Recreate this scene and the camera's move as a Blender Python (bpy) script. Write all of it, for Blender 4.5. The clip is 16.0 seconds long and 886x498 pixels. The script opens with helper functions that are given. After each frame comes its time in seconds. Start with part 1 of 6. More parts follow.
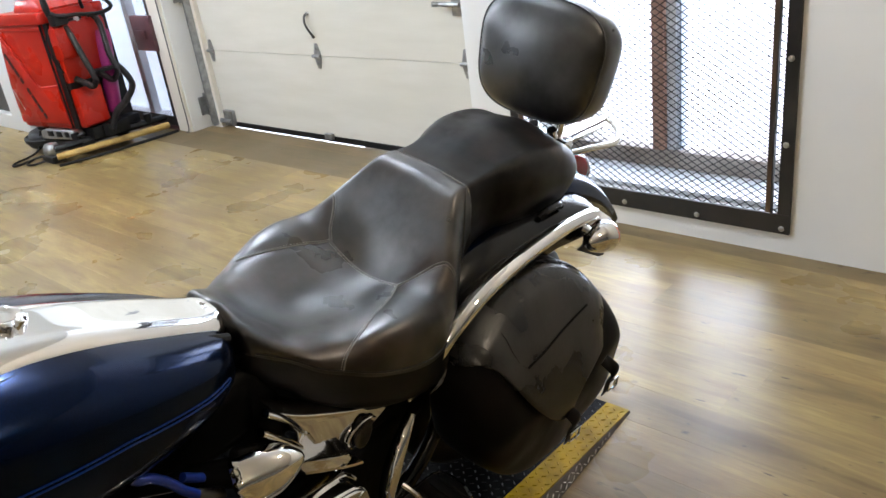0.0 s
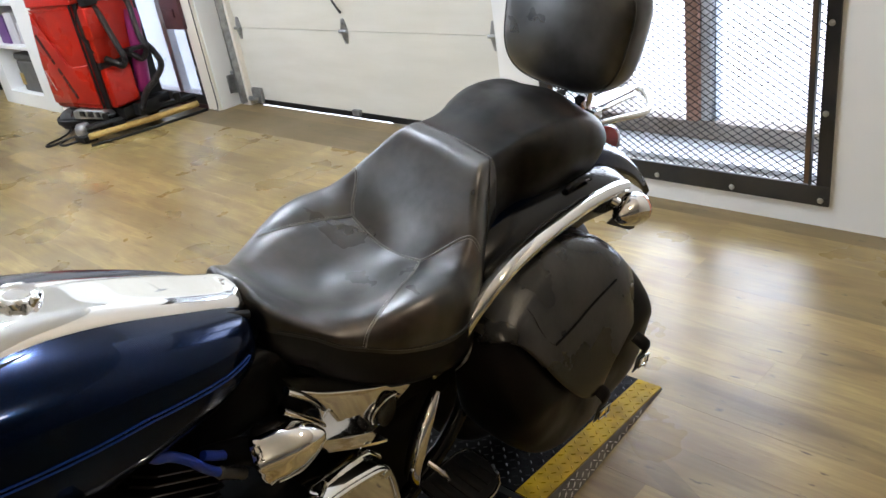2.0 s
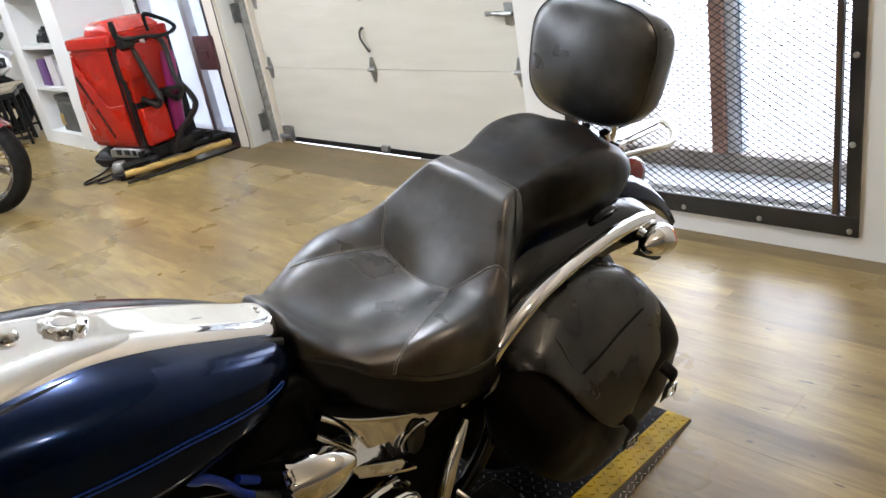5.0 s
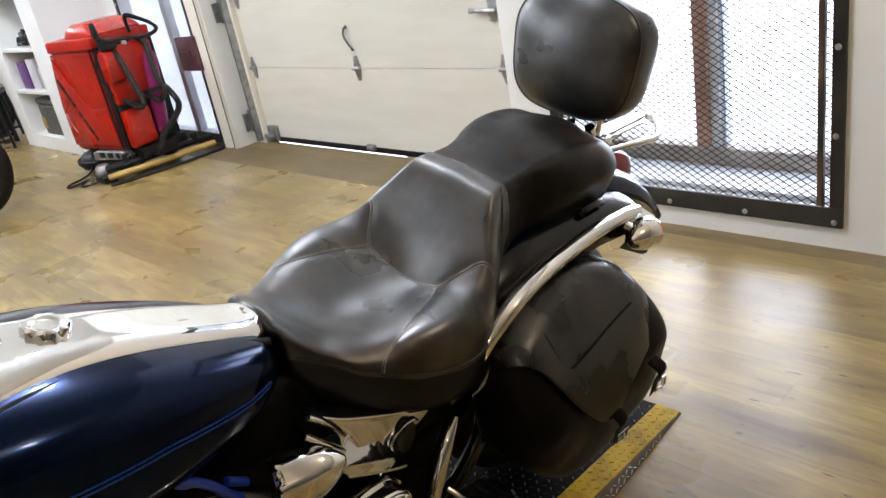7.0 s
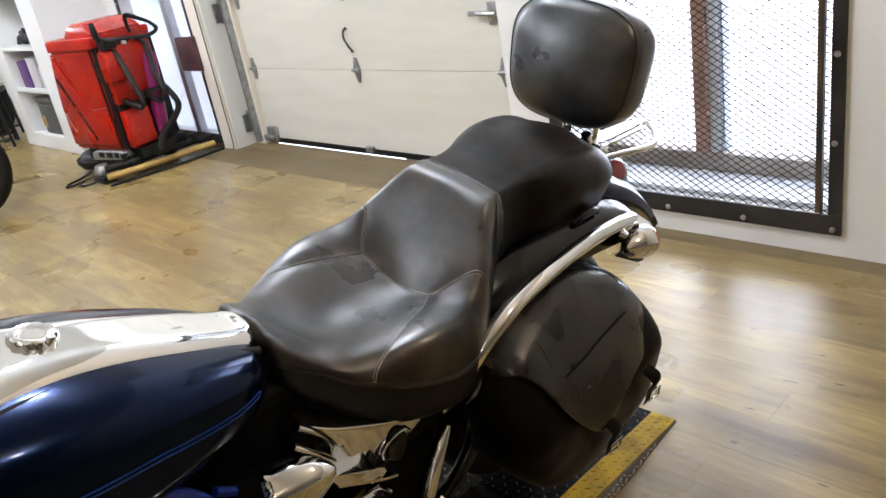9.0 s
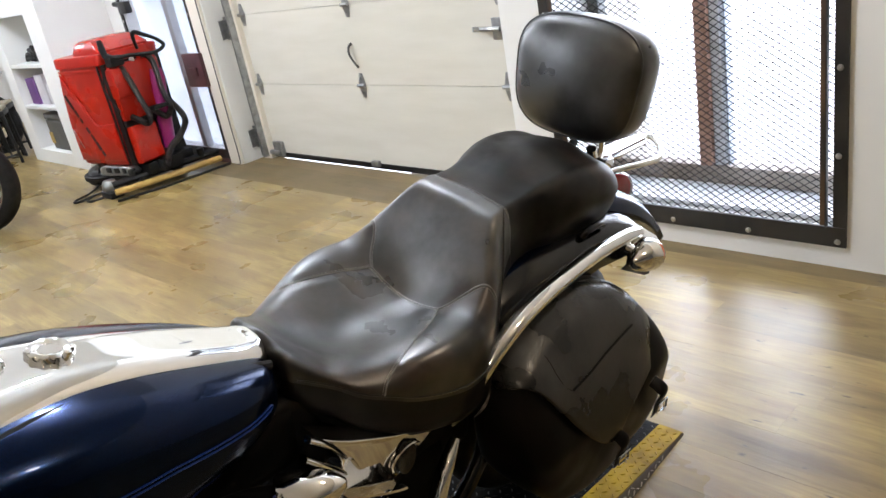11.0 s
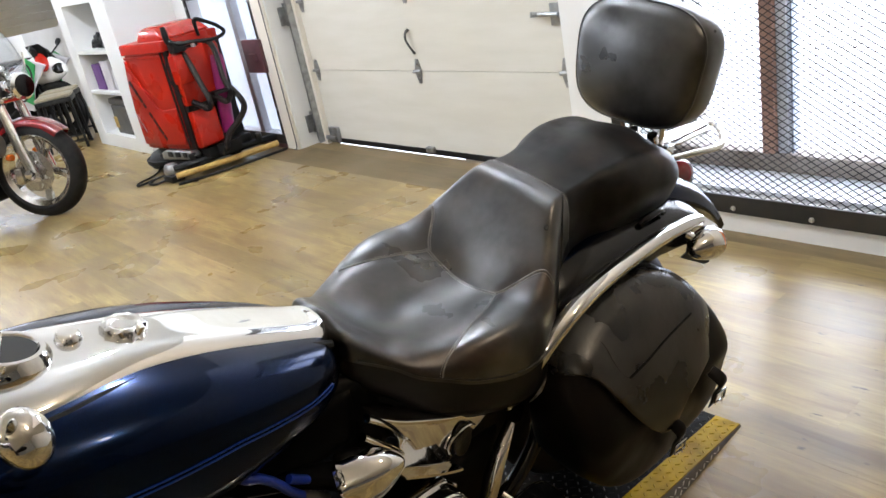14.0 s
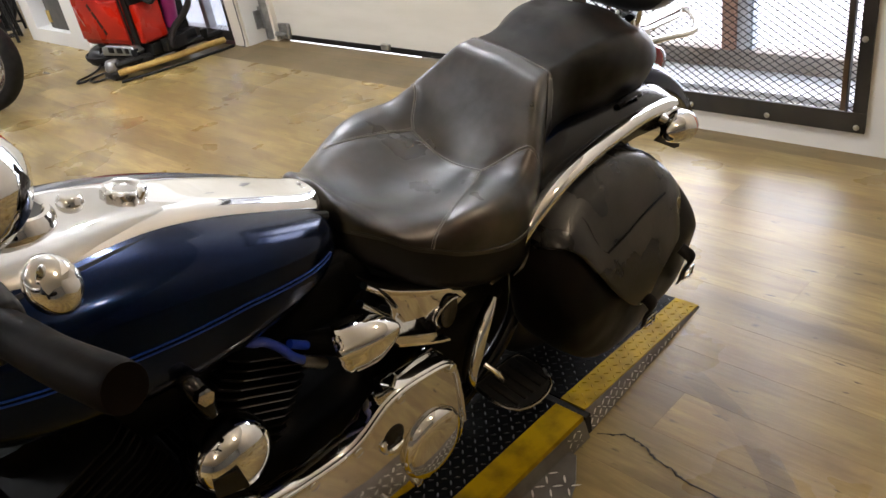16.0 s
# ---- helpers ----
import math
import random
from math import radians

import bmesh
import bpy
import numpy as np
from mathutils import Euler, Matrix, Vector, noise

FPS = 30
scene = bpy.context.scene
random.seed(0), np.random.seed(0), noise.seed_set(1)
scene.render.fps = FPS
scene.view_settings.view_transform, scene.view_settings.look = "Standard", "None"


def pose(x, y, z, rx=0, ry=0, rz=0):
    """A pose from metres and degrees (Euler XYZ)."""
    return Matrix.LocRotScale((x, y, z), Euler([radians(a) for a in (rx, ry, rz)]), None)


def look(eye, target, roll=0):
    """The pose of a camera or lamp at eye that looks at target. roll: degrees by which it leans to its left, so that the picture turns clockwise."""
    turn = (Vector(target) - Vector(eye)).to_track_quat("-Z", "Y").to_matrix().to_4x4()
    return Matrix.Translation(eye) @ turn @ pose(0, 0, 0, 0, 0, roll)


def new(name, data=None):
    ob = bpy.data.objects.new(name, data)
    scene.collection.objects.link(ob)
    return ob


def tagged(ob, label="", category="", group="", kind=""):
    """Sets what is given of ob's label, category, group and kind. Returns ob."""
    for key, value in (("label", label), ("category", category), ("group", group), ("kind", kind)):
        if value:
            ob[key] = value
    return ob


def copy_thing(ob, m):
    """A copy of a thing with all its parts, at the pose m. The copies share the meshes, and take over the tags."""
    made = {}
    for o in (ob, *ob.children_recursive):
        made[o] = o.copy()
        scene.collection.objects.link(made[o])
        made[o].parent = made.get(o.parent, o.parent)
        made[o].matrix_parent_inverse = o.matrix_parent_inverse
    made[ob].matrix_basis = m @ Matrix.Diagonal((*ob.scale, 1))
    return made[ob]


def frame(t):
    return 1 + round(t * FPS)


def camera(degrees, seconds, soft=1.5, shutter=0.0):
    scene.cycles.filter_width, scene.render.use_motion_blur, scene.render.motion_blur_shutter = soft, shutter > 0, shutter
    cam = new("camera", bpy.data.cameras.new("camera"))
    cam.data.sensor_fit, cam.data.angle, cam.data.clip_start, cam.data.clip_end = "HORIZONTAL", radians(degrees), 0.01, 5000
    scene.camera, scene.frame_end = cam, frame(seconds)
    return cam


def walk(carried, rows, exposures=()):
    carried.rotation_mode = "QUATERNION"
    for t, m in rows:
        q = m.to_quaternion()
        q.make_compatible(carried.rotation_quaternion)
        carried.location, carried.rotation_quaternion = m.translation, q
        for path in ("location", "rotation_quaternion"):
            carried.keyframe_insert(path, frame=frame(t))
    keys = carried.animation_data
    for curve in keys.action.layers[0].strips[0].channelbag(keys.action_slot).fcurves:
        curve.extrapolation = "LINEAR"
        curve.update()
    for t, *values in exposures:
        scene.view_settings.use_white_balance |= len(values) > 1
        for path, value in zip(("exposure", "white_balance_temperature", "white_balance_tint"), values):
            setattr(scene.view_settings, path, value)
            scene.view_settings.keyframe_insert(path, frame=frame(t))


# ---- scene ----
cam = camera(58.5, 16.0)
PATH = [
    (0, (0.025, -0.418, 1.372), (-1.257, 0.878, 0.549), -7.8),
    (0.5, (0.039, -0.403, 1.386), (-1.219, 0.935, 0.595), -7.2),
    (1, (0.031, -0.392, 1.386), (-1.257, 0.923, 0.604), -8.1),
    (1.5, (0.015, -0.386, 1.366), (-1.299, 0.88, 0.548), -9.2),
    (2, (0.012, -0.388, 1.35), (-1.317, 0.832, 0.486), -9.4),
    (2.5, (0.018, -0.408, 1.357), (-1.359, 0.804, 0.56), -9.3),
    (3, (0.024, -0.423, 1.358), (-1.368, 0.769, 0.556), -9.2),
    (3.5, (0.035, -0.415, 1.356), (-1.349, 0.788, 0.559), -10.3),
    (4, (0.043, -0.41, 1.357), (-1.349, 0.791, 0.57), -10.4),
    (6.5, (0.023, -0.414, 1.351), (-1.366, 0.807, 0.59), -10.6),
    (7, (0.033, -0.408, 1.35), (-1.34, 0.819, 0.568), -10.9),
    (7.5, (0.034, -0.402, 1.347), (-1.339, 0.808, 0.54), -10.8),
    (8, (0.039, -0.396, 1.348), (-1.334, 0.811, 0.538), -10.6),
    (8.5, (0.036, -0.388, 1.344), (-1.33, 0.81, 0.507), -11.1),
    (9, (0.035, -0.389, 1.358), (-1.339, 0.837, 0.577), -10.5),
    (11.5, (0.042, -0.404, 1.367), (-1.358, 0.826, 0.64), -11.0),
    (12, (0.041, -0.403, 1.369), (-1.376, 0.826, 0.675), -11.3),
    (12.5, (0.054, -0.401, 1.376), (-1.356, 0.823, 0.66), -11.8),
    (13, (0.047, -0.396, 1.368), (-1.386, 0.785, 0.627), -13.1),
    (13.5, (0.032, -0.41, 1.362), (-1.41, 0.738, 0.585), -11.5),
    (14, (0.039, -0.419, 1.368), (-1.431, 0.708, 0.613), -11.5),
    (14.5, (0.045, -0.401, 1.361), (-1.397, 0.742, 0.577), -12.2),
    (15, (0.037, -0.414, 1.364), (-1.419, 0.71, 0.58), -11.6),
    (15.5, (0.028, -0.459, 1.366), (-1.463, 0.633, 0.602), -12.0),
    (15.7, (0.031, -0.472, 1.351), (-1.401, 0.691, 0.506), -11.4),
    (16, (0.013, -0.512, 1.336), (-1.312, 0.622, 0.356), -10.3),
]
EXPOSURES = [(0, 0.08, 6250, 15), (3, 0.08, 6300, 15), (6.5, 0.08, 6500, 17), (12.5, 0.12, 6450, 16), (15.5, 0.05, 6600, 18), (16, 0.02, 6900, 19)]
walk(cam, [(t, look(eye, target, roll)) for t, eye, target, roll in PATH], EXPOSURES)
# ------------------------------------------------------------------ light
world = bpy.data.worlds.new("world")
scene.world = world
world.use_nodes = True
wn = world.node_tree.nodes
sky = wn.new("ShaderNodeTexSky")
sky.sky_type = "NISHITA"
sky.sun_disc = False
sky.sun_elevation = radians(28)
sky.sun_rotation = radians(10)
wn["Background"].inputs[1].default_value = 0.12
world.node_tree.links.new(sky.outputs[0], wn["Background"].inputs[0])


def lamp(name, kind, energy, m, color=(1, 1, 1), **kw):
    data = bpy.data.lights.new(name, kind)
    data.energy, data.color = energy, color
    for k, v in kw.items():
        if k == "size":
            data.size = v
        elif k == "size_y":
            data.size_y = v
        elif k == "shape":
            data.shape = v
        elif k == "angle":
            data.angle = v
    ob = new(name, data)
    ob.matrix_world = m
    return ob


SUN = lamp("sun", "SUN", 0.9, look((0, 8, 6), (0, 2, 0)), (1, 0.97, 0.92), angle=radians(12))
CEIL = 3.1
COOL, WARM = (0.84, 0.945, 1.03), (1.0, 0.84, 0.6)
LAMPS = [(0.92, 0.8, 44, WARM), (1.2, -2.6, 24, WARM), (-2.2, 1.0, 94, COOL), (-4.0, -2.7, 70, COOL), (-4.7, 0.5, 104, COOL), (-4.7, -1.5, 96, COOL), (-7.0, 0.5, 112, COOL), (-9.5, 0.6, 112, COOL), (-5.5, -4.5, 90, COOL), (-1.5, -5.0, 60, WARM)]
for lx, ly, lw, tone in LAMPS:
    lamp("ceiling_lamp_light", "POINT", lw, pose(lx, ly, CEIL - 0.24), tone).data.shadow_soft_size = 0.09
lamp("daylight_right_window", "AREA", 18.0, pose(-1.5, 2.62, 1.2, -90, 0, 0), (0.62, 0.81, 1.0), shape="RECTANGLE", size=1.0, size_y=1.9)


# -------------------------------------------------------------- materials
def mat(name, base=(0.5, 0.5, 0.5), rough=0.5, metal=0.0, spec=0.5, coat=0.0, coat_rough=0.05, base2=None, scale=8.0, stretch=(1, 1, 1),
        bump=0.0, bump_scale=60.0, rough_var=0.0, lo=0.35, hi=0.65, emit=0.0, detail=4.0, per_object=0.0, rotate=(0, 0, 0)):
    """A principled material with two scales of variation."""
    m = bpy.data.materials.new(name)
    m.use_nodes = True
    t = m.node_tree
    b = t.nodes["Principled BSDF"]
    b.inputs["Base Color"].default_value = (*base, 1)
    b.inputs["Roughness"].default_value = rough
    b.inputs["Metallic"].default_value = metal
    b.inputs["Specular IOR Level"].default_value = spec
    b.inputs["Coat Weight"].default_value = coat
    b.inputs["Coat Roughness"].default_value = coat_rough
    if emit:
        b.inputs["Emission Color"].default_value = (*base, 1)
        b.inputs["Emission Strength"].default_value = emit
    co = t.nodes.new("ShaderNodeTexCoord")
    mp = t.nodes.new("ShaderNodeMapping")
    mp.inputs["Scale"].default_value = stretch
    mp.inputs["Rotation"].default_value = [radians(a) for a in rotate]
    t.links.new(co.outputs["Object"], mp.inputs["Vector"])
    nz = t.nodes.new("ShaderNodeTexNoise")
    nz.inputs["Scale"].default_value = scale
    nz.inputs["Detail"].default_value = detail
    t.links.new(mp.outputs[0], nz.inputs["Vector"])
    ramp = t.nodes.new("ShaderNodeMapRange")
    ramp.inputs[1].default_value, ramp.inputs[2].default_value = lo, hi
    t.links.new(nz.outputs["Fac"], ramp.inputs[0])
    if base2:
        mix = t.nodes.new("ShaderNodeMix")
        mix.data_type = "RGBA"
        mix.inputs[6].default_value, mix.inputs[7].default_value = (*base, 1), (*base2, 1)
        t.links.new(ramp.outputs[0], mix.inputs[0])
        last = mix.outputs[2]
        if per_object:
            info = t.nodes.new("ShaderNodeObjectInfo")
            hsv = t.nodes.new("ShaderNodeHueSaturation")
            r2 = t.nodes.new("ShaderNodeMapRange")
            r2.inputs[3].default_value, r2.inputs[4].default_value = 1 - per_object, 1 + per_object
            t.links.new(info.outputs["Random"], r2.inputs[0])
            t.links.new(r2.outputs[0], hsv.inputs["Value"])
            t.links.new(last, hsv.inputs["Color"])
            last = hsv.outputs[0]
        t.links.new(last, b.inputs["Base Color"])
    if rough_var:
        rr = t.nodes.new("ShaderNodeMapRange")
        rr.inputs[3].default_value, rr.inputs[4].default_value = max(0.02, rough - rough_var), rough + rough_var
        t.links.new(ramp.outputs[0], rr.inputs[0])
        t.links.new(rr.outputs[0], b.inputs["Roughness"])
    if bump:
        n2 = t.nodes.new("ShaderNodeTexNoise")
        n2.inputs["Scale"].default_value = bump_scale
        n2.inputs["Detail"].default_value = 6
        t.links.new(mp.outputs[0], n2.inputs["Vector"])
        bp = t.nodes.new("ShaderNodeBump")
        bp.inputs["Strength"].default_value = bump
        bp.inputs["Distance"].default_value = 0.002
        t.links.new(n2.outputs["Fac"], bp.inputs["Height"])
        t.links.new(bp.outputs[0], b.inputs["Normal"])
    return m


def floor_material(name, pale, brown, grey, rough):
    """Printed oak vinyl: long grain, broad cloudy patches and knots, each board a little different."""
    m = bpy.data.materials.new(name)
    m.use_nodes = True
    t = m.node_tree
    b = t.nodes["Principled BSDF"]
    co = t.nodes.new("ShaderNodeNewGeometry")
    info = t.nodes.new("ShaderNodeObjectInfo")
    off = t.nodes.new("ShaderNodeVectorMath")
    off.operation = "MULTIPLY_ADD"
    off.inputs[1].default_value = (1, 1, 1)
    big = t.nodes.new("ShaderNodeVectorMath")
    big.operation = "SCALE"
    big.inputs["Scale"].default_value = 37.0
    comb = t.nodes.new("ShaderNodeCombineXYZ")
    for k in range(3):
        t.links.new(info.outputs["Random"], comb.inputs[k])
    t.links.new(comb.outputs[0], big.inputs[0])
    t.links.new(co.outputs["Position"], off.inputs[0])
    t.links.new(big.outputs[0], off.inputs[2])

    def noise_at(stretch, scale, detail, lo, hi, source=off.outputs[0], distortion=0.0):
        mp = t.nodes.new("ShaderNodeMapping")
        mp.inputs["Scale"].default_value = stretch
        t.links.new(source, mp.inputs["Vector"])
        nz = t.nodes.new("ShaderNodeTexNoise")
        nz.inputs["Scale"].default_value = scale
        nz.inputs["Detail"].default_value = detail
        nz.inputs["Distortion"].default_value = distortion
        t.links.new(mp.outputs[0], nz.inputs["Vector"])
        r = t.nodes.new("ShaderNodeMapRange")
        r.inputs[1].default_value, r.inputs[2].default_value = lo, hi
        t.links.new(nz.outputs["Fac"], r.inputs[0])
        return r.outputs[0]

    def mix(fac, a, c):
        x = t.nodes.new("ShaderNodeMix")
        x.data_type = "RGBA"
        t.links.new(fac, x.inputs[0])
        for k, v in ((6, a), (7, c)):
            if isinstance(v, tuple):
                x.inputs[k].default_value = (*v, 1)
            else:
                t.links.new(v, x.inputs[k])
        return x.outputs[2]

    grain = noise_at((2.4, 26, 1), 3.0, 8, 0.34, 0.78, distortion=0.4)
    patch = noise_at((1.5, 6.0, 1), 1.9, 4, 0.34, 0.72, distortion=0.2)
    cloud = noise_at((1.0, 1.5, 1), 2.4, 5, 0.42, 0.86, co.outputs["Position"], 0.3)
    streak = noise_at((2.0, 11.0, 1), 1.3, 5, 0.46, 0.72, distortion=0.6)
    knots = noise_at((6, 16, 1), 2.6, 3, 0.67, 0.77)
    col = mix(grain, pale, tuple(0.35 * a + 0.65 * c for a, c in zip(pale, brown)))
    col = mix(patch, col, grey)
    col = mix(streak, col, tuple(1.12 * v for v in brown))
    col = mix(cloud, col, tuple(0.45 * a + 0.75 * c for a, c in zip(grey, brown)))
    col = mix(knots, col, tuple(0.42 * v for v in brown))
    # a tyre's curved scuff beside the lift
    gap = t.nodes.new("ShaderNodeVectorMath")
    gap.operation = "DISTANCE"
    gap.inputs[1].default_value = (-1.107, 0.05, 0.0)
    t.links.new(co.outputs["Position"], gap.inputs[0])
    rim = t.nodes.new("ShaderNodeMath")
    rim.operation = "COMPARE"
    rim.inputs[1].default_value, rim.inputs[2].default_value = 0.907, 0.028
    t.links.new(gap.outputs["Value"], rim.inputs[0])
    rub = t.nodes.new("ShaderNodeMath")
    rub.operation = "MULTIPLY"
    t.links.new(rim.outputs[0], rub.inputs[0])
    t.links.new(noise_at((1, 1, 1), 7.0, 4, 0.3, 0.62, co.outputs["Position"]), rub.inputs[1])
    xyz = t.nodes.new("ShaderNodeSeparateXYZ")
    t.links.new(co.outputs["Position"], xyz.inputs[0])
    last = rub.outputs[0]
    for axis, least in ((0, -0.82), (1, 0.5)):
        ends = t.nodes.new("ShaderNodeMapRange")
        ends.inputs[1].default_value, ends.inputs[2].default_value = least, least + 0.12
        t.links.new(xyz.outputs[axis], ends.inputs[0])
        both = t.nodes.new("ShaderNodeMath")
        both.operation = "MULTIPLY"
        t.links.new(last, both.inputs[0])
        t.links.new(ends.outputs[0], both.inputs[1])
        last = both.outputs[0]
    half = t.nodes.new("ShaderNodeMath")
    half.operation = "MULTIPLY"
    half.inputs[1].default_value = 0.75
    t.links.new(last, half.inputs[0])
    col = mix(half.outputs[0], col, tuple(0.7 * v for v in brown))
    hsv = t.nodes.new("ShaderNodeHueSaturation")
    r2 = t.nodes.new("ShaderNodeMapRange")
    r2.inputs[3].default_value, r2.inputs[4].default_value = 0.74, 1.16
    t.links.new(info.outputs["Random"], r2.inputs[0])
    t.links.new(r2.outputs[0], hsv.inputs["Value"])
    t.links.new(col, hsv.inputs["Color"])
    t.links.new(hsv.outputs[0], b.inputs["Base Color"])
    b.inputs["Specular IOR Level"].default_value = 0.5
    wear = noise_at((1, 1, 1), 2.2, 4, 0.3, 0.7, co.outputs["Position"])
    rr = t.nodes.new("ShaderNodeMapRange")
    rr.inputs[3].default_value, rr.inputs[4].default_value = rough - 0.07, rough + 0.09
    t.links.new(wear, rr.inputs[0])
    t.links.new(rr.outputs[0], b.inputs["Roughness"])
    bp = t.nodes.new("ShaderNodeBump")
    bp.inputs["Strength"].default_value = 0.12
    bp.inputs["Distance"].default_value = 0.002
    t.links.new(grain, bp.inputs["Height"])
    t.links.new(bp.outputs[0], b.inputs["Normal"])
    return m


def leather_material(name, dark, rubbed, rough, spec, amount):
    """Black leather: fine grain, cloudy sheen, and brown where the cover has been rubbed."""
    m = bpy.data.materials.new(name)
    m.use_nodes = True
    t = m.node_tree
    b = t.nodes["Principled BSDF"]
    co = t.nodes.new("ShaderNodeTexCoord")

    def noisy(scale, detail, lo, hi, to0=0.0, to1=1.0, stretch=(1, 1, 1)):
        mp = t.nodes.new("ShaderNodeMapping")
        mp.inputs["Scale"].default_value = stretch
        t.links.new(co.outputs["Object"], mp.inputs["Vector"])
        nz = t.nodes.new("ShaderNodeTexNoise")
        nz.inputs["Scale"].default_value, nz.inputs["Detail"].default_value = scale, detail
        t.links.new(mp.outputs[0], nz.inputs["Vector"])
        r = t.nodes.new("ShaderNodeMapRange")
        for k, v in ((1, lo), (2, hi), (3, to0), (4, to1)):
            r.inputs[k].default_value = v
        t.links.new(nz.outputs["Fac"], r.inputs[0])
        return r.outputs[0]

    def math_node(op, a, c):
        n = t.nodes.new("ShaderNodeMath")
        n.operation = op
        n.use_clamp = op == "MULTIPLY"
        for k, v in enumerate((a, c)):
            if isinstance(v, (int, float)):
                n.inputs[k].default_value = v
            else:
                t.links.new(v, n.inputs[k])
        return n.outputs[0]

    at = t.nodes.new("ShaderNodeAttribute")
    at.attribute_name = "wear"
    patches = noisy(9.0, 6, 0.44, 0.7)
    rub = math_node("MULTIPLY", math_node("MULTIPLY", patches, math_node("ADD", at.outputs["Fac"], 0.08)), amount)
    speck = noisy(60, 3, 0.2, 0.8, 0.7, 1.3)
    mix = t.nodes.new("ShaderNodeMix")
    mix.data_type = "RGBA"
    mix.inputs[6].default_value, mix.inputs[7].default_value = (*dark, 1), (*rubbed, 1)
    t.links.new(math_node("MULTIPLY", rub, speck), mix.inputs[0])
    t.links.new(mix.outputs[2], b.inputs["Base Color"])
    t.links.new(noisy(8.0, 5, 0.34, 0.66, 0.22 * spec, 1.12 * spec), b.inputs["Specular IOR Level"])
    t.links.new(math_node("ADD", noisy(7.0, 4, 0.3, 0.7, -0.08, 0.1), rough), b.inputs["Roughness"])
    b.inputs["Coat Weight"].default_value = 0.5 * spec * spec
    b.inputs["Coat Roughness"].default_value = rough + 0.06
    creases = noisy(18, 2, 0.0, 1.0, stretch=(1, 0.6, 1))
    b2 = t.nodes.new("ShaderNodeBump")
    b2.inputs["Strength"].default_value, b2.inputs["Distance"].default_value = 0.2, 0.003
    t.links.new(creases, b2.inputs["Height"])
    t.links.new(b2.outputs[0], b.inputs["Normal"])
    return m


def glass_material(name, tint=(1, 1, 1), least=0.02):
    m = bpy.data.materials.new(name)
    m.use_nodes = True
    t = m.node_tree
    t.nodes.clear()
    out = t.nodes.new("ShaderNodeOutputMaterial")
    mixs = t.nodes.new("ShaderNodeMixShader")
    tr = t.nodes.new("ShaderNodeBsdfTransparent")
    tr.inputs[0].default_value = (*tint, 1)
    gl = t.nodes.new("ShaderNodeBsdfGlossy")
    gl.inputs["Roughness"].default_value = 0.02
    fr = t.nodes.new("ShaderNodeLayerWeight")
    fr.inputs[0].default_value = 0.2
    pw = t.nodes.new("ShaderNodeMapRange")
    pw.inputs[3].default_value, pw.inputs[4].default_value = least, 0.35
    t.links.new(fr.outputs["Facing"], pw.inputs[0])
    t.links.new(pw.outputs[0], mixs.inputs[0])
    t.links.new(tr.outputs[0], mixs.inputs[1])
    t.links.new(gl.outputs[0], mixs.inputs[2])
    t.links.new(mixs.outputs[0], out.inputs[0])
    return m


M_FLOOR = floor_material("oak_vinyl", (0.425, 0.32, 0.12), (0.145, 0.09, 0.033), (0.245, 0.174, 0.073), 0.3)
M_FLOOR_DARK = floor_material("darker_brown_vinyl", (0.22, 0.155, 0.07), (0.12, 0.08, 0.033), (0.18, 0.13, 0.06), 0.5)
# invented tone for the unseen walls, mid-dark to hold reflections down
M_BACKWALL = mat("greige_unseen_wall", (0.3, 0.29, 0.27), 0.7, base2=(0.25, 0.24, 0.22), scale=1.5)
M_WALL = mat("white_wall_paint", (0.82, 0.82, 0.8), 0.6, base2=(0.77, 0.765, 0.74), scale=1.3, bump=0.25, bump_scale=90)
M_PILLAR = mat("cream_pillar_paint", (0.8, 0.75, 0.66), 0.55, base2=(0.74, 0.69, 0.6), scale=1.6, bump=0.25, bump_scale=80)
M_CEIL = mat("ceiling_paint", (0.84, 0.84, 0.83), 0.8, base2=(0.79, 0.79, 0.77), scale=1.5)
M_DOOR = mat("cream_door_paint", (0.7, 0.675, 0.6), 0.42, base2=(0.655, 0.63, 0.55), scale=2.2, bump=0.3, bump_scale=40, stretch=(1, 1, 6), rough_var=0.06)
M_RUBBER = mat("black_rubber", (0.005, 0.005, 0.005), 0.6, base2=(0.012, 0.0105, 0.0095), scale=25, bump=0.3, bump_scale=140, spec=0.2)
M_GALV = mat("galvanised_steel", (0.42, 0.43, 0.43), 0.42, 0.85, base2=(0.3, 0.3, 0.3), scale=22, rough_var=0.1, bump=0.1, bump_scale=120)
M_BLACKSTEEL = mat("blackened_steel", (0.012, 0.012, 0.013), 0.42, 0.2, base2=(0.03, 0.025, 0.02), scale=9, rough_var=0.12, bump=0.35, bump_scale=80)
M_RUSTSTEEL = mat("rusty_flat_bar", (0.022, 0.015, 0.009), 0.55, 0.2, base2=(0.085, 0.045, 0.018), scale=14, stretch=(1, 1, 0.3), bump=0.4, bump_scale=90)
M_MESH = mat("expanded_metal", (0.005, 0.005, 0.006), 0.6, spec=0.1)
M_BOLT = mat("zinc_bolt", (0.62, 0.61, 0.58), 0.32, 0.9, base2=(0.45, 0.43, 0.4), scale=60)
M_SILL = mat("white_sill_paint", (0.82, 0.84, 0.87), 0.5, base2=(0.7, 0.72, 0.75), scale=7, bump=0.2)
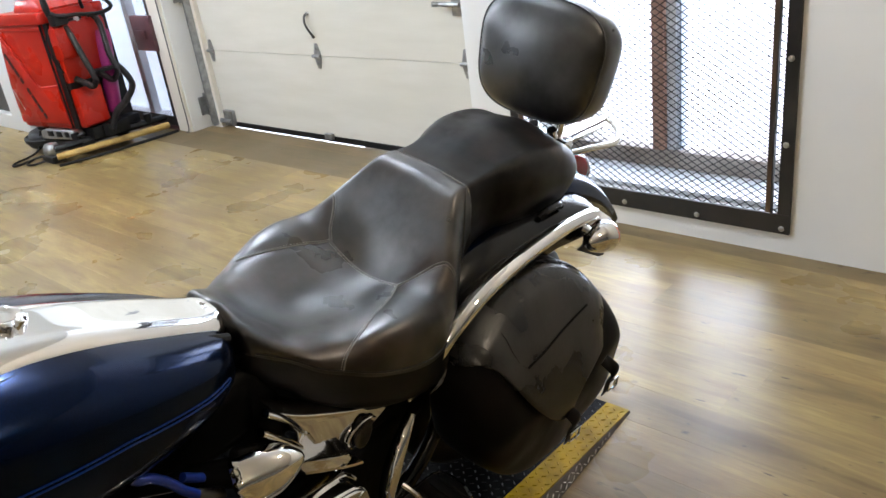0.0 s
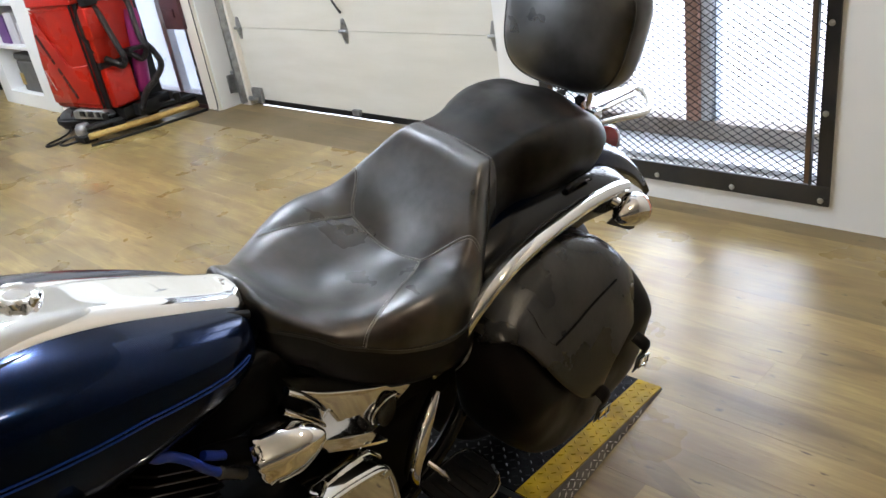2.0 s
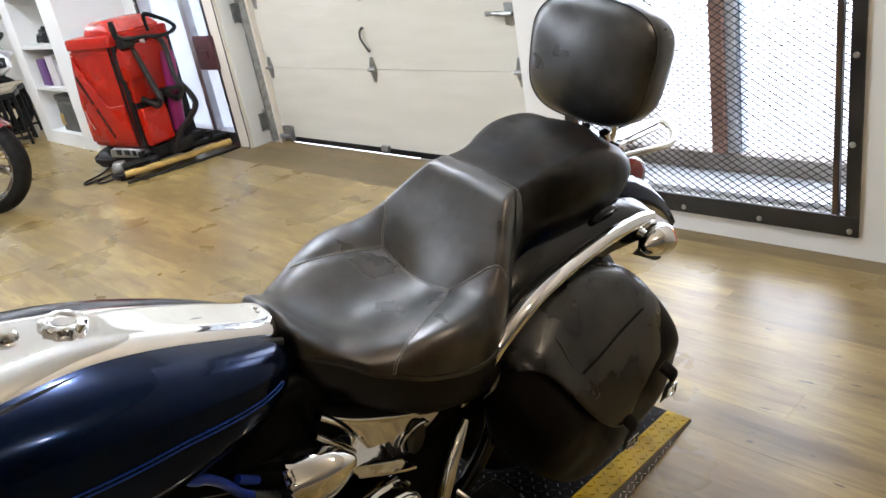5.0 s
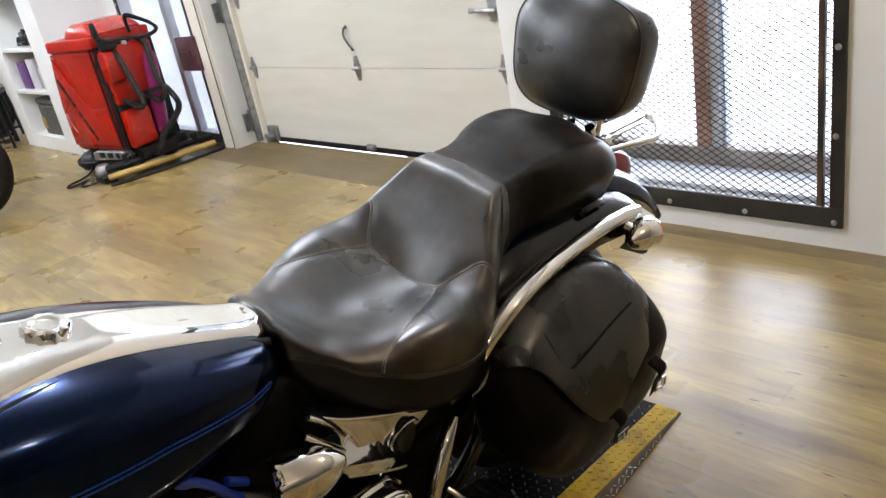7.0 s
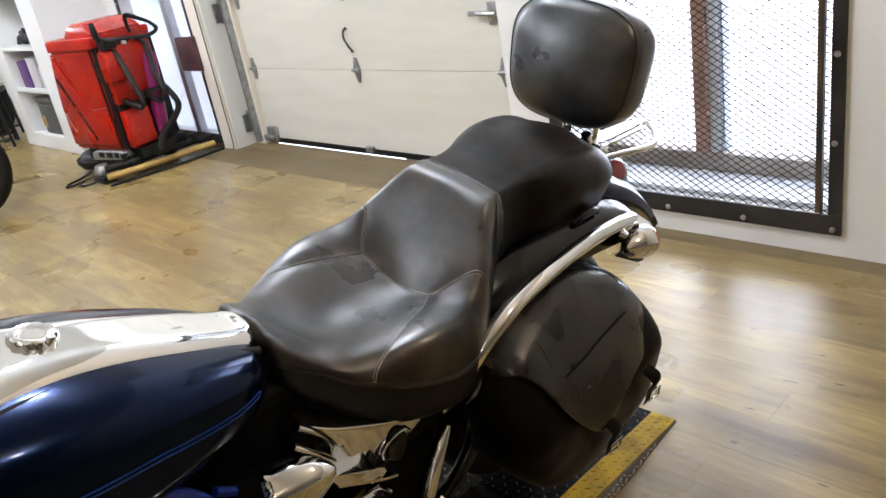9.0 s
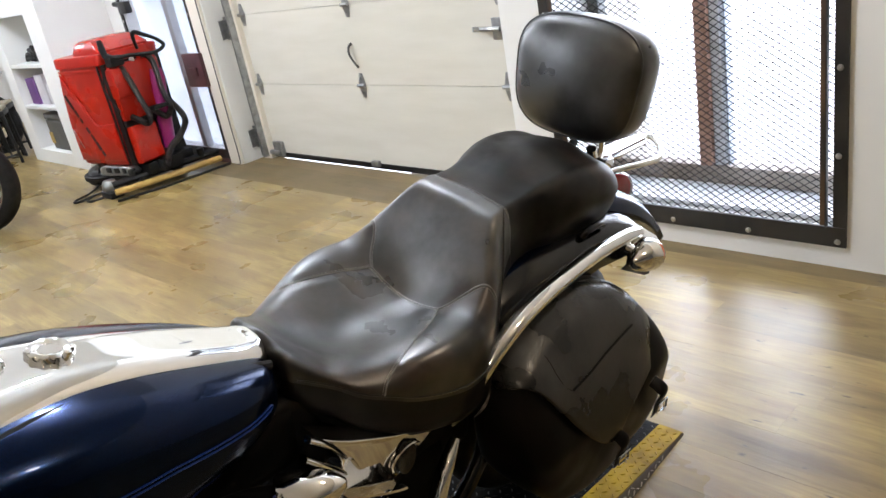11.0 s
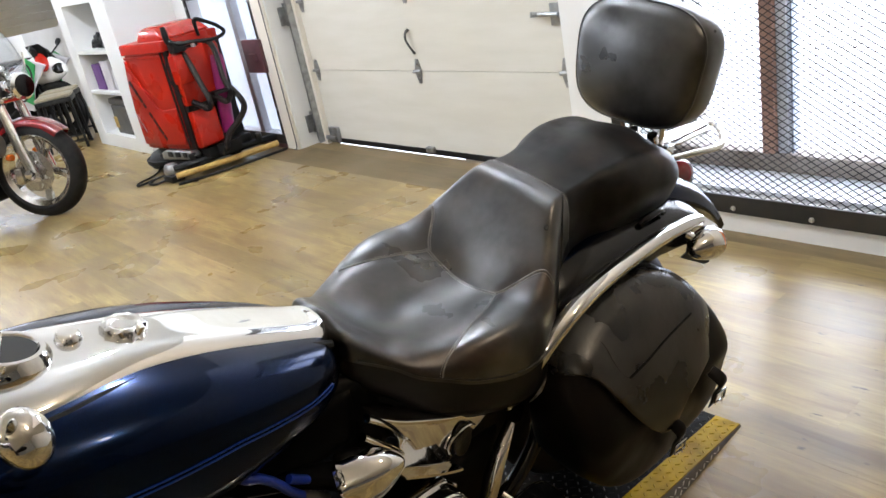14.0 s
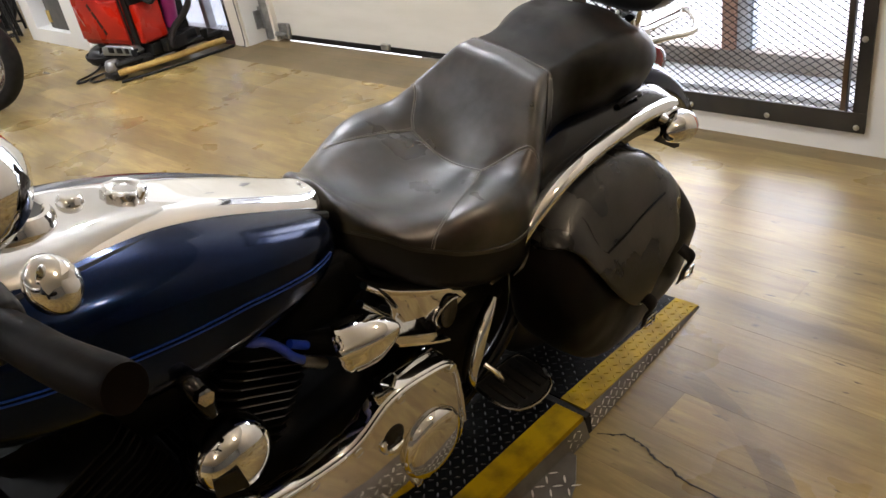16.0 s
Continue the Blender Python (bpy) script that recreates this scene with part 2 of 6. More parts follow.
M_WOODFRAME = mat("weathered_window_wood", (0.2, 0.16, 0.13), 0.7, base2=(0.34, 0.3, 0.27), scale=10, stretch=(0.4, 1, 1), bump=0.5, bump_scale=50)
M_PALEFRAME = mat("pale_grey_frame_paint", (0.6, 0.62, 0.65), 0.5, base2=(0.42, 0.43, 0.46), scale=20, bump=0.2)
M_POST = mat("red_brown_post_paint", (0.36, 0.2, 0.14), 0.55, base2=(0.27, 0.15, 0.11), scale=8, stretch=(1, 1, 0.3), bump=0.2)
M_STRIP = mat("blue_grey_edge_strip", (0.3, 0.33, 0.38), 0.5)
M_SNOW = mat("snow", (0.85, 0.88, 0.93), 0.8, base2=(0.78, 0.82, 0.9), scale=0.7, bump=0.4, bump_scale=4)
M_GLASS = glass_material("clear_glass")
M_SHIELD = glass_material("scuffed_clear_plastic", (0.88, 0.9, 0.92), 0.07)
M_LEATHER = leather_material("worn_black_leather", (0.0022, 0.0022, 0.0024), (0.075, 0.045, 0.028), 0.33, 1.0, 0.66)
M_PAD = leather_material("smooth_black_leather", (0.003, 0.003, 0.0031), (0.022, 0.015, 0.011), 0.32, 1.0, 0.5)
M_PILLION = leather_material("matt_worn_brown_black_leather", (0.0016, 0.0014, 0.0013), (0.045, 0.024, 0.013), 0.4, 0.32, 0.6)
M_SIDE = mat("matt_black_side_leather", (0.0032, 0.003, 0.003), 0.46, base2=(0.007, 0.006, 0.0055), scale=5, rough_var=0.06, bump=0.12, bump_scale=60, spec=0.2)
M_SCUFF = mat("scuffed_pale_leather", (0.2, 0.18, 0.165), 0.7, base2=(0.02, 0.018, 0.017), scale=70, stretch=(1, 0.5, 1), lo=0.42, hi=0.56, bump=0.4, bump_scale=200)
# seam cord: the highlight along it is put into this light grey
M_WELT = mat("highlit_welt_leather", (0.13, 0.125, 0.12), 0.35, base2=(0.2, 0.19, 0.18), scale=60)
M_LEATHER2 = mat("black_saddlebag_leather", (0.0022, 0.002, 0.0019), 0.42, base2=(0.0055, 0.004, 0.0032), scale=6, rough_var=0.08, bump=0.2, bump_scale=30, lo=0.42, hi=0.72, spec=0.1)
# flap's paler grey carries the light on it; the bag body stays darker
M_FLAP = mat("lit_black_flap_leather", (0.0025, 0.0025, 0.0026), 0.38, base2=(0.03, 0.028, 0.026), lo=0.42, hi=0.68, scale=8, rough_var=0.14, bump=0.9, bump_scale=22, spec=0.5, detail=7.0)
M_THREAD = mat("grey_thread", (0.34, 0.33, 0.31), 0.6, base2=(0.42, 0.41, 0.38), scale=300)
M_CHROME = mat("chrome", (0.8, 0.8, 0.8), 0.05, 1.0, base2=(0.74, 0.73, 0.71), scale=9, rough_var=0.02)
M_CHROME_SATIN = mat("worn_chrome", (0.72, 0.71, 0.69), 0.2, 1.0, base2=(0.55, 0.54, 0.52), scale=14, rough_var=0.08)
M_BLUE = mat("deep_blue_metallic_paint", (0.0005, 0.0046, 0.02), 0.16, 0.8, base2=(0.0009, 0.0078, 0.033), scale=500, spec=0.1, coat=0.15, coat_rough=0.03)
M_BLUELINE = mat("blue_pinstripe", (0.004, 0.03, 0.2), 0.3, spec=0.2)
M_BLUEHOSE = mat("blue_rubber_hose", (0.005, 0.032, 0.32), 0.38, base2=(0.004, 0.024, 0.22), scale=40)
M_BLACKGLOSS = mat("gloss_black", (0.002, 0.002, 0.0022), 0.18, spec=0.3, base2=(0.004, 0.004, 0.004), scale=30)
M_ENGINE = mat("matt_black_engine", (0.002, 0.002, 0.002), 0.5, 0.0, base2=(0.004, 0.004, 0.004), scale=30, bump=0.2, spec=0.08)
M_FINEDGE = mat("machined_fin_edge", (0.3, 0.29, 0.28), 0.45, 1.0, base2=(0.35, 0.34, 0.33), scale=50)
M_RED = mat("red_plastic", (0.4, 0.012, 0.003), 0.3, base2=(0.31, 0.008, 0.003), spec=0.35, scale=4, rough_var=0.08, bump=0.1, bump_scale=30)
M_REDPAINT = mat("red_motorcycle_paint", (0.2, 0.005, 0.006), 0.2, 0.2, coat=0.8, base2=(0.15, 0.004, 0.005), scale=60)
M_MAGENTA = mat("magenta_plastic", (0.3, 0.015, 0.14), 0.4, base2=(0.22, 0.01, 0.1), scale=8)
M_BLACKPLASTIC = mat("black_plastic", (0.006, 0.006, 0.0065), 0.45, base2=(0.012, 0.012, 0.012), scale=20, bump=0.15, spec=0.2)
M_GRIP = mat("dark_brown_grip_rubber", (0.002, 0.0015, 0.0012), 0.55, spec=0.03, base2=(0.006, 0.004, 0.0028), scale=30, bump=0.2)
M_HOSE = mat("dark_ribbed_hose", (0.03, 0.025, 0.022), 0.42, base2=(0.015, 0.013, 0.0115), scale=30)
M_SQUEEGEE = mat("yellow_squeegee_rubber", (0.5, 0.34, 0.1), 0.5, base2=(0.38, 0.25, 0.07), scale=15)
M_YELLOW = mat("worn_yellow_paint", (0.36, 0.23, 0.002), 0.5, base2=(0.15, 0.09, 0.004), scale=16, rough_var=0.1, bump=0.2, lo=0.42, hi=0.76, spec=0.08)
M_BLACKPLATE = mat("black_painted_tread_plate", (0.0025, 0.0025, 0.0025), 0.6, 0.0, spec=0.04, base2=(0.006, 0.0057, 0.005), scale=18, rough_var=0.1, lo=0.5, hi=0.75)
M_DARKLUG = mat("worn_black_lug_steel", (0.022, 0.022, 0.023), 0.4, 0.3, base2=(0.012, 0.012, 0.012), scale=24, lo=0.45, hi=0.6)
M_STEELPLATE = mat("dull_tread_plate", (0.15, 0.138, 0.125), 0.42, 0.3, base2=(0.085, 0.075, 0.066), scale=12, rough_var=0.1)
M_LUG = mat("worn_bright_lug_steel", (0.8, 0.78, 0.74), 0.28, 0.1, base2=(0.6, 0.57, 0.52), scale=40)
M_PLUM = mat("plum_lock_box", (0.06, 0.022, 0.03), 0.5, base2=(0.085, 0.03, 0.035), scale=12)
M_ORANGE = mat("amber_lens", (0.6, 0.12, 0.01), 0.15, coat=1.0)
M_REDLENS = mat("red_lens", (0.16, 0.008, 0.012), 0.15, coat=0.5)
M_BACKDROP = mat("bright_overcast", (0.88, 0.94, 1.0), 1.0, emit=11.0)
M_LOWDAY = mat("bluish_daylight", (0.76, 0.86, 1.0), 1.0, emit=1.15)
M_DAYSHEET = mat("pale_daylight", (0.8, 0.88, 1.0), 1.0, emit=3.2)
M_WHITE = mat("white_laminate", (0.76, 0.76, 0.74), 0.4, base2=(0.7, 0.69, 0.66), scale=3)
M_SEATWOOD = mat("pale_stool_seat", (0.3, 0.255, 0.18), 0.5, base2=(0.22, 0.19, 0.13), scale=9)
M_GREEN = mat("green_plastic", (0.03, 0.28, 0.08), 0.35)
M_PURPLE = mat("purple_carton", (0.09, 0.03, 0.14), 0.6, base2=(0.12, 0.04, 0.17), scale=9)
M_CARD = mat("white_carton", (0.6, 0.58, 0.6), 0.6, base2=(0.5, 0.48, 0.5), scale=9)
M_GREYBOX = mat("grey_case", (0.06, 0.06, 0.055), 0.5, base2=(0.09, 0.085, 0.08), scale=12)
M_CRACK = mat("dark_floor_gap", (0.02, 0.015, 0.01), 0.8)


# ---------------------------------------------------------------- helpers
def finish(bm, name, smooth=True, angle=40):
    me = bpy.data.meshes.new(name)
    bmesh.ops.recalc_face_normals(bm, faces=bm.faces)
    bm.to_mesh(me)
    bm.free()
    if smooth:
        for p in me.polygons:
            p.use_smooth = True
        me.set_sharp_from_angle(angle=radians(angle))
    return me


def part(name, bm, material, parent=None, label="", smooth=True, angle=40):
    ob = new(name, finish(bm, name, smooth, angle))
    ob.data.materials.append(material)
    ob.parent = parent
    if label:
        tagged(ob, label)
    return ob


def thing(name, label, category, group="", m=None):
    ob = new(name)
    ob.empty_display_size = 0.1
    if m is not None:
        ob.matrix_world = m
    return tagged(ob, label, category, group)


def structure(name, bm, material, label="", smooth=False):
    return tagged(part(name, bm, material, None, label, smooth), kind="structure")


def box(x0, x1, y0, y1, z0, z1, bevel=0.0, seg=2, bm=None, m=None):
    own = bmesh.new()
    bmesh.ops.create_cube(own, size=1)
    for v in own.verts:
        v.co = Vector((x0 + (v.co.x + 0.5) * (x1 - x0), y0 + (v.co.y + 0.5) * (y1 - y0), z0 + (v.co.z + 0.5) * (z1 - z0)))
    if bevel:
        bmesh.ops.bevel(own, geom=own.edges[:], offset=bevel, segments=seg, profile=0.6, affect="EDGES")
    return merge(bm, own, m)


def merge(bm, own, m=None):
    if m is not None:
        own.transform(m)
    if bm is None:
        return own
    tmp = bpy.data.meshes.new("tmp")
    own.to_mesh(tmp)
    own.free()
    bm.from_mesh(tmp)
    bpy.data.meshes.remove(tmp)
    return bm


def smooth_path(pts, n=6):
    """Catmull-Rom through points."""
    p = [Vector(q) for q in pts]
    if len(p) < 3:
        return p
    out = []
    for i in range(len(p) - 1):
        a, b, c, d = p[max(i - 1, 0)], p[i], p[i + 1], p[min(i + 2, len(p) - 1)]
        for k in range(n):
            s = k / n
            out.append(0.5 * ((2 * b) + (c - a) * s + (2 * a - 5 * b + 4 * c - d) * s * s + (3 * b - a - 3 * c + d) * s ** 3))
    out.append(p[-1])
    return out


def tube(pts, r, sides=8, bm=None, n=6, cap=True, flat=1.0, up=None):
    """A swept tube; r may be a list, one a point of pts. flat squeezes it across."""
    path = smooth_path(pts, n)
    if isinstance(r, (int, float)):
        rad = [r] * len(path)
    else:
        rad = list(np.interp(np.linspace(0, len(r) - 1, len(path)), range(len(r)), r))
    own = bmesh.new()
    rings = []
    ref = Vector(up) if up else Vector((0, 0, 1))
    side = None
    for i, q in enumerate(path):
        d = (path[min(i + 1, len(path) - 1)] - path[max(i - 1, 0)]).normalized()
        if side is None or up:
            base = ref if abs(d.dot(ref)) < 0.95 else Vector((1, 0, 0))
            side = d.cross(base).normalized()
        else:
            side = (side - d * side.dot(d)).normalized()
        top = side.cross(d)
        rings.append([own.verts.new(q + (side * math.cos(2 * math.pi * k / sides) + top * math.sin(2 * math.pi * k / sides) * flat) * rad[i]) for k in range(sides)])
    for a, b in zip(rings, rings[1:]):
        for k in range(sides):
            own.faces.new((a[k], a[(k + 1) % sides], b[(k + 1) % sides], b[k]))
    if cap:
        own.faces.new(rings[0][::-1])
        own.faces.new(rings[-1])
    return merge(bm, own)


def loft(rings, closed=True, caps=True, bm=None):
    own = bmesh.new()
    vs = [[own.verts.new(p) for p in ring] for ring in rings]
    n = len(vs[0])
    for a, b in zip(vs, vs[1:]):
        for k in range(n if closed else n - 1):
            own.faces.new((a[k], a[(k + 1) % n], b[(k + 1) % n], b[k]))
    if caps and closed:
        own.faces.new(vs[0][::-1])
        own.faces.new(vs[-1])
    return merge(bm, own)


def lathe(profile, n=24, m=None, bm=None):
    """Turned shape: profile of (radius, height) about z."""
    own = bmesh.new()
    rings = []
    for r, h in profile:
        if r < 1e-5:
            rings.append([own.verts.new((0, 0, h))])
        else:
            rings.append([own.verts.new((r * math.cos(2 * math.pi * k / n), r * math.sin(2 * math.pi * k / n), h)) for k in range(n)])
    for a, b in zip(rings, rings[1:]):
        for k in range(n):
            q = (k + 1) % n
            if len(a) == 1 and len(b) == 1:
                continue
            if len(a) == 1:
                own.faces.new((a[0], b[q], b[k]))
            elif len(b) == 1:
                own.faces.new((a[k], a[q], b[0]))
            else:
                own.faces.new((a[k], a[q], b[q], b[k]))
    return merge(bm, own, m)


def axis_to(p, d):
    """A matrix that carries z onto d at p."""
    return Matrix.Translation(p) @ Vector(d).to_track_quat("Z", "Y").to_matrix().to_4x4()


def outline(pts, depth, m=None, bevel=0.0, bm=None, n=0):
    """A plate cut to an outline in its own xy plane, depth thick along z."""
    path = [Vector((p[0], p[1], 0)) for p in pts]
    if n:
        closed = path + [path[0]]
        path = []
        for i in range(len(closed) - 1):
            a, b, c, d = closed[i - 1 if i else -2], closed[i], closed[i + 1], closed[i + 2 if i + 2 < len(closed) else 1]
            for k in range(n):
                s = k / n
                path.append(0.5 * ((2 * b) + (c - a) * s + (2 * a - 5 * b + 4 * c - d) * s * s + (3 * b - a - 3 * c + d) * s ** 3))
    own = bmesh.new()
    low = [own.verts.new(p) for p in path]
    face = own.faces.new(low)
    got = bmesh.ops.extrude_face_region(own, geom=[face])
    bmesh.ops.translate(own, verts=[g for g in got["geom"] if isinstance(g, bmesh.types.BMVert)], vec=(0, 0, depth))
    if bevel:
        edges = [e for e in own.edges if abs(e.verts[0].co.z - depth) < 1e-6 and abs(e.verts[1].co.z - depth) < 1e-6]
        bmesh.ops.bevel(own, geom=edges, offset=bevel, segments=3, profile=0.5, affect="EDGES")
    return merge(bm, own, m)


def sup(c, n):
    return math.copysign(abs(c) ** (2.0 / n), c)


def subsurf(ob, levels=1):
    s = ob.modifiers.new("round", "SUBSURF")
    s.levels = s.render_levels = levels
    return ob


# -------------------------------------------------------------- structure
YW, YD, YL = 2.29, 2.64, 2.43          # right wall face, garage door face, left pillar face
structure("floor", box(-13, 7, -10, 3.3, -0.12, -0.004), M_FLOOR, "concrete floor slab under the boards")
structure("ceiling", box(-13, 7, -10, 3.3, CEIL, CEIL + 0.1), M_CEIL, "white painted ceiling")
# south and east walls are out of view, added to close the room
structure("wall_south", box(-13, 7, -10.1, -10, 0, CEIL), M_BACKWALL, "unseen greige closing wall")
structure("wall_east", box(7, 7.1, -10, 3.3, 0, CEIL), M_BACKWALL, "unseen greige closing wall")
structure("wall_west", box(-13.1, -13, -10, 3.3, 0, CEIL), M_WALL, "white painted wall")


def wall_with_hole(name, x0, x1, y0, y1, hx0, hx1, hz0, hz1, label):
    bm = bmesh.new()
    box(x0, hx0, y0, y1, 0, CEIL, bm=bm)
    box(hx1, x1, y0, y1, 0, CEIL, bm=bm)
    if hz0 > 0:
        box(hx0, hx1, y0, y1, 0, hz0, bm=bm)
    box(hx0, hx1, y0, y1, hz1, CEIL, bm=bm)
    return structure(name, bm, M_WALL, label)


wall_with_hole("wall_north", -2.31, 7, YW, 2.95, -2.06, -0.93, 0.155, 2.25, "thick white painted wall around a caged window")
wall_with_hole("wall_northwest", -6.7, -5.16, YL + 0.02, YL + 0.12, -6.41, -5.37, 0.06, 1.31, "white painted wall beside the roller track")
structure("wall_over_door", box(-5.16, -2.31, 2.69, 2.95, 2.42, CEIL), M_WALL, "white wall above the garage door")
structure("door_jamb", box(-5.16, -5.03, 2.692, 2.95, 0, 2.42), M_WALL, "white door jamb")
structure("door_jamb", box(-2.57, -2.31, 2.66, 2.95, 0, 2.42), M_WALL, "white door jamb")
structure("wall_return", box(-5.3, -5.165, YL + 0.122, 2.95, 0, CEIL), M_WALL, "white wall return")
structure("pillar", box(-5.33, -5.17, YL - 0.0, YL + 0.018, 0, CEIL), M_PILLAR, "cream painted pillar face")
structure("wall_shelf_return", box(-6.82, -6.7, 1.9, 2.95, 0, CEIL), M_WALL, "white painted return wall")

# built-in shelf niche
bm = bmesh.new()
box(-7.02, -6.82, 1.9, 2.4, 0, CEIL, bm=bm)
box(-8.02, -7.8, 1.9, 2.4, 0, CEIL, bm=bm)
box(-7.8, -7.02, 1.9, 2.4, 0, 0.12, bm=bm)
box(-7.8, -7.02, 1.9, 2.4, 1.29, CEIL, bm=bm)
box(-7.8, -7.02, 2.32, 2.4, 0.12, 1.29, bm=bm)
structure("wall_shelf_niche", bm, M_WALL, "white wall with a recessed shelf niche")
for z in (0.5, 0.86):
    structure("shelf_board", box(-7.798, -7.022, 1.905, 2.318, z, z + 0.03, 0.004), M_WHITE, "white painted shelf board in the niche")
structure("wall_far", box(-12.9, -8.02, 2.75, 2.95, 0, CEIL), M_WALL, "white painted wall")

# sloping white bulkhead and bright far window
bm = outline([(0, 0), (2.6, 0.75), (2.6, 1.5), (0, 0.4)], 0.9, axis_to((-10.9, 2.7, 1.05), (0, -1, 0)))
bulk = structure("bulkhead", bm, M_WALL, "sloping white boxed bulkhead with boards")
for k in range(7):
    bx = 0.15 + k * 0.34
    bm = outline([(bx, bx * 0.288 - 0.02), (bx + 0.3, (bx + 0.3) * 0.288 - 0.02), (bx + 0.3, (bx + 0.3) * 0.288 + 0.0), (bx, bx * 0.288 + 0.0)], 0.94, axis_to((-10.9, 2.72, 1.05), (0, -1, 0)))
    part("board", bm, M_WHITE, bulk, smooth=False)
w = structure("window_far", box(-12.98, -12.96, 0.2, 2.2, 0.9, 1.9), M_DAYSHEET, "bright far window")

# outside
structure("ground", box(-60, 60, 2.95, 60, -0.5, -0.05), M_SNOW, "snow-covered ground outside")
structure("backdrop", box(-6.69, -5.31, YL + 0.20, YL + 0.21, 0.0, 1.8), M_LOWDAY, "pale bluish daylight outside the low window")
structure("backdrop", box(-15, 3, 9.0, 9.1, -1, 7), M_BACKDROP, "bright overcast daylight")


# ------------------------------------------------------------ garage door
door = tagged(new("door_1"), "cream sectional garage door with steel hardware, closed", "garage door", kind="structure")
PANEL_TOP = [0.03, 0.55, 1.035, 1.52, 2.005, 2.4]
for a, b in zip(PANEL_TOP, PANEL_TOP[1:]):
    bm = box(-5.03, -2.57, YD, YD + 0.045, a + 0.0011, b - 0.0011, 0.0025)
    part("panel", bm, M_DOOR, door, smooth=False)
    bm = box(-5.03, -2.57, YD + 0.01, YD + 0.04, b - 0.003, b + 0.003)
    part("joint", bm, M_DOOR, door, smooth=False)
part("bottom_seal", box(-5.03, -2.57, YD - 0.008, YD + 0.05, 0.009, 0.045, 0.004), M_RUBBER, door, "black rubber bottom seal")
part("seal_gap_light", box(-4.92, -3.55, YD + 0.0, YD + 0.006, 0.001, 0.0055), M_DAYSHEET, door, "daylight under the door seal")


def hinge(x, z, mirror=1):
    bm = outline([(-0.012, 0.075), (0.012, 0.075), (0.03, 0.012), (0.03, -0.012), (0.012, -0.075), (-0.012, -0.075), (-0.03, -0.012), (-0.03, 0.012)], 0.006,
                 Matrix.Translation((x, YD - 0.001, z)) @ pose(0, 0, 0, 90, 0, 0), 0.001)
    tube([(x - 0.034, YD - 0.014, z), (x + 0.034, YD - 0.014, z)], 0.011, 10, bm)
    for dz in (0.045, -0.045):
        lathe([(0, 0.008), (0.006, 0.007), (0.008, 0)], 8, axis_to((x, YD - 0.006, z + dz), (0, -1, 0)), bm)
    part("hinge", bm, M_GALV, door, "grey steel hinge")


for z in PANEL_TOP[1:5]:
    hinge(-3.83, z)
    hinge(-4.985, z)
    hinge(-2.645, z)
# lift handle above the first joint
bm = tube([(-3.836, YD - 0.004, 0.662), (-3.83, YD - 0.02, 0.68), (-3.845, YD - 0.03, 0.715), (-3.864, YD - 0.03, 0.75), (-3.866, YD - 0.02, 0.788), (-3.852, YD - 0.004, 0.805)], [0.009, 0.0065, 0.0065, 0.0065, 0.007, 0.01], 8)
part("lift_handle", bm, M_GREYBOX, door, "bent steel lift handle")
bm = box(-2.7, -2.62, YD - 0.012, YD, 0.79, 0.9, 0.004)
tube([(-2.64, YD - 0.02, 0.845), (-2.77, YD - 0.025, 0.85)], 0.012, 8, bm)
tube([(-2.775, YD - 0.03, 0.85), (-2.79, YD - 0.055, 0.855)], 0.013, 8, bm)
part("slide_lock", bm, M_GALV, door, "steel slide lock")
part("bottom_bracket", box(-3.88, -3.81, YD - 0.03, YD - 0.004, 0.028, 0.066, 0.004), M_GALV, door, "small steel tab")
bm = box(-4.99, -4.88, YD - 0.03, YD - 0.003, 0.02, 0.13, 0.004)
tube([(-5.03, YD - 0.03, 0.05), (-4.9, YD - 0.03, 0.05)], 0.018, 10, bm)
part("corner_bracket", bm, M_GALV, door, "steel corner bracket with roller")
bm = box(-2.75, -2.64, YD - 0.03, YD - 0.003, 0.02, 0.13, 0.004)
part("corner_bracket", bm, M_GALV, door)


def door_track(x, side):
    t = tagged(new("door_track"), "galvanised steel vertical door track", "door track", kind="structure")
    bm = box(x - 0.028, x - 0.022, 2.575, 2.60, 0.02, 2.4, 0.001)
    box(x - 0.028, x + 0.028, 2.597, 2.602, 0.02, 2.4, 0.001, bm=bm)
    box(x + 0.022, x + 0.028, 2.555, 2.60, 0.02, 2.4, 0.001, bm=bm)
    part("channel", bm, M_GALV, t, smooth=False)
    for z in (0.16, 0.95, 1.7):
        bm = box(x - side * 0.09 - 0.035, x - side * 0.09 + 0.035, 2.585, 2.592, z - 0.07, z + 0.09, 0.002)
        box(x - side * 0.055 - 0.004, x - side * 0.055 + 0.004, 2.53, 2.6, z - 0.06, z + 0.07, 0.001, bm=bm)
        for dz in (-0.03, 0.05):
            lathe([(0, 0.012), (0.009, 0.01), (0.011, 0)], 6, axis_to((x - side * 0.08, 2.585, z + dz), (0, -1, 0)), bm)
        part("bracket", bm, M_GALV, t, smooth=False)
    return t


door_track(-5.085, 1)
structure("track_board", box(-5.158, -5.03, 2.603, 2.69, 0, 2.42), M_PILLAR, "painted board behind the track")
structure("door_trim", box(-2.58, -2.49, 2.56, 2.638, 0, 2.42, 0.004), M_WALL, "white painted trim beside the garage door")
tagged(part("cable", tube([(-5.19, 2.40, 0.01), (-5.16, 2.41, 0.04), (-5.168, 2.415, 0.3), (-5.175, 2.42, 0.5), (-5.18, 2.422, 1.3)], 0.004, 6), M_GREYBOX), "thin grey cable running up the pillar", "cable")


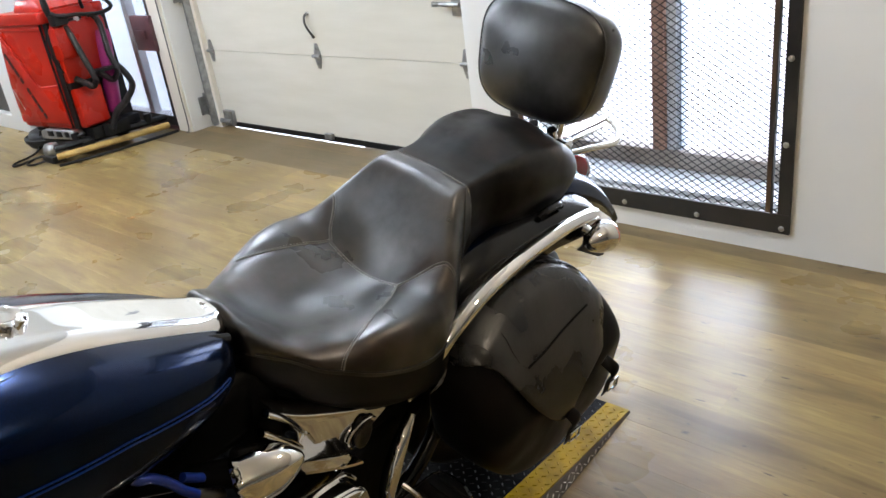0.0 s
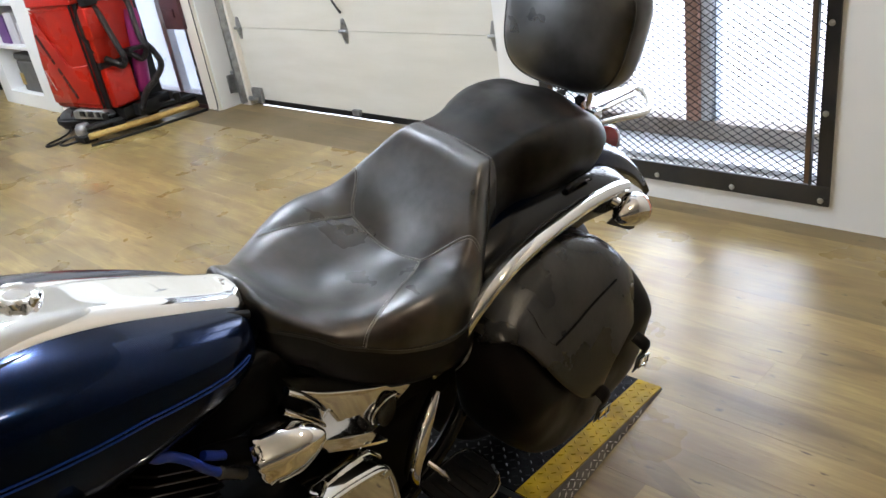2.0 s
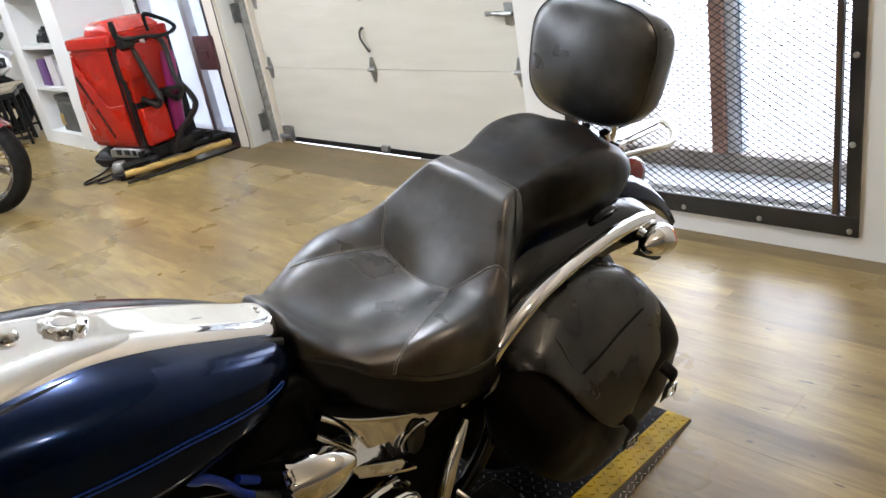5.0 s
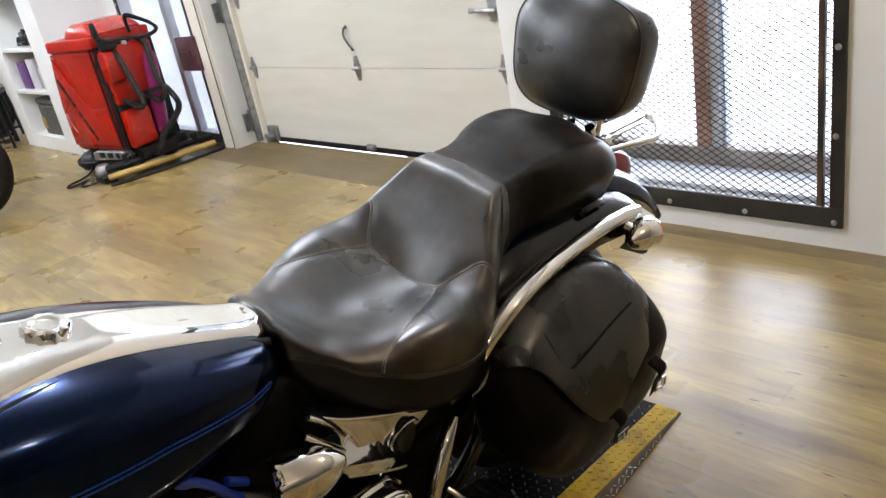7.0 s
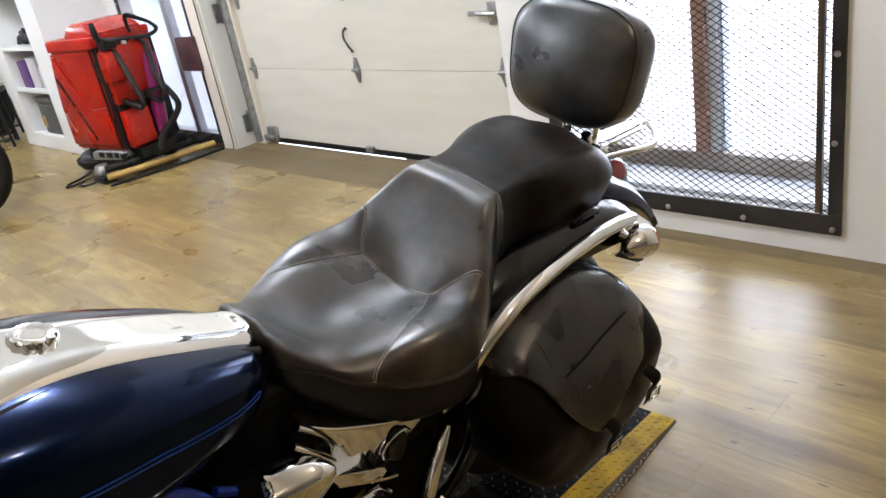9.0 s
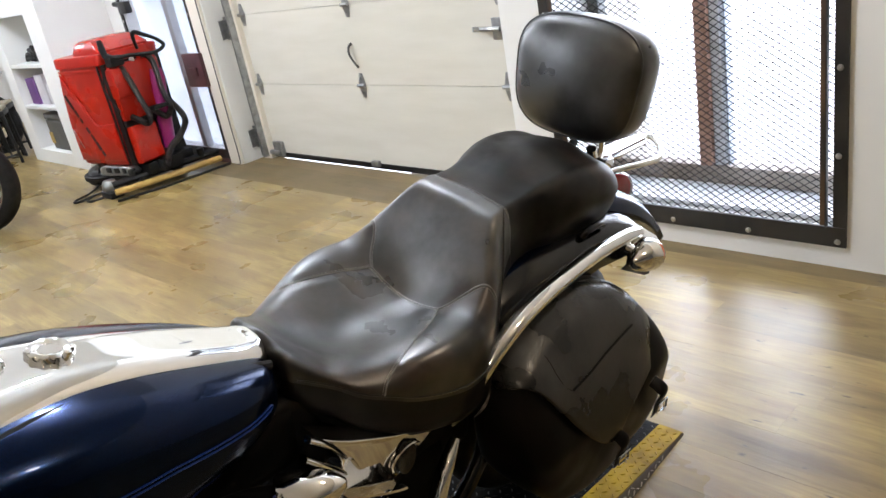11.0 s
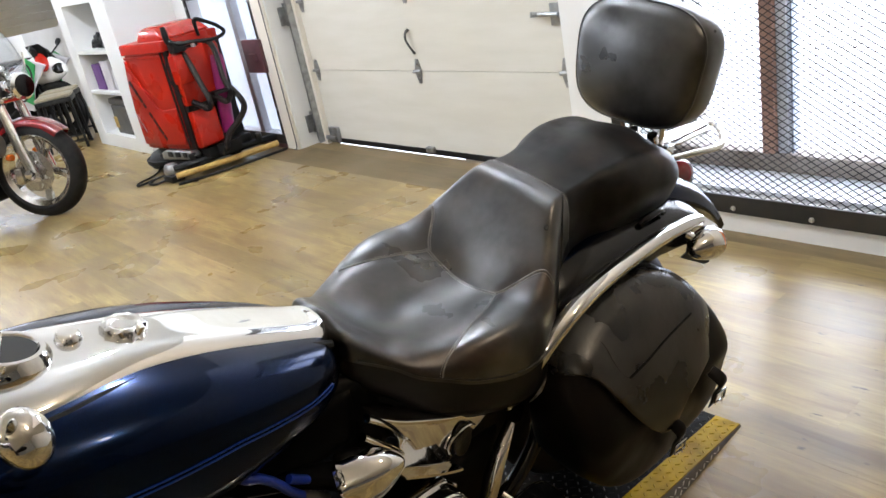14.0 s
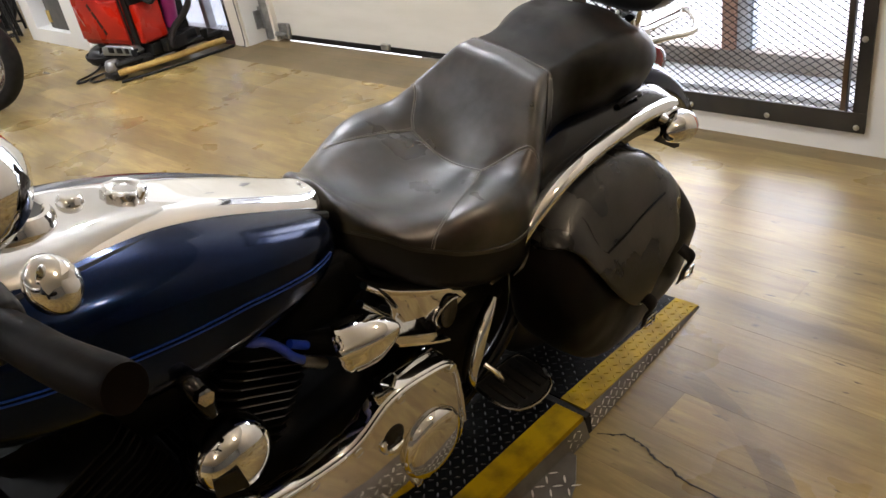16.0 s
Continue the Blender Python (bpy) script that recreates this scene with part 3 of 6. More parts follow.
# ---------------------------------------------------------- caged windows
def expanded_mesh(x0, x1, y, z0, z1, px, pz, t):
    """Two families of slanting strands, cut to the opening."""
    verts, faces = [], []
    slope = pz / px

    def strand(a, b, dy):
        d = Vector((b[0] - a[0], 0, b[1] - a[1]))
        if d.length < 0.01:
            return
        d.normalize()
        n = Vector((-d.z, 0, d.x)) * t * 0.5
        k = len(verts)
        for p in (a, b):
            for s, yy in ((1, -1), (1, 1), (-1, 1), (-1, -1)):
                verts.append((p[0] + n.x * s, y + dy + yy * t * 0.6, p[1] + n.z * s))
        for q in range(4):
            faces.append((k + q, k + (q + 1) % 4, k + 4 + (q + 1) % 4, k + 4 + q))

    for sgn in (1, -1):
        c = z0 - (x1 - x0) * slope if sgn > 0 else z0
        end = z1 if sgn > 0 else z1 + (x1 - x0) * slope
        while c < end:
            pts = []
            for x in (x0, x1):
                z = c + sgn * slope * (x - x0)
                pts.append((x, z))
            (xa, za), (xb, zb) = pts
            lo, hi = 0.0, 1.0
            if abs(zb - za) > 1e-9:
                s0, s1 = sorted(((z0 - za) / (zb - za), (z1 - za) / (zb - za)))
                lo, hi = max(lo, s0), min(hi, s1)
            if hi > lo:
                strand((xa + (xb - xa) * lo, za + (zb - za) * lo), (xa + (xb - xa) * hi, za + (zb - za) * hi), sgn * t * 0.3)
            c += pz
    me = bpy.data.meshes.new("mesh_screen")
    me.from_pydata(verts, [], faces)
    return me


def cage(name, x0, x1, y, z0, z1, wide, px, pz, label, bolts, strand=0.0027):
    w = tagged(new(name), label, "window", kind="structure")
    part("frame_bar", box(x0, x1, y - 0.012, y, z0, z0 + wide, 0.002), M_BLACKSTEEL, w, smooth=False)
    part("frame_bar", box(x0, x1, y - 0.012, y, z1 - wide, z1, 0.002), M_BLACKSTEEL, w, smooth=False)
    side = wide * 0.6
    part("frame_bar", box(x0, x0 + side, y - 0.012, y, z0 + wide + 0.001, z1 - wide - 0.001, 0.002), M_BLACKSTEEL, w, smooth=False)
    part("frame_bar", box(x1 - side, x1, y - 0.012, y, z0 + wide + 0.001, z1 - wide - 0.001, 0.002), M_BLACKSTEEL, w, smooth=False)
    ob = new("mesh_screen", expanded_mesh(x0 + side * 0.9, x1 - side * 0.9, y + 0.008, z0 + wide * 0.6, z1 - wide * 0.6, px, pz, strand))
    ob.data.materials.append(M_MESH)
    ob.parent = w
    tagged(ob, "black expanded metal security screen")
    for bx, bz in bolts:
        part("bolt", lathe([(0, 0.009), (0.007, 0.008), (0.0105, 0.003), (0.011, 0)], 10, axis_to((bx, y - 0.012, bz), (0, -1, 0))), M_BOLT, w)
    return w


WR = cage("window_1", -2.11, -0.887, YW - 0.004, 0.085, 2.3, 0.075, 0.042, 0.0265, "tall window behind a bolted black expanded-metal security cage",
          [(-0.915, 0.106), (-1.238, 0.106), (-1.552, 0.108), (-1.86, 0.108), (-0.915, 0.423), (-0.913, 0.723), (-0.913, 1.05), (-2.085, 0.3), (-2.085, 0.62), (-2.085, 0.95)])
for xa in (-0.963, -2.047):
    part("flat_bar", box(xa - 0.011, xa + 0.011, YW - 0.022, YW - 0.017, 0.165, 2.22, 0.001), M_RUSTSTEEL, WR, "rusty brown flat bar", smooth=False)
part("angle_leg", box(-0.951, -0.947, YW - 0.04, YW - 0.017, 0.165, 2.22, 0.001), M_BLACKSTEEL, WR, smooth=False)
part("window_sill", box(-2.058, -0.932, YW + 0.03, 2.56, 0.156, 0.176, 0.004), M_SILL, WR, "bluish white painted sill")
part("lower_rail", box(-2.058, -0.932, 2.53, 2.60, 0.178, 0.255, 0.006), M_WOODFRAME, WR, "weathered grey wooden lower rail")
part("mullion", box(-1.555, -1.5, 2.52, 2.6, 0.256, 2.25, 0.006), M_POST, WR, "red-brown painted window mullion")
part("mullion", box(-1.498, -1.455, 2.54, 2.6, 0.256, 2.25, 0.004), M_PALEFRAME, WR, "grey aluminium window stile")
part("mullion", box(-1.445, -1.437, 2.55, 2.6, 0.256, 2.25, 0.002), M_STRIP, WR, "thin blue-grey edge strip")
part("side_stile", box(-2.055, -2.0, 2.54, 2.6, 0.256, 2.25, 0.004), M_GREYBOX, WR, "grey aluminium window stile")
for xa, xb in ((-1.99, -1.575), (-1.42, -0.94)):
    p = part("pane", box(xa, xb, 2.59, 2.595, 0.26, 2.25), M_GLASS, WR, smooth=False)
    p.visible_shadow = False

WL = cage("window_2", -6.45, -5.335, YL + 0.016, 0.03, 1.345, 0.07, 0.042, 0.0265, "low window behind a black expanded-metal security cage", [(-5.36, 0.3), (-5.36, 1.1), (-6.42, 1.1)], 0.0015)
part("window_sill", box(-6.405, -5.375, YL + 0.04, YL + 0.14, 0.061, 0.085, 0.004), M_SILL, WL, "bluish white painted sill")
part("mullion", box(-5.80, -5.73, YL + 0.05, YL + 0.11, 0.086, 1.3, 0.004), M_PALEFRAME, WL, "weathered window mullion")
p = part("pane", box(-6.4, -5.38, YL + 0.112, YL + 0.116, 0.09, 1.3), M_GLASS, WL, smooth=False)
p.visible_shadow = False
bm = box(-5.57, -5.31, YL - 0.03, YL + 0.003, 0.585, 0.83, 0.006)
box(-5.5, -5.38, YL - 0.045, YL - 0.031, 0.67, 0.73, 0.004, bm=bm)
part("lock_box", bm, M_PLUM, WL, "plum painted lock box plate")
part("kick_plate", box(-6.45, -5.335, YL - 0.002, YL + 0.018, 0.0, 0.028, 0.002), M_PLUM, WL, "plum painted kick plate", smooth=False)
bm = box(-6.34, -6.2, YL - 0.05, YL + 0.002, 1.16, 1.25, 0.008)
tube([(-6.34, YL - 0.03, 1.23), (-6.42, YL - 0.03, 1.24)], 0.02, 8, bm)
part("latch", bm, M_BLACKSTEEL, WL, "black steel latch")

# ----------------------------------------------------------- ceiling lamps
for lx, ly, lw, tone in LAMPS:
    ll = thing("ceiling_lamp", "round white ceiling lamp holder with a bare bulb", "ceiling lamp", "ceiling lamps", pose(lx, ly, CEIL))
    part("housing", lathe([(0, 0), (0.07, 0), (0.075, -0.02), (0.06, -0.045), (0.02, -0.06), (0.018, -0.13), (0, -0.13)], 28), M_WHITE, ll)
# ------------------------------------------------------- lift and its ramp
lift = thing("motorcycle_lift", "low tread-plate lift with yellow edges and ramp", "motorcycle lift")
XR, XI, XL, ZT = -0.872, -0.952, -1.46, 0.058
Y0, YJ, YE = -1.75, 0.575, 1.165


def lugs(x0, x1, y0, y1, zf, step, long, wide, high):
    verts, faces = [], []
    nx, ny = int((x1 - x0) / step), int((y1 - y0) / step)
    for i in range(nx):
        for j in range(ny):
            cx, cy = x0 + (i + 0.5) * (x1 - x0) / nx, y0 + (j + 0.5) * (y1 - y0) / ny
            a = radians(45 if (i + j) % 2 else -45)
            dx, dy = math.cos(a) * long / 2, math.sin(a) * long / 2
            ex, ey = -math.sin(a) * wide / 2, math.cos(a) * wide / 2
            k = len(verts)
            for qx, qy, h in ((dx, dy, 0), (ex + dx * 0.5, ey + dy * 0.5, 0), (ex - dx * 0.5, ey - dy * 0.5, 0), (-dx, -dy, 0), (-ex - dx * 0.5, -ey - dy * 0.5, 0), (-ex + dx * 0.5, -ey + dy * 0.5, 0),
                              (dx * 0.6, dy * 0.6, high), (-dx * 0.6, -dy * 0.6, high)):
                verts.append((cx + qx, cy + qy, zf(cx + qx, cy + qy) + h))
            faces += [(k, k + 1, k + 6), (k + 1, k + 2, k + 7, k + 6), (k + 2, k + 3, k + 7), (k + 3, k + 4, k + 7), (k + 4, k + 5, k + 6, k + 7), (k + 5, k, k + 6)]
    me = bpy.data.meshes.new("tread")
    me.from_pydata(verts, [], faces)
    return me


def tread(x0, x1, y0, y1, zf, material, parent, step=0.0205, long=0.0145, wide=0.0042):
    ob = new("tread", lugs(x0, x1, y0, y1, zf, step, long, wide, 0.0018))
    ob.data.materials.append(material)
    ob.parent = parent
    return tagged(ob, kind="stuff")


flat = lambda x, y: ZT  # noqa: E731
slope = lambda x, y: ZT - (y - YJ - 0.02) / (YE - YJ - 0.02) * (ZT - 0.006)  # noqa: E731
deck = part("deck", box(XL, XI, Y0, YJ, 0.0, ZT), M_BLACKPLATE, lift, "black painted tread plate deck", smooth=False)
tread(XL, XI, Y0 + 0.7, YJ - 0.01, flat, M_DARKLUG, deck)
edge = part("deck_edge", box(XI, XR, Y0, YJ, 0.02, ZT + 0.001, 0.002), M_YELLOW, lift, "yellow painted deck edge", smooth=False)
part("deck_skirt", box(XR - 0.006, XR + 0.002, Y0, YJ, 0.0, ZT - 0.012), M_STEELPLATE, lift, smooth=False)


def taper(y):
    return -0.027 * (y - YJ) / (YE - YJ)


def wedge(x0, x1, y0, y1, drop=0.0, foot=0.0):
    """Sloping ramp piece; foot splays its outer side at the floor."""
    bm = bmesh.new()
    za, zb = slope(0, y0) + drop, slope(0, y1) + drop
    ta, tb = taper(y0), taper(y1)
    vs = [bm.verts.new(p) for p in ((x0 + ta, y0, 0), (x1 + ta + foot * za / ZT, y0, 0), (x1 + tb + foot * zb / ZT, y1, 0), (x0 + tb, y1, 0), (x0 + ta, y0, za), (x1 + ta, y0, za), (x1 + tb, y1, zb), (x0 + tb, y1, zb))]
    for f in ((0, 1, 2, 3), (4, 5, 6, 7), (0, 1, 5, 4), (1, 2, 6, 5), (2, 3, 7, 6), (3, 0, 4, 7)):
        bm.faces.new([vs[i] for i in f])
    return bm


def sheared(ob):
    for v in ob.data.vertices:
        v.co.x += taper(v.co.y)


XT = XR - 0.01
ramp_mid = part("ramp_plate", wedge(XL + 0.04, XI, YJ + 0.02, YE), M_BLACKPLATE, lift, "black painted tread plate ramp", smooth=False)
sheared(tread(XL + 0.04, XI, YJ + 0.03, YE - 0.01, slope, M_DARKLUG, ramp_mid))
ramp_edge = part("ramp_edge", wedge(XI, XT, YJ + 0.02, YE, 0.001), M_YELLOW, lift, "worn yellow tread plate ramp edge", smooth=False)
sheared(tread(XI, XT, YJ + 0.03, YE - 0.01, lambda x, y: slope(x, y) + 0.001, M_YELLOW, ramp_edge))
FOOT = 0.015
skirt = part("ramp_skirt", wedge(XT + 0.0005, XT + 0.002, YJ + 0.02, YE, -0.002, FOOT), M_STEELPLATE, lift, "bare tread plate skirt", smooth=False)


def skirt_lugs(y0, y1, top, x_top, foot, bend, parent):
    """Raised bars in alternating slants on a sloping skirt."""
    verts, faces = [], []
    for j in range(int((y1 - y0) / 0.019)):
        yc = y0 + 0.01 + j * 0.019
        for row in range(4):
            zc = 0.008 + row * 0.0135
            if zc + 0.007 > top(yc):
                continue
            s = 1 if (j + row) % 2 else -1
            k = len(verts)
            for dy, dz, out in ((-0.0072, -0.0046 * s, 0), (-0.0012, 0.0019, 0), (0.0072, 0.0046 * s, 0), (0.0012, -0.0019, 0), (-0.0035, -0.0022 * s, 0.002), (0.0035, 0.0022 * s, 0.002)):
                z = zc + dz
                verts.append((x_top + bend(yc + dy) + foot * max(top(yc + dy) - z, 0.0) / ZT + 0.0005 + out, yc + dy, z))
            faces += [(k, k + 1, k + 4), (k + 1, k + 2, k + 5, k + 4), (k + 2, k + 3, k + 5), (k + 3, k, k + 4, k + 5)]
    me = bpy.data.meshes.new("tread")
    me.from_pydata(verts, [], faces)
    ob = new("tread", me)
    ob.data.materials.append(M_LUG)
    ob.parent = parent
    tagged(ob, kind="stuff")


skirt_lugs(YJ + 0.02, YE, lambda y: slope(0, y) - 0.002, XT + 0.002, FOOT, taper, skirt)
deck_skirt = part("deck_skirt_foot", loft([[(XR + 0.0025, y, 0.0), (XR + 0.014, y, 0.0), (XR + 0.0025, y, ZT - 0.012)] for y in (Y0, YJ)]), M_STEELPLATE, lift, "bare tread plate skirt", smooth=False)
skirt_lugs(0.5, YJ, lambda y: ZT - 0.012, XR + 0.0025, 0.0115, lambda y: 0.0, deck_skirt)
part("joint_strip", box(XL, XR + 0.006, YJ, YJ + 0.02, 0.0, ZT - 0.002, 0.002), M_RUBBER, lift, "black rubber joint strip", smooth=False)
bm = outline([(XR + 0.003, 0.5), (XR + 0.03, 0.5), (-0.80, 0.44), (-0.755, 0.33), (-0.745, 0.2), (-0.75, -0.2), (XR + 0.003, -0.2)], 0.014)
tongue = part("side_plate", bm, M_STEELPLATE, lift, "bare tread plate side extension", smooth=False)
tread(XR + 0.006, -0.775, -0.2, 0.44, lambda x, y: 0.014, M_LUG, tongue, 0.024, 0.024, 0.0045)


# --------------------------------------------------------- the motorcycle
bike = thing("motorcycle", "dark blue cruiser motorcycle with black leather seat on a lift", "motorcycle", m=pose(-1.18, 0, 0.06, 0, 12, 0))


def interp(table, u):
    us = [r[0] for r in table]
    return [float(np.interp(u, us, [r[k] for r in table])) for k in range(1, len(table[0]))]


def smoothed(table, n):
    """Stations with smooth changes between them."""
    pts = np.array(table, float)
    out = []
    for i in range(len(pts) - 1):
        a, b, c, d = pts[max(i - 1, 0)], pts[i], pts[i + 1], pts[min(i + 2, len(pts) - 1)]
        for k in range(n):
            s = k / n
            out.append(0.5 * ((2 * b) + (c - a) * s + (2 * a - 5 * b + 4 * c - d) * s * s + (3 * b - a - 3 * c + d) * s ** 3))
    out.append(pts[-1])
    return [tuple(float(v) for v in r) for r in out]


# seat, front to back: station, shoulder half width, side half width, base half width, middle, shoulder, side and base heights
SEAT = smoothed([(0.104, 0.032, 0.062, 0.05, 0.781, 0.774, 0.745, 0.705), (0.109, 0.044, 0.08, 0.068, 0.793, 0.783, 0.747, 0.695), (0.119, 0.05, 0.088, 0.078, 0.794, 0.783, 0.744, 0.68), (0.137, 0.06, 0.098, 0.09, 0.772, 0.767, 0.736, 0.655),
                 (0.17, 0.066, 0.118, 0.108, 0.738, 0.741, 0.718, 0.632), (0.20, 0.086, 0.146, 0.136, 0.714, 0.725, 0.7, 0.606), (0.24, 0.122, 0.172, 0.165, 0.696, 0.72, 0.686, 0.588), (0.28, 0.152, 0.194, 0.188, 0.689, 0.723, 0.672, 0.574),
                 (0.33, 0.176, 0.211, 0.204, 0.689, 0.729, 0.66, 0.562), (0.38, 0.183, 0.218, 0.21, 0.692, 0.732, 0.65, 0.551), (0.425, 0.176, 0.213, 0.205, 0.697, 0.733, 0.645, 0.538), (0.45, 0.162, 0.205, 0.2, 0.713, 0.741, 0.646, 0.532),
                 (0.475, 0.15, 0.194, 0.193, 0.742, 0.757, 0.652, 0.535), (0.50, 0.136, 0.18, 0.182, 0.776, 0.782, 0.662, 0.55), (0.525, 0.116, 0.162, 0.166, 0.81, 0.812, 0.68, 0.57), (0.545, 0.102, 0.146, 0.152, 0.836, 0.836, 0.7, 0.59),
                 (0.558, 0.096, 0.134, 0.142, 0.849, 0.848, 0.72, 0.6), (0.572, 0.092, 0.124, 0.132, 0.857, 0.855, 0.745, 0.615), (0.59, 0.089, 0.115, 0.12, 0.86, 0.857, 0.765, 0.635), (0.615, 0.086, 0.108, 0.108, 0.861, 0.856, 0.785, 0.655),
                 (0.645, 0.084, 0.106, 0.1, 0.864, 0.856, 0.795, 0.67), (0.68, 0.086, 0.113, 0.1, 0.87, 0.86, 0.797, 0.68), (0.72, 0.092, 0.13, 0.106, 0.879, 0.868, 0.797, 0.685), (0.77, 0.098, 0.142, 0.112, 0.884, 0.873, 0.797, 0.69),
                 (0.83, 0.1, 0.147, 0.113, 0.882, 0.869, 0.793, 0.692), (0.88, 0.098, 0.146, 0.11, 0.871, 0.858, 0.787, 0.692), (0.92, 0.09, 0.139, 0.104, 0.855, 0.841, 0.781, 0.692), (0.955, 0.076, 0.123, 0.094, 0.831, 0.819, 0.773, 0.692),
                 (0.98, 0.056, 0.098, 0.078, 0.805, 0.797, 0.763, 0.692), (0.997, 0.03, 0.062, 0.052, 0.776, 0.772, 0.748, 0.694)], 7)
SEAT_U = [r[0] for r in SEAT]
SEAT_TURN = Matrix.Translation((0, 0.4, 0.7)) @ pose(0, 0, 0, 0, 4, 0) @ Matrix.Translation((0, -0.4, -0.7))
SPLIT = 0.607
# sewn joins of the cover, as (across, along)
JOINS = [[(-0.092, 0.434), (-0.03, 0.431), (0.03, 0.43), (0.092, 0.43)],
         [(0.092, 0.43), (0.112, 0.39), (0.132, 0.33), (0.147, 0.285), (0.155, 0.262), (0.16, 0.245), (0.168, 0.228)],
         [(-0.092, 0.434), (-0.112, 0.39), (-0.132, 0.33), (-0.147, 0.285), (-0.156, 0.262)],
         [(0.092, 0.43), (0.108, 0.447), (0.122, 0.466), (0.135, 0.482), (0.15, 0.492), (0.168, 0.5)],
         [(-0.092, 0.434), (-0.108, 0.447), (-0.122, 0.466), (-0.135, 0.482), (-0.15, 0.492), (-0.168, 0.5)]]
JOIN_LINES = [np.array([(p.x, p.y) for p in smooth_path([(v, u, 0) for v, u in j], 10)]) for j in JOINS]
PUFFS = ((0.15, 0.37, 0.05, 0.08, 0.005), (0.0, 0.33, 0.09, 0.07, 0.003), (0.0, 0.515, 0.08, 0.05, 0.003))


def near_join(v, u):
    return min(float(np.min(np.hypot(j[:, 0] - v, j[:, 1] - u))) for j in JOIN_LINES)


def seat_row(u):
    return [float(np.interp(u, SEAT_U, [r[k] for r in SEAT])) for k in range(1, 8)]


def cover_relief(v, u):
    """Padding between the joins, the joins drawn in, and the lie of used leather."""
    z = sum(h * math.exp(-((abs(v) - a) / sa) ** 2 - ((u - b) / sb) ** 2) for a, b, sa, sb, h in PUFFS)
    if 0.2 < u < 0.53:
        d = near_join(v, u)
        z -= 0.0036 * math.exp(-(d / 0.0085) ** 2) + 0.001 * math.exp(-(d / 0.03) ** 2)
    z -= 0.0022 * math.exp(-((u - SPLIT) / 0.006) ** 2)
    z += 0.0009 * noise.noise(Vector((v * 14, u * 11, 1.3))) + 0.00025 * noise.noise(Vector((v * 42, u * 34, 6.1)))
    return z


def seat_top(v, u):
    vs, hw, hb, c, s, w_, b = seat_row(u)
    q = abs(v)
    if q <= vs:
        f = q / vs
        z = c + (s - c) * f * f * (3 - 2 * f)
    else:
        z = w_ + (s - w_) * math.sqrt(max(0.0, 1 - ((min(q, hw) - vs) / (hw - vs)) ** 2))
    return z + cover_relief(v, u) * max(0.0, min(1.0, 1 - (q - vs) / (hw - vs)))


def seat_shell(u0, u1):
    rings, wear = [], []
    us = [u0] + [u for u in SEAT_U if u0 + 1e-4 < u < u1 - 1e-4] + [u1]
    for u in us:
        vs, hw, hb, c, s, w_, b = seat_row(u)
        half, rub = [], []
        for k in range(18):
            half.append((vs * k / 18, None))
            rub.append(0.25 + 0.35 * k / 18)
        for k in range(13):
            a = k / 12 * math.pi / 2
            half.append((vs + (hw - vs) * math.sin(a), None))
            rub.append(max(0.0, 0.6 + 0.4 * math.sin(k / 7 * math.pi)) if k < 10 else 0.25)
        for f in (0.12, 0.3, 0.5, 0.7, 0.86, 0.95, 1.0):
            bulge = 0.006 * math.sin(math.pi * f)
            half.append((hw + (hb - hw) * f + bulge - 0.008 * max(0.0, f - 0.86) / 0.14, w_ + (b - w_) * f))
            rub.append(0.12 * (1 - f))
        half += [(hb * 0.9, b - 0.003), (hb * 0.5, b)]
        rub += [0.0, 0.0]
        pts = []
        for sg in (1, -1):
            pts.append([(sg * v, u, seat_top(sg * v, u) if z is None else z + 0.0012 * noise.noise(Vector((u * 18, z * 20, sg * 3.0)))) for v, z in half])
        rings.append(pts[0] + [(0, u, b)] + pts[1][:0:-1])
        wear.append(rub + [0.0] + rub[:0:-1])
    return [[SEAT_TURN @ Vector(p) for p in r] for r in rings], wear


def seat_part(name, u0, u1, material, side, parent, label):
    rings, wear = seat_shell(u0, u1)
    n = len(rings[0])
    me = bpy.data.meshes.new(name)
    me.from_pydata([p for r in rings for p in r], [], [(i * n + k, i * n + (k + 1) % n, (i + 1) * n + (k + 1) % n, (i + 1) * n + k) for i in range(len(rings) - 1) for k in range(n)] + [tuple(range(n))[::-1], tuple(range((len(rings) - 1) * n, len(rings) * n))])
    bm = bmesh.new()
    bm.from_mesh(me)
    bpy.data.meshes.remove(me)
    ob = part(name, bm, material, parent, label, angle=80)
    ob.data.materials.append(side)
    for p in ob.data.polygons:
        k = p.vertices[0] % n
        if len(p.vertices) == 4 and 31 <= min(v % n for v in p.vertices) and max(v % n for v in p.vertices) <= n - 31:
            p.material_index = 1
    rub = ob.data.attributes.new("wear", "FLOAT", "POINT")
    rub.data.foreach_set("value", [w for r in wear for w in r])
    return ob


seat = seat_part("rider_seat", SEAT_U[0], SPLIT, M_LEATHER, M_SIDE, bike, "worn black leather bucket seat with brown rubbed edges")
pillion = seat_part("pillion_seat", SPLIT, SEAT_U[-1], M_PILLION, M_PILLION, bike, "worn black leather pillion pad")


def on_seat(v, u, up=0.0):
    return SEAT_TURN @ Vector((v, u, seat_top(v, u) + up))


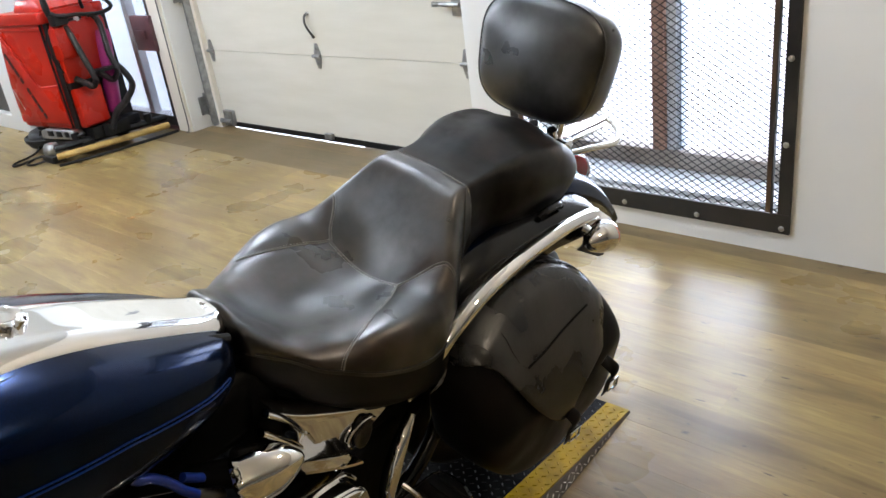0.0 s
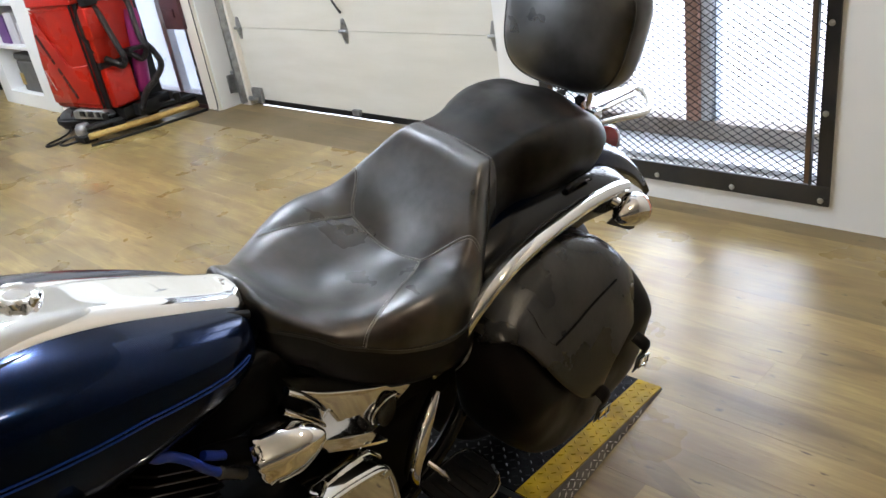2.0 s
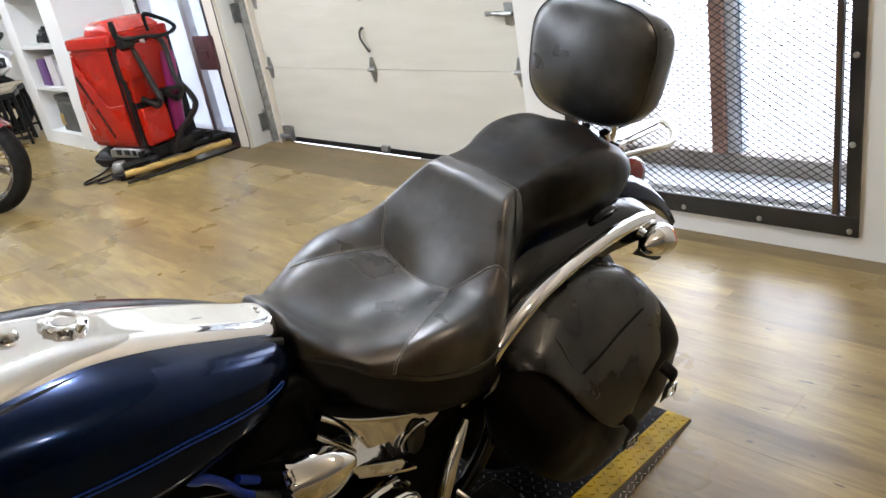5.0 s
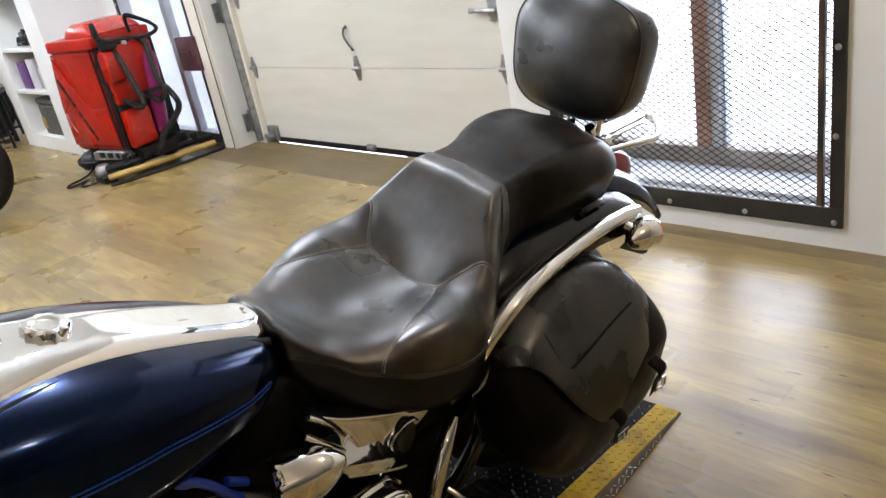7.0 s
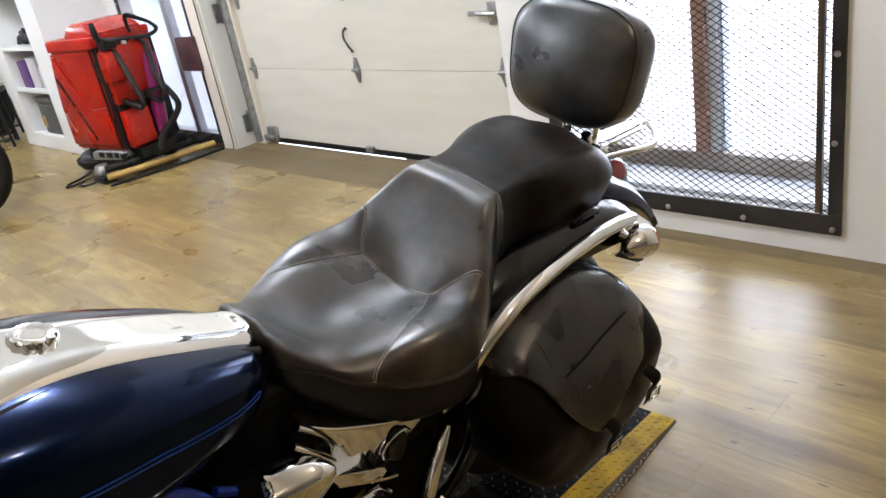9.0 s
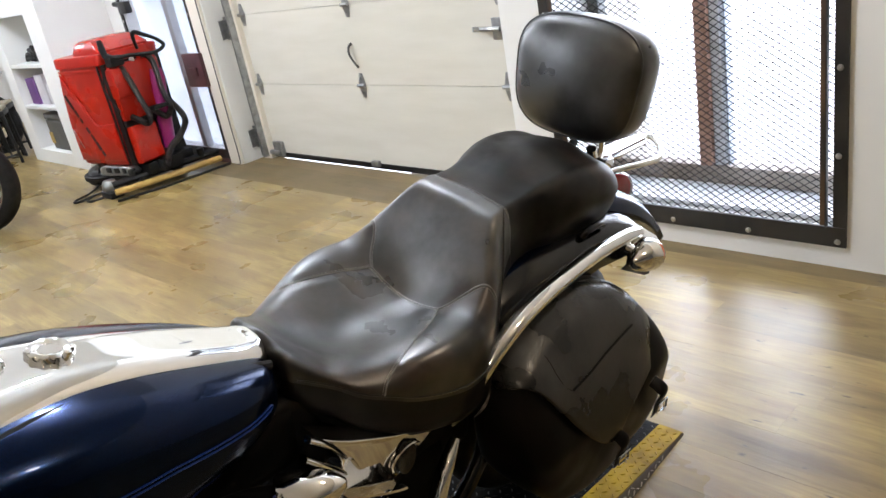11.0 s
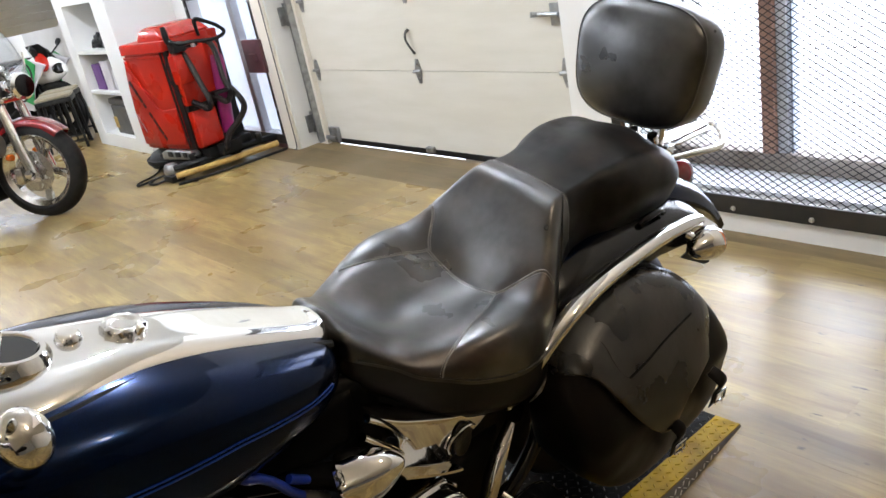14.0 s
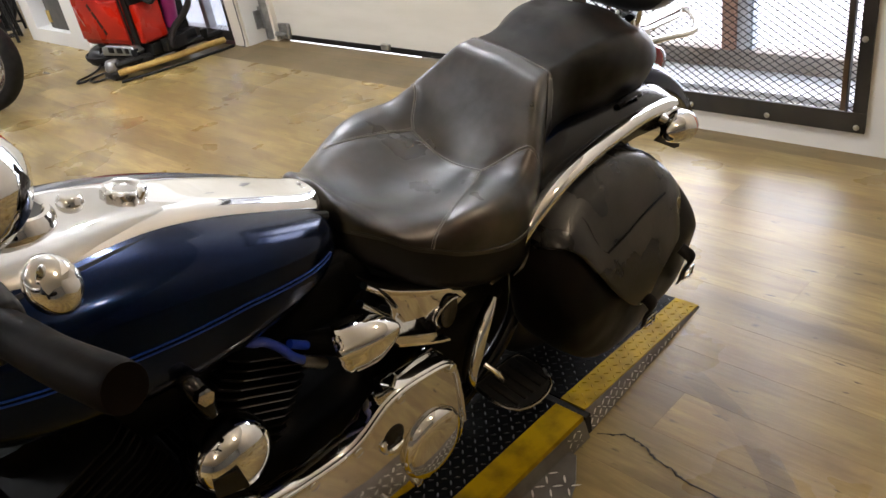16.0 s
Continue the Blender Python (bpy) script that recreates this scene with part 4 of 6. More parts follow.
def stitch(line, parent, r=0.0016, gap=0.0038, both=False):
    """A piped join with fine thread beside it, lying on the seat."""
    part("seam", tube([on_seat(v, u, 0.0008) for v, u in line], r, 6, n=1), M_WELT, parent)
    bm = bmesh.new()
    for (va, ua), (vb, ub) in zip(line, line[1:]):
        d = Vector((vb - va, ub - ua))
        m = max(1, int(d.length / 0.0045))
        if d.length < 1e-6:
            continue
        side = Vector((d.y, -d.x)).normalized() * gap
        for k in range(m):
            p = [(va + d.x * (k + f) / m + side.x, ua + d.y * (k + f) / m + side.y) for f in (0.2, 0.8)]
            tube([on_seat(v, u, 0.0003) for v, u in p], 0.0006, 4, bm, n=1)
    part("stitching", bm, M_THREAD, parent)


for line in JOIN_LINES:
    stitch([tuple(p) for p in line], seat)
stitch([(v, SPLIT) for v in np.linspace(-0.1, 0.1, 30)], seat, 0.0009, 0.003)
# welt round the lower edge of the top panel, and down the sides behind the backrest
for sg in (1, -1):
    line = []
    for u in np.linspace(0.118, 0.5, 60):
        vs, hw, hb, c, s, w_, b = seat_row(float(u))
        line.append(SEAT_TURN @ Vector((sg * (hw + 0.001), u, w_ - 0.002)))
    part("seam", tube(line, 0.0016, 6, n=1), M_LEATHER, seat)
    line = []
    for f in np.linspace(0, 1, 14):
        u = 0.603 - 0.075 * f ** 1.5
        vs, hw, hb, c, s, w_, b = seat_row(float(u))
        v = vs + (hw - vs) * min(1.0, f * 1.6)
        z = seat_top(v, u) if f < 0.62 else w_ - (w_ - 0.64) * (f - 0.62) / 0.38
        line.append(SEAT_TURN @ Vector((sg * (v + 0.0012), u, z)))
    part("seam", tube(line, 0.0013, 6, n=2), M_LEATHER, seat)
part("seat_pan", loft([[SEAT_TURN @ Vector((sx * r[3] * 0.9, r[0], r[7] - 0.014)) for sx in (-1, 1)] + [SEAT_TURN @ Vector((sx * r[3] * 0.93, r[0], r[7] + 0.006)) for sx in (1, -1)] for r in SEAT[::4]]), M_BLACKPLASTIC, bike, "black plastic seat pan")
# worn grey scrape of bare base shell at the rear lower corner
scrape = []
for u, w_, wide in ((0.40, 0.553, 0.002), (0.42, 0.552, 0.006), (0.44, 0.556, 0.01), (0.458, 0.57, 0.013), (0.472, 0.592, 0.012), (0.482, 0.615, 0.006), (0.487, 0.635, 0.001)):
    vs, hw, hb, c, s, ws_, b = seat_row(u)
    v = hw + (hb - hw) * (ws_ - w_) / (ws_ - b) + 0.0075
    scrape.append([SEAT_TURN @ Vector((v + dv, u, w_ + dz)) for dv, dz in ((0, -wide), (0.0012, -wide * 0.4), (0.0012, wide * 0.5), (0, wide))])
part("scuff", loft(scrape), M_SCUFF, seat, "pale scuffed leather edge")

# fuel tank: station, half width, top, bottom
TANK = smoothed([(0.092, 0.055, 0.772, 0.70), (0.085, 0.085, 0.782, 0.68), (0.06, 0.115, 0.796, 0.655), (0.0, 0.145, 0.824, 0.625), (-0.1, 0.17, 0.868, 0.60), (-0.2, 0.181, 0.901, 0.59),
                 (-0.3, 0.182, 0.922, 0.60), (-0.4, 0.172, 0.928, 0.63), (-0.48, 0.145, 0.912, 0.68), (-0.525, 0.10, 0.885, 0.73), (-0.545, 0.05, 0.86, 0.77)], 3)


def tank_point(u, phi, grow=0.0):
    tab = sorted(TANK)
    hw, top, bot = interp(tab, u)
    wc = bot + (top - bot) * 0.58
    up = top - wc if math.sin(phi) > 0 else (wc - bot) * 0.6
    n = 3.6 if math.sin(phi) > 0 else 2.3
    return (sup(math.cos(phi), n) * (hw + grow), u, wc + sup(math.sin(phi), n) * (up + grow))


rings = [[tank_point(r[0], 2 * math.pi * k / 40) for k in range(40)] for r in TANK]
tank = subsurf(part("fuel_tank", loft(rings), M_BLUE, bike, "deep metallic blue teardrop fuel tank", angle=80))


def stripe_point(u, below):
    """A place on the tank's flank, a little over its widest line."""
    hw, top, bot = interp(sorted(TANK), u)
    rise = 0.014 + 0.022 * min(1.0, (0.05 - u) / 0.18) - below
    return tank_point(u, math.asin((max(rise, 0.001) / ((top - bot) * 0.42)) ** 1.8), 0.0003)


us = np.linspace(-0.46, 0.045, 34)
pts = [stripe_point(u, 0.0) for u in us] + [stripe_point(0.045 + 0.008 * math.sin(a), 0.0035 - 0.0035 * math.cos(a)) for a in (0.8, 1.57, 2.3)] + [stripe_point(u, 0.007) for u in us[::-1]]
part("pinstripe", tube(pts, 0.0013, 6, n=1), M_BLUELINE, tank, "bright blue double pinstripe")

# chrome console along the tank's spine
CONSOLE = smoothed([(0.108, 0.03, 0.789), (0.10, 0.048, 0.792), (0.07, 0.06, 0.802), (0.0, 0.066, 0.836), (-0.1, 0.071, 0.881), (-0.18, 0.078, 0.909), (-0.24, 0.09, 0.924), (-0.3, 0.102, 0.935), (-0.38, 0.105, 0.942), (-0.45, 0.09, 0.934), (-0.49, 0.05, 0.91)], 3)
rings = []
for u, hw, top in CONSOLE:
    base = interp(sorted(TANK), max(u, -0.54))[1] if u < 0.092 else 0.77
    prof = [(0, 0.004), (0.3, 0.004), (0.5, 0.0035), (0.62, 0.0015), (0.74, -0.0025), (0.85, -0.0085), (0.94, -0.016), (1.0, -0.027), (1.0, -0.045)]
    rings.append([(q * hw, u, top + dz) for q, dz in prof] + [(-q * hw, u, top + dz) for q, dz in prof[:0:-1]])
console = subsurf(part("tank_console", loft(rings), M_CHROME, bike, "chrome tank console", angle=60))
part("rubber_trim", tube([(0.067, 0.09, 0.772), (0.069, 0.0, 0.812), (0.074, -0.1, 0.857), (0.081, -0.18, 0.884), (0.094, -0.24, 0.9), (0.106, -0.3, 0.909), (0.109, -0.38, 0.916)], 0.0075, 8), M_RUBBER, console, "black rubber edge trim")
part("rubber_trim", tube([(-0.067, 0.09, 0.772), (-0.069, 0.0, 0.812), (-0.074, -0.1, 0.857), (-0.081, -0.18, 0.884), (-0.094, -0.24, 0.9), (-0.106, -0.3, 0.909)], 0.005, 6), M_RUBBER, console)
cap_at = axis_to((-0.005, -0.178, 0.910), (0, 0.22, 1))
rings = []
for r, h, flute in ((0.029, -0.018, 0.0), (0.029, 0.0, 0.0), (0.0285, 0.005, 0.07), (0.0275, 0.011, 0.09), (0.024, 0.0135, 0.05), (0.018, 0.0125, 0.0), (0.015, 0.0095, 0.0), (0.006, 0.0095, 0.0), (0.001, 0.0095, 0.0)):
    rings.append([cap_at @ Vector((r * (1 + flute * math.cos(10 * a)) * math.cos(a), r * (1 + flute * math.cos(10 * a)) * math.sin(a), h)) for a in np.linspace(0, 2 * math.pi, 60, endpoint=False)])
cap = part("fuel_cap", loft(rings), M_CHROME, console, "low fluted chrome fuel cap")
part("speedometer", lathe([(0, 0.018), (0.034, 0.018), (0.037, 0.022), (0.043, 0.022), (0.049, 0.014), (0.054, 0.0), (0.056, -0.03)], 32, axis_to((0, -0.32, 0.94), (0, 0.3, 1))), M_CHROME, console, "round chrome speedometer bezel")
part("dial", lathe([(0, 0.0195), (0.034, 0.0195)], 28, axis_to((0, -0.32, 0.94), (0, 0.3, 1))), M_BLACKGLOSS, console, "dark speedometer face")
part("key_switch", lathe([(0, 0.013), (0.012, 0.013), (0.015, 0.01), (0.018, 0.0), (0.018, -0.01)], 20, axis_to((-0.01, -0.245, 0.927), (0, 0.2, 1))), M_CHROME, console, "chrome key switch")
for dv, du in ((0.008, 0.1), (-0.004, 0.104)):
    part("screw", lathe([(0, 0.004), (0.004, 0.003), (0.005, 0)], 10, axis_to((dv, du - 0.008, 0.796), (0, 0.4, 1))), M_CHROME, console)

# backrest pad on chrome uprights
PW, PH = 0.163, 0.127
BM = Matrix.Translation((-0.03, 1.03, 0.958)) @ pose(0, 0, 0, 80, 0, 0)
rings = []
for q, grow in ((-0.055, 0.84), (-0.052, 0.92), (-0.04, 0.975), (-0.01, 1.0), (0.02, 0.995), (0.036, 0.965), (0.05, 0.885), (0.06, 0.72), (0.068, 0.45), (0.072, 0.15)):
    ring = []
    for k in range(48):
        a = 2 * math.pi * k / 48
        x, y = sup(math.cos(a), 3.4) * PW, sup(math.sin(a), 3.4) * PH
        x *= 1.0 + 0.06 * (y / PH)
        ring.append(BM @ Vector((x * grow, y * grow + (0.012 * (1 - (x / PW) ** 2) if y > 0 else -0.004 * (1 - (x / PW) ** 2)), q)))
    rings.append(ring)
pad = subsurf(part("backrest_pad", loft(rings), M_PAD, bike, "rounded black leather backrest pad", angle=80))
ring = []
for k in range(73):
    a = 2 * math.pi * k / 72
    x, y = sup(math.cos(a), 3.4) * PW, sup(math.sin(a), 3.4) * PH
    x *= 1.0 + 0.06 * (y / PH)
    ring.append(BM @ Vector((x * 0.965, y * 0.965 + (0.012 * (1 - (x / PW) ** 2) if y > 0 else -0.004 * (1 - (x / PW) ** 2)), 0.0355)))
part("piping", tube(ring, 0.0018, 6, n=1, cap=False), M_LEATHER, pad)
bm = tube([(-0.05, 1.02, 0.74), (-0.05, 1.035, 0.82), (-0.05, 1.05, 0.9), (-0.05, 1.058, 0.98)], 0.011, 10, flat=0.5)
part("backrest_upright", bm, M_CHROME, bike, "flat chrome backrest upright")
bm = tube([(0.03, 1.02, 0.74), (0.03, 1.035, 0.82), (0.03, 1.05, 0.9), (0.03, 1.058, 0.98)], 0.011, 10, flat=0.5)
part("backrest_upright", bm, M_CHROME, bike)
bm = box(-0.075, 0.06, 1.01, 1.045, 0.765, 0.79, 0.006)
lathe([(0, 0.03), (0.012, 0.028), (0.014, 0.0)], 12, axis_to((-0.03, 1.02, 0.785), (0, -0.5, 1)), bm)
lathe([(0, 0.03), (0.012, 0.028), (0.014, 0.0)], 12, axis_to((0.02, 1.02, 0.785), (0, -0.5, 1)), bm)
part("backrest_clamp", bm, M_CHROME, bike, "chrome backrest clamp")
# small rear rack
rack = part("luggage_rack", tube([(0.03, 1.03, 0.74), (0.067, 1.11, 0.745), (0.09, 1.165, 0.746), (0.088, 1.2, 0.746), (0.06, 1.25, 0.746), (0.02, 1.288, 0.746), (-0.005, 1.28, 0.746), (-0.03, 1.2, 0.746), (-0.045, 1.1, 0.743), (-0.045, 1.04, 0.738)], 0.0085, 10, flat=0.8), M_CHROME, bike, "chrome loop luggage rack")
part("rack_plate", outline([(-0.045, 1.05), (-0.005, 1.04), (0.022, 1.13), (0.028, 1.24), (0.005, 1.28), (-0.018, 1.25), (-0.035, 1.15)], 0.006, Matrix.Translation((0, 0, 0.747)), 0.002), M_CHROME, rack, "flat chrome rack plate")
part("rack_foot", tube([(0.03, 1.05, 0.745), (0.025, 1.06, 0.70), (0.0, 1.09, 0.64)], [0.022, 0.028, 0.034], 12, flat=0.7), M_CHROME, rack)

# rear fender over the wheel
WC, WR_ = (0.0, 0.87, 0.315), 0.315


def arc_fender(centre, radius, a0, a1, hw, n=28, deep=0.07, taper=0.0):
    rings = []
    for i in range(n + 1):
        f = i / n
        a = radians(a0 + (a1 - a0) * f)
        h = hw
        drop = deep * (1 - taper * f)
        ring = []
        for q, dr in ((-1.0, -drop), (-1.0, -drop * 0.5), (-0.94, -0.016), (-0.72, -0.003), (0, 0.006), (0.72, -0.003), (0.94, -0.016), (1.0, -drop * 0.5), (1.0, -drop),
                      (0.95, -drop), (0.9, -0.024), (0, -0.002), (-0.9, -0.024), (-0.95, -drop)):
            r = radius + dr
            ring.append((centre[0] + q * h, centre[1] + r * math.cos(a), centre[2] + r * math.sin(a)))
        rings.append(ring)
    return loft(rings)


fender = part("rear_fender", arc_fender(WC, 0.432, 160, 30, 0.112, deep=0.13, taper=0.75), M_BLUE, bike, "deep blue rear fender", angle=60)
for sg in (1, -1):
    bar = [(sg * 0.185, 0.40, 0.555), (sg * 0.195, 0.46, 0.628), (sg * 0.195, 0.53, 0.668), (sg * 0.19, 0.62, 0.686), (sg * 0.185, 0.72, 0.692), (sg * 0.18, 0.82, 0.69), (sg * 0.175, 0.93, 0.676), (sg * 0.17, 0.985, 0.662)]
    part("fender_strut", tube(bar, [0.015, 0.018, 0.0195, 0.0195, 0.019, 0.0185, 0.018, 0.016], 14, flat=0.85), M_CHROME, bike, "polished chrome fender strut")
    plate = [(0.42, 0.50), (0.46, 0.6), (0.53, 0.645), (0.62, 0.668), (0.72, 0.676), (0.85, 0.67), (0.97, 0.645), (0.97, 0.61), (0.85, 0.63), (0.72, 0.632), (0.6, 0.615), (0.5, 0.56)]
    part("strut_plate", outline(plate, 0.02, Matrix(((0, 0, 1, sg * 0.16 - 0.01), (1, 0, 0, 0), (0, 1, 0, 0), (0, 0, 0, 1))), 0.003), M_BLACKGLOSS, bike, "gloss black strut plate")
    # side panel between seat and strut
    rings = []
    for u, wi, wo in ((0.44, 0.66, 0.60), (0.50, 0.70, 0.645), (0.58, 0.725, 0.672), (0.68, 0.735, 0.688), (0.80, 0.733, 0.69), (0.90, 0.722, 0.682), (0.98, 0.70, 0.664), (1.02, 0.675, 0.645)):
        rings.append([(sg * v, u, w_) for v, w_ in ((0.10, wi + 0.004), (0.128, wi - 0.002), (0.155, wi - 0.014), (0.172, (wi + wo) / 2 - 0.006), (0.178, wo), (0.165, wo - 0.01), (0.10, wi - 0.05))])
    panel = part("side_panel", loft(rings), M_BLUE, bike, "deep blue side panel", angle=80)
    panel.data.materials.append(M_BLACKGLOSS)
    for p in panel.data.polygons:
        if abs(p.center.x) > 0.13:
            p.material_index = 1
    subsurf(panel)
    part("grab_lug", tube([(sg * 0.15, 0.79, 0.722), (sg * 0.155, 0.81, 0.732), (sg * 0.155, 0.85, 0.732), (sg * 0.15, 0.87, 0.72)], 0.008, 8), M_BLACKGLOSS, bike, "small black grab lug")
    # turn signal
    sig = part("turn_signal", lathe([(0, -0.062), (0.013, -0.056), (0.025, -0.04), (0.034, -0.016), (0.038, 0.004), (0.0365, 0.012)], 24, axis_to((sg * 0.2, 0.985, 0.614), (0.1 * sg, 1, -0.05))), M_CHROME, bike, "chrome bullet turn signal with orange lens")
    part("lens", lathe([(0.0365, 0.0122), (0.0345, 0.022), (0.025, 0.03), (0, 0.034)], 24, axis_to((sg * 0.2, 0.985, 0.614), (0.1 * sg, 1, -0.05))), M_ORANGE, sig, "amber lens")
    part("stalk", tube([(sg * 0.165, 0.945, 0.64), (sg * 0.185, 0.96, 0.626), (sg * 0.2, 0.965, 0.614)], 0.012, 10), M_CHROME, sig)
    part("signal_bracket", outline([(0.93, 0.59), (0.98, 0.6), (1.06, 0.56), (1.058, 0.52), (1.035, 0.525)], 0.004, Matrix(((0, 0, 1, sg * 0.17), (1, 0, 0, 0), (0, 1, 0, 0), (0, 0, 0, 1)))), M_BLACKPLASTIC, bike, "black plastic bracket")
part("tail_light", lathe([(0.0, 0.05), (0.03, 0.045), (0.045, 0.02), (0.048, 0.0), (0.045, -0.04), (0.02, -0.06)], 20, axis_to((0, 1.165, 0.645), (0, 1, 0.35)) @ Matrix.Diagonal((0.85, 0.85, 0.85, 1))), M_REDLENS, bike, "round red tail light")

# wheels
def wheel(name, centre, radius, width, parent, label, spokes=0, rim_mat=M_CHROME_SATIN, k=1.0):
    turn = Matrix.Translation(centre) @ pose(0, 0, 0, 0, 90, 0)
    w, r = width / 2, radius
    tyre = part(name, lathe([(r * 0.66 * k, -w * 0.8), (r * max(0.75, 0.7 * k), -w), (r * 0.88, -w * 0.98), (r * 0.965, -w * 0.72), (r, -w * 0.25), (r, w * 0.25), (r * 0.965, w * 0.72), (r * 0.88, w * 0.98), (r * max(0.75, 0.7 * k), w), (r * 0.66 * k, w * 0.8)], 48, turn), M_RUBBER, parent, label)
    part("rim", lathe([(r * 0.66 * k, -w * 0.85), (r * 0.7 * k, -w * 0.8), (r * 0.64 * k, -w * 0.6), (r * 0.6 * k, 0), (r * 0.64 * k, w * 0.6), (r * 0.7 * k, w * 0.8), (r * 0.66 * k, w * 0.85), (r * 0.58 * k, w * 0.5), (r * 0.58 * k, -w * 0.5), (r * 0.66 * k, -w * 0.85)], 48, turn), rim_mat, tyre, "bright alloy rim")
    part("hub", lathe([(0, -w * 0.9), (r * 0.13, -w * 0.9), (r * 0.2, -w * 0.4), (r * 0.2, w * 0.4), (r * 0.13, w * 0.9), (0, w * 0.9)], 24, turn), rim_mat, tyre)
    for q in range(spokes):
        a = 2 * math.pi * q / spokes
        sp = tube([(math.cos(a) * r * 0.15, math.sin(a) * r * 0.15, 0), (math.cos(a + 0.08) * r * 0.4, math.sin(a + 0.08) * r * 0.4, 0), (math.cos(a) * r * 0.64 * k, math.sin(a) * r * 0.64 * k, 0)], [r * 0.11, r * 0.085, r * 0.12], 8, flat=0.6)
        sp.transform(turn)
        part("spoke", sp, rim_mat, tyre)
    return tyre


wheel("rear_wheel", (0.0, 0.8, 0.305), 0.305, 0.17, bike, "black rear tyre", 5)
wheel("front_wheel", (0, -0.82, 0.32), 0.32, 0.13, bike, "black front tyre", 5)

# frame, cylinders and covers under the tank
part("frame_tube", tube([(0.0, -0.5, 0.86), (0.0, -0.2, 0.64), (0.0, 0.2, 0.55), (0.0, 0.55, 0.52)], 0.03, 10), M_BLACKGLOSS, bike, "black frame tube")
for sg in (1, -1):
    part("frame_tube", tube([(sg * 0.06, -0.52, 0.8), (sg * 0.13, -0.42, 0.4), (sg * 0.15, -0.3, 0.2), (sg * 0.15, 0.2, 0.18), (sg * 0.13, 0.5, 0.3), (sg * 0.1, 0.52, 0.5)], 0.018, 10), M_BLACKGLOSS, bike)
part("crankcase", box(-0.16, 0.13, -0.3, 0.42, 0.17, 0.45, 0.05, 3), M_ENGINE, bike, "matt black engine case")


def cylinder(u0, tilt, bright):
    at = Matrix.Translation((0, u0, 0.40)) @ pose(0, 0, 0, tilt, 0, 0)
    body = part("cylinder", lathe([(0.07, 0.0), (0.075, 0.05), (0.075, 0.24), (0.065, 0.3), (0.0, 0.3)], 20, at), M_ENGINE, bike, "matt black finned cylinder")
    for k in range(13):
        z = 0.05 + k * 0.0165
        fin = outline([(-0.115, -0.085), (0.115, -0.085), (0.125, -0.06), (0.125, 0.06), (0.115, 0.085), (-0.115, 0.085), (-0.125, 0.06), (-0.125, -0.06)], 0.0045, at @ Matrix.Translation((0, 0, z)))
        part("fin", fin, M_ENGINE, body, smooth=False)
        if bright and 4 < k:
            edge_bm = tube([(0.1255, -0.052, 0.0022), (0.1255, 0.06, 0.0022)], 0.0006, 4, n=1)
            edge_bm.transform(at @ Matrix.Translation((0, 0, z)))
            part("fin_edge", edge_bm, M_FINEDGE, body, "machined bright fin edge")
    return body


cylinder(-0.2, -30, True)
cylinder(-0.3, 22, False)

SIDE = lambda v: Matrix(((0, 0, 1, v), (1, 0, 0, 0), (0, 1, 0, 0), (0, 0, 0, 1)))  # noqa: E731
part("airbox", box(-0.09, 0.09, -0.38, 0.12, 0.56, 0.70, 0.04, 3), M_ENGINE, bike, "black plastic airbox under the tank")
part("battery_box", box(-0.12, 0.12, 0.1, 0.5, 0.36, 0.60, 0.04, 3), M_ENGINE, bike, "black battery box under the seat")
part("neck_cover", box(-0.085, 0.085, 0.03, 0.2, 0.56, 0.70, 0.03, 3), M_ENGINE, bike, "black frame cover between tank and seat")
# chrome side cover under the seat
cover = part("side_cover", outline([(0.10, 0.668), (0.155, 0.628), (0.25, 0.572), (0.338, 0.528), (0.285, 0.498), (0.24, 0.474), (0.18, 0.505), (0.122, 0.542), (0.132, 0.58), (0.128, 0.615)], 0.05, SIDE(0.11), 0.004, n=4), M_CHROME, bike, "polished chrome side cover")
part("cover_lip", loft([[(0.156, u, w_), (0.192, u + 0.002, w_ + 0.004), (0.193, u + 0.002, w_ - 0.001), (0.155, u, w_ - 0.01)] for u, w_ in ((0.115, 0.548), (0.135, 0.535), (0.16, 0.519), (0.19, 0.5), (0.22, 0.483), (0.24, 0.474))]), M_CHROME, cover, "turned-out chrome lower lip", smooth=False)
for pts in ([(0.168, 0.072, 0.696), (0.17, 0.095, 0.672), (0.168, 0.12, 0.64), (0.164, 0.138, 0.608)], [(0.172, 0.058, 0.67), (0.174, 0.082, 0.642), (0.172, 0.108, 0.612), (0.166, 0.132, 0.578)]):
    part("cover_prong", tube(pts, [0.009, 0.0085, 0.007, 0.006], 10, flat=0.7), M_CHROME, cover)
part("cover_hole", lathe([(0, 0.001), (0.022, 0.001), (0.026, 0.003), (0.03, 0.003), (0.032, 0.0)], 24, axis_to((0.161, 0.27, 0.507), (1, 0, 0)) @ Matrix.Diagonal((0.75, 1.25, 1, 1))), M_BLACKGLOSS, cover, "black oval recess")
part("hole_rim", tube([(0.163, 0.27 + 0.034 * math.cos(a) + 0.006 * math.sin(a), 0.507 + 0.025 * math.sin(a)) for a in np.linspace(0.6, 3.9, 14)], 0.0022, 6, n=1), M_CHROME, cover)
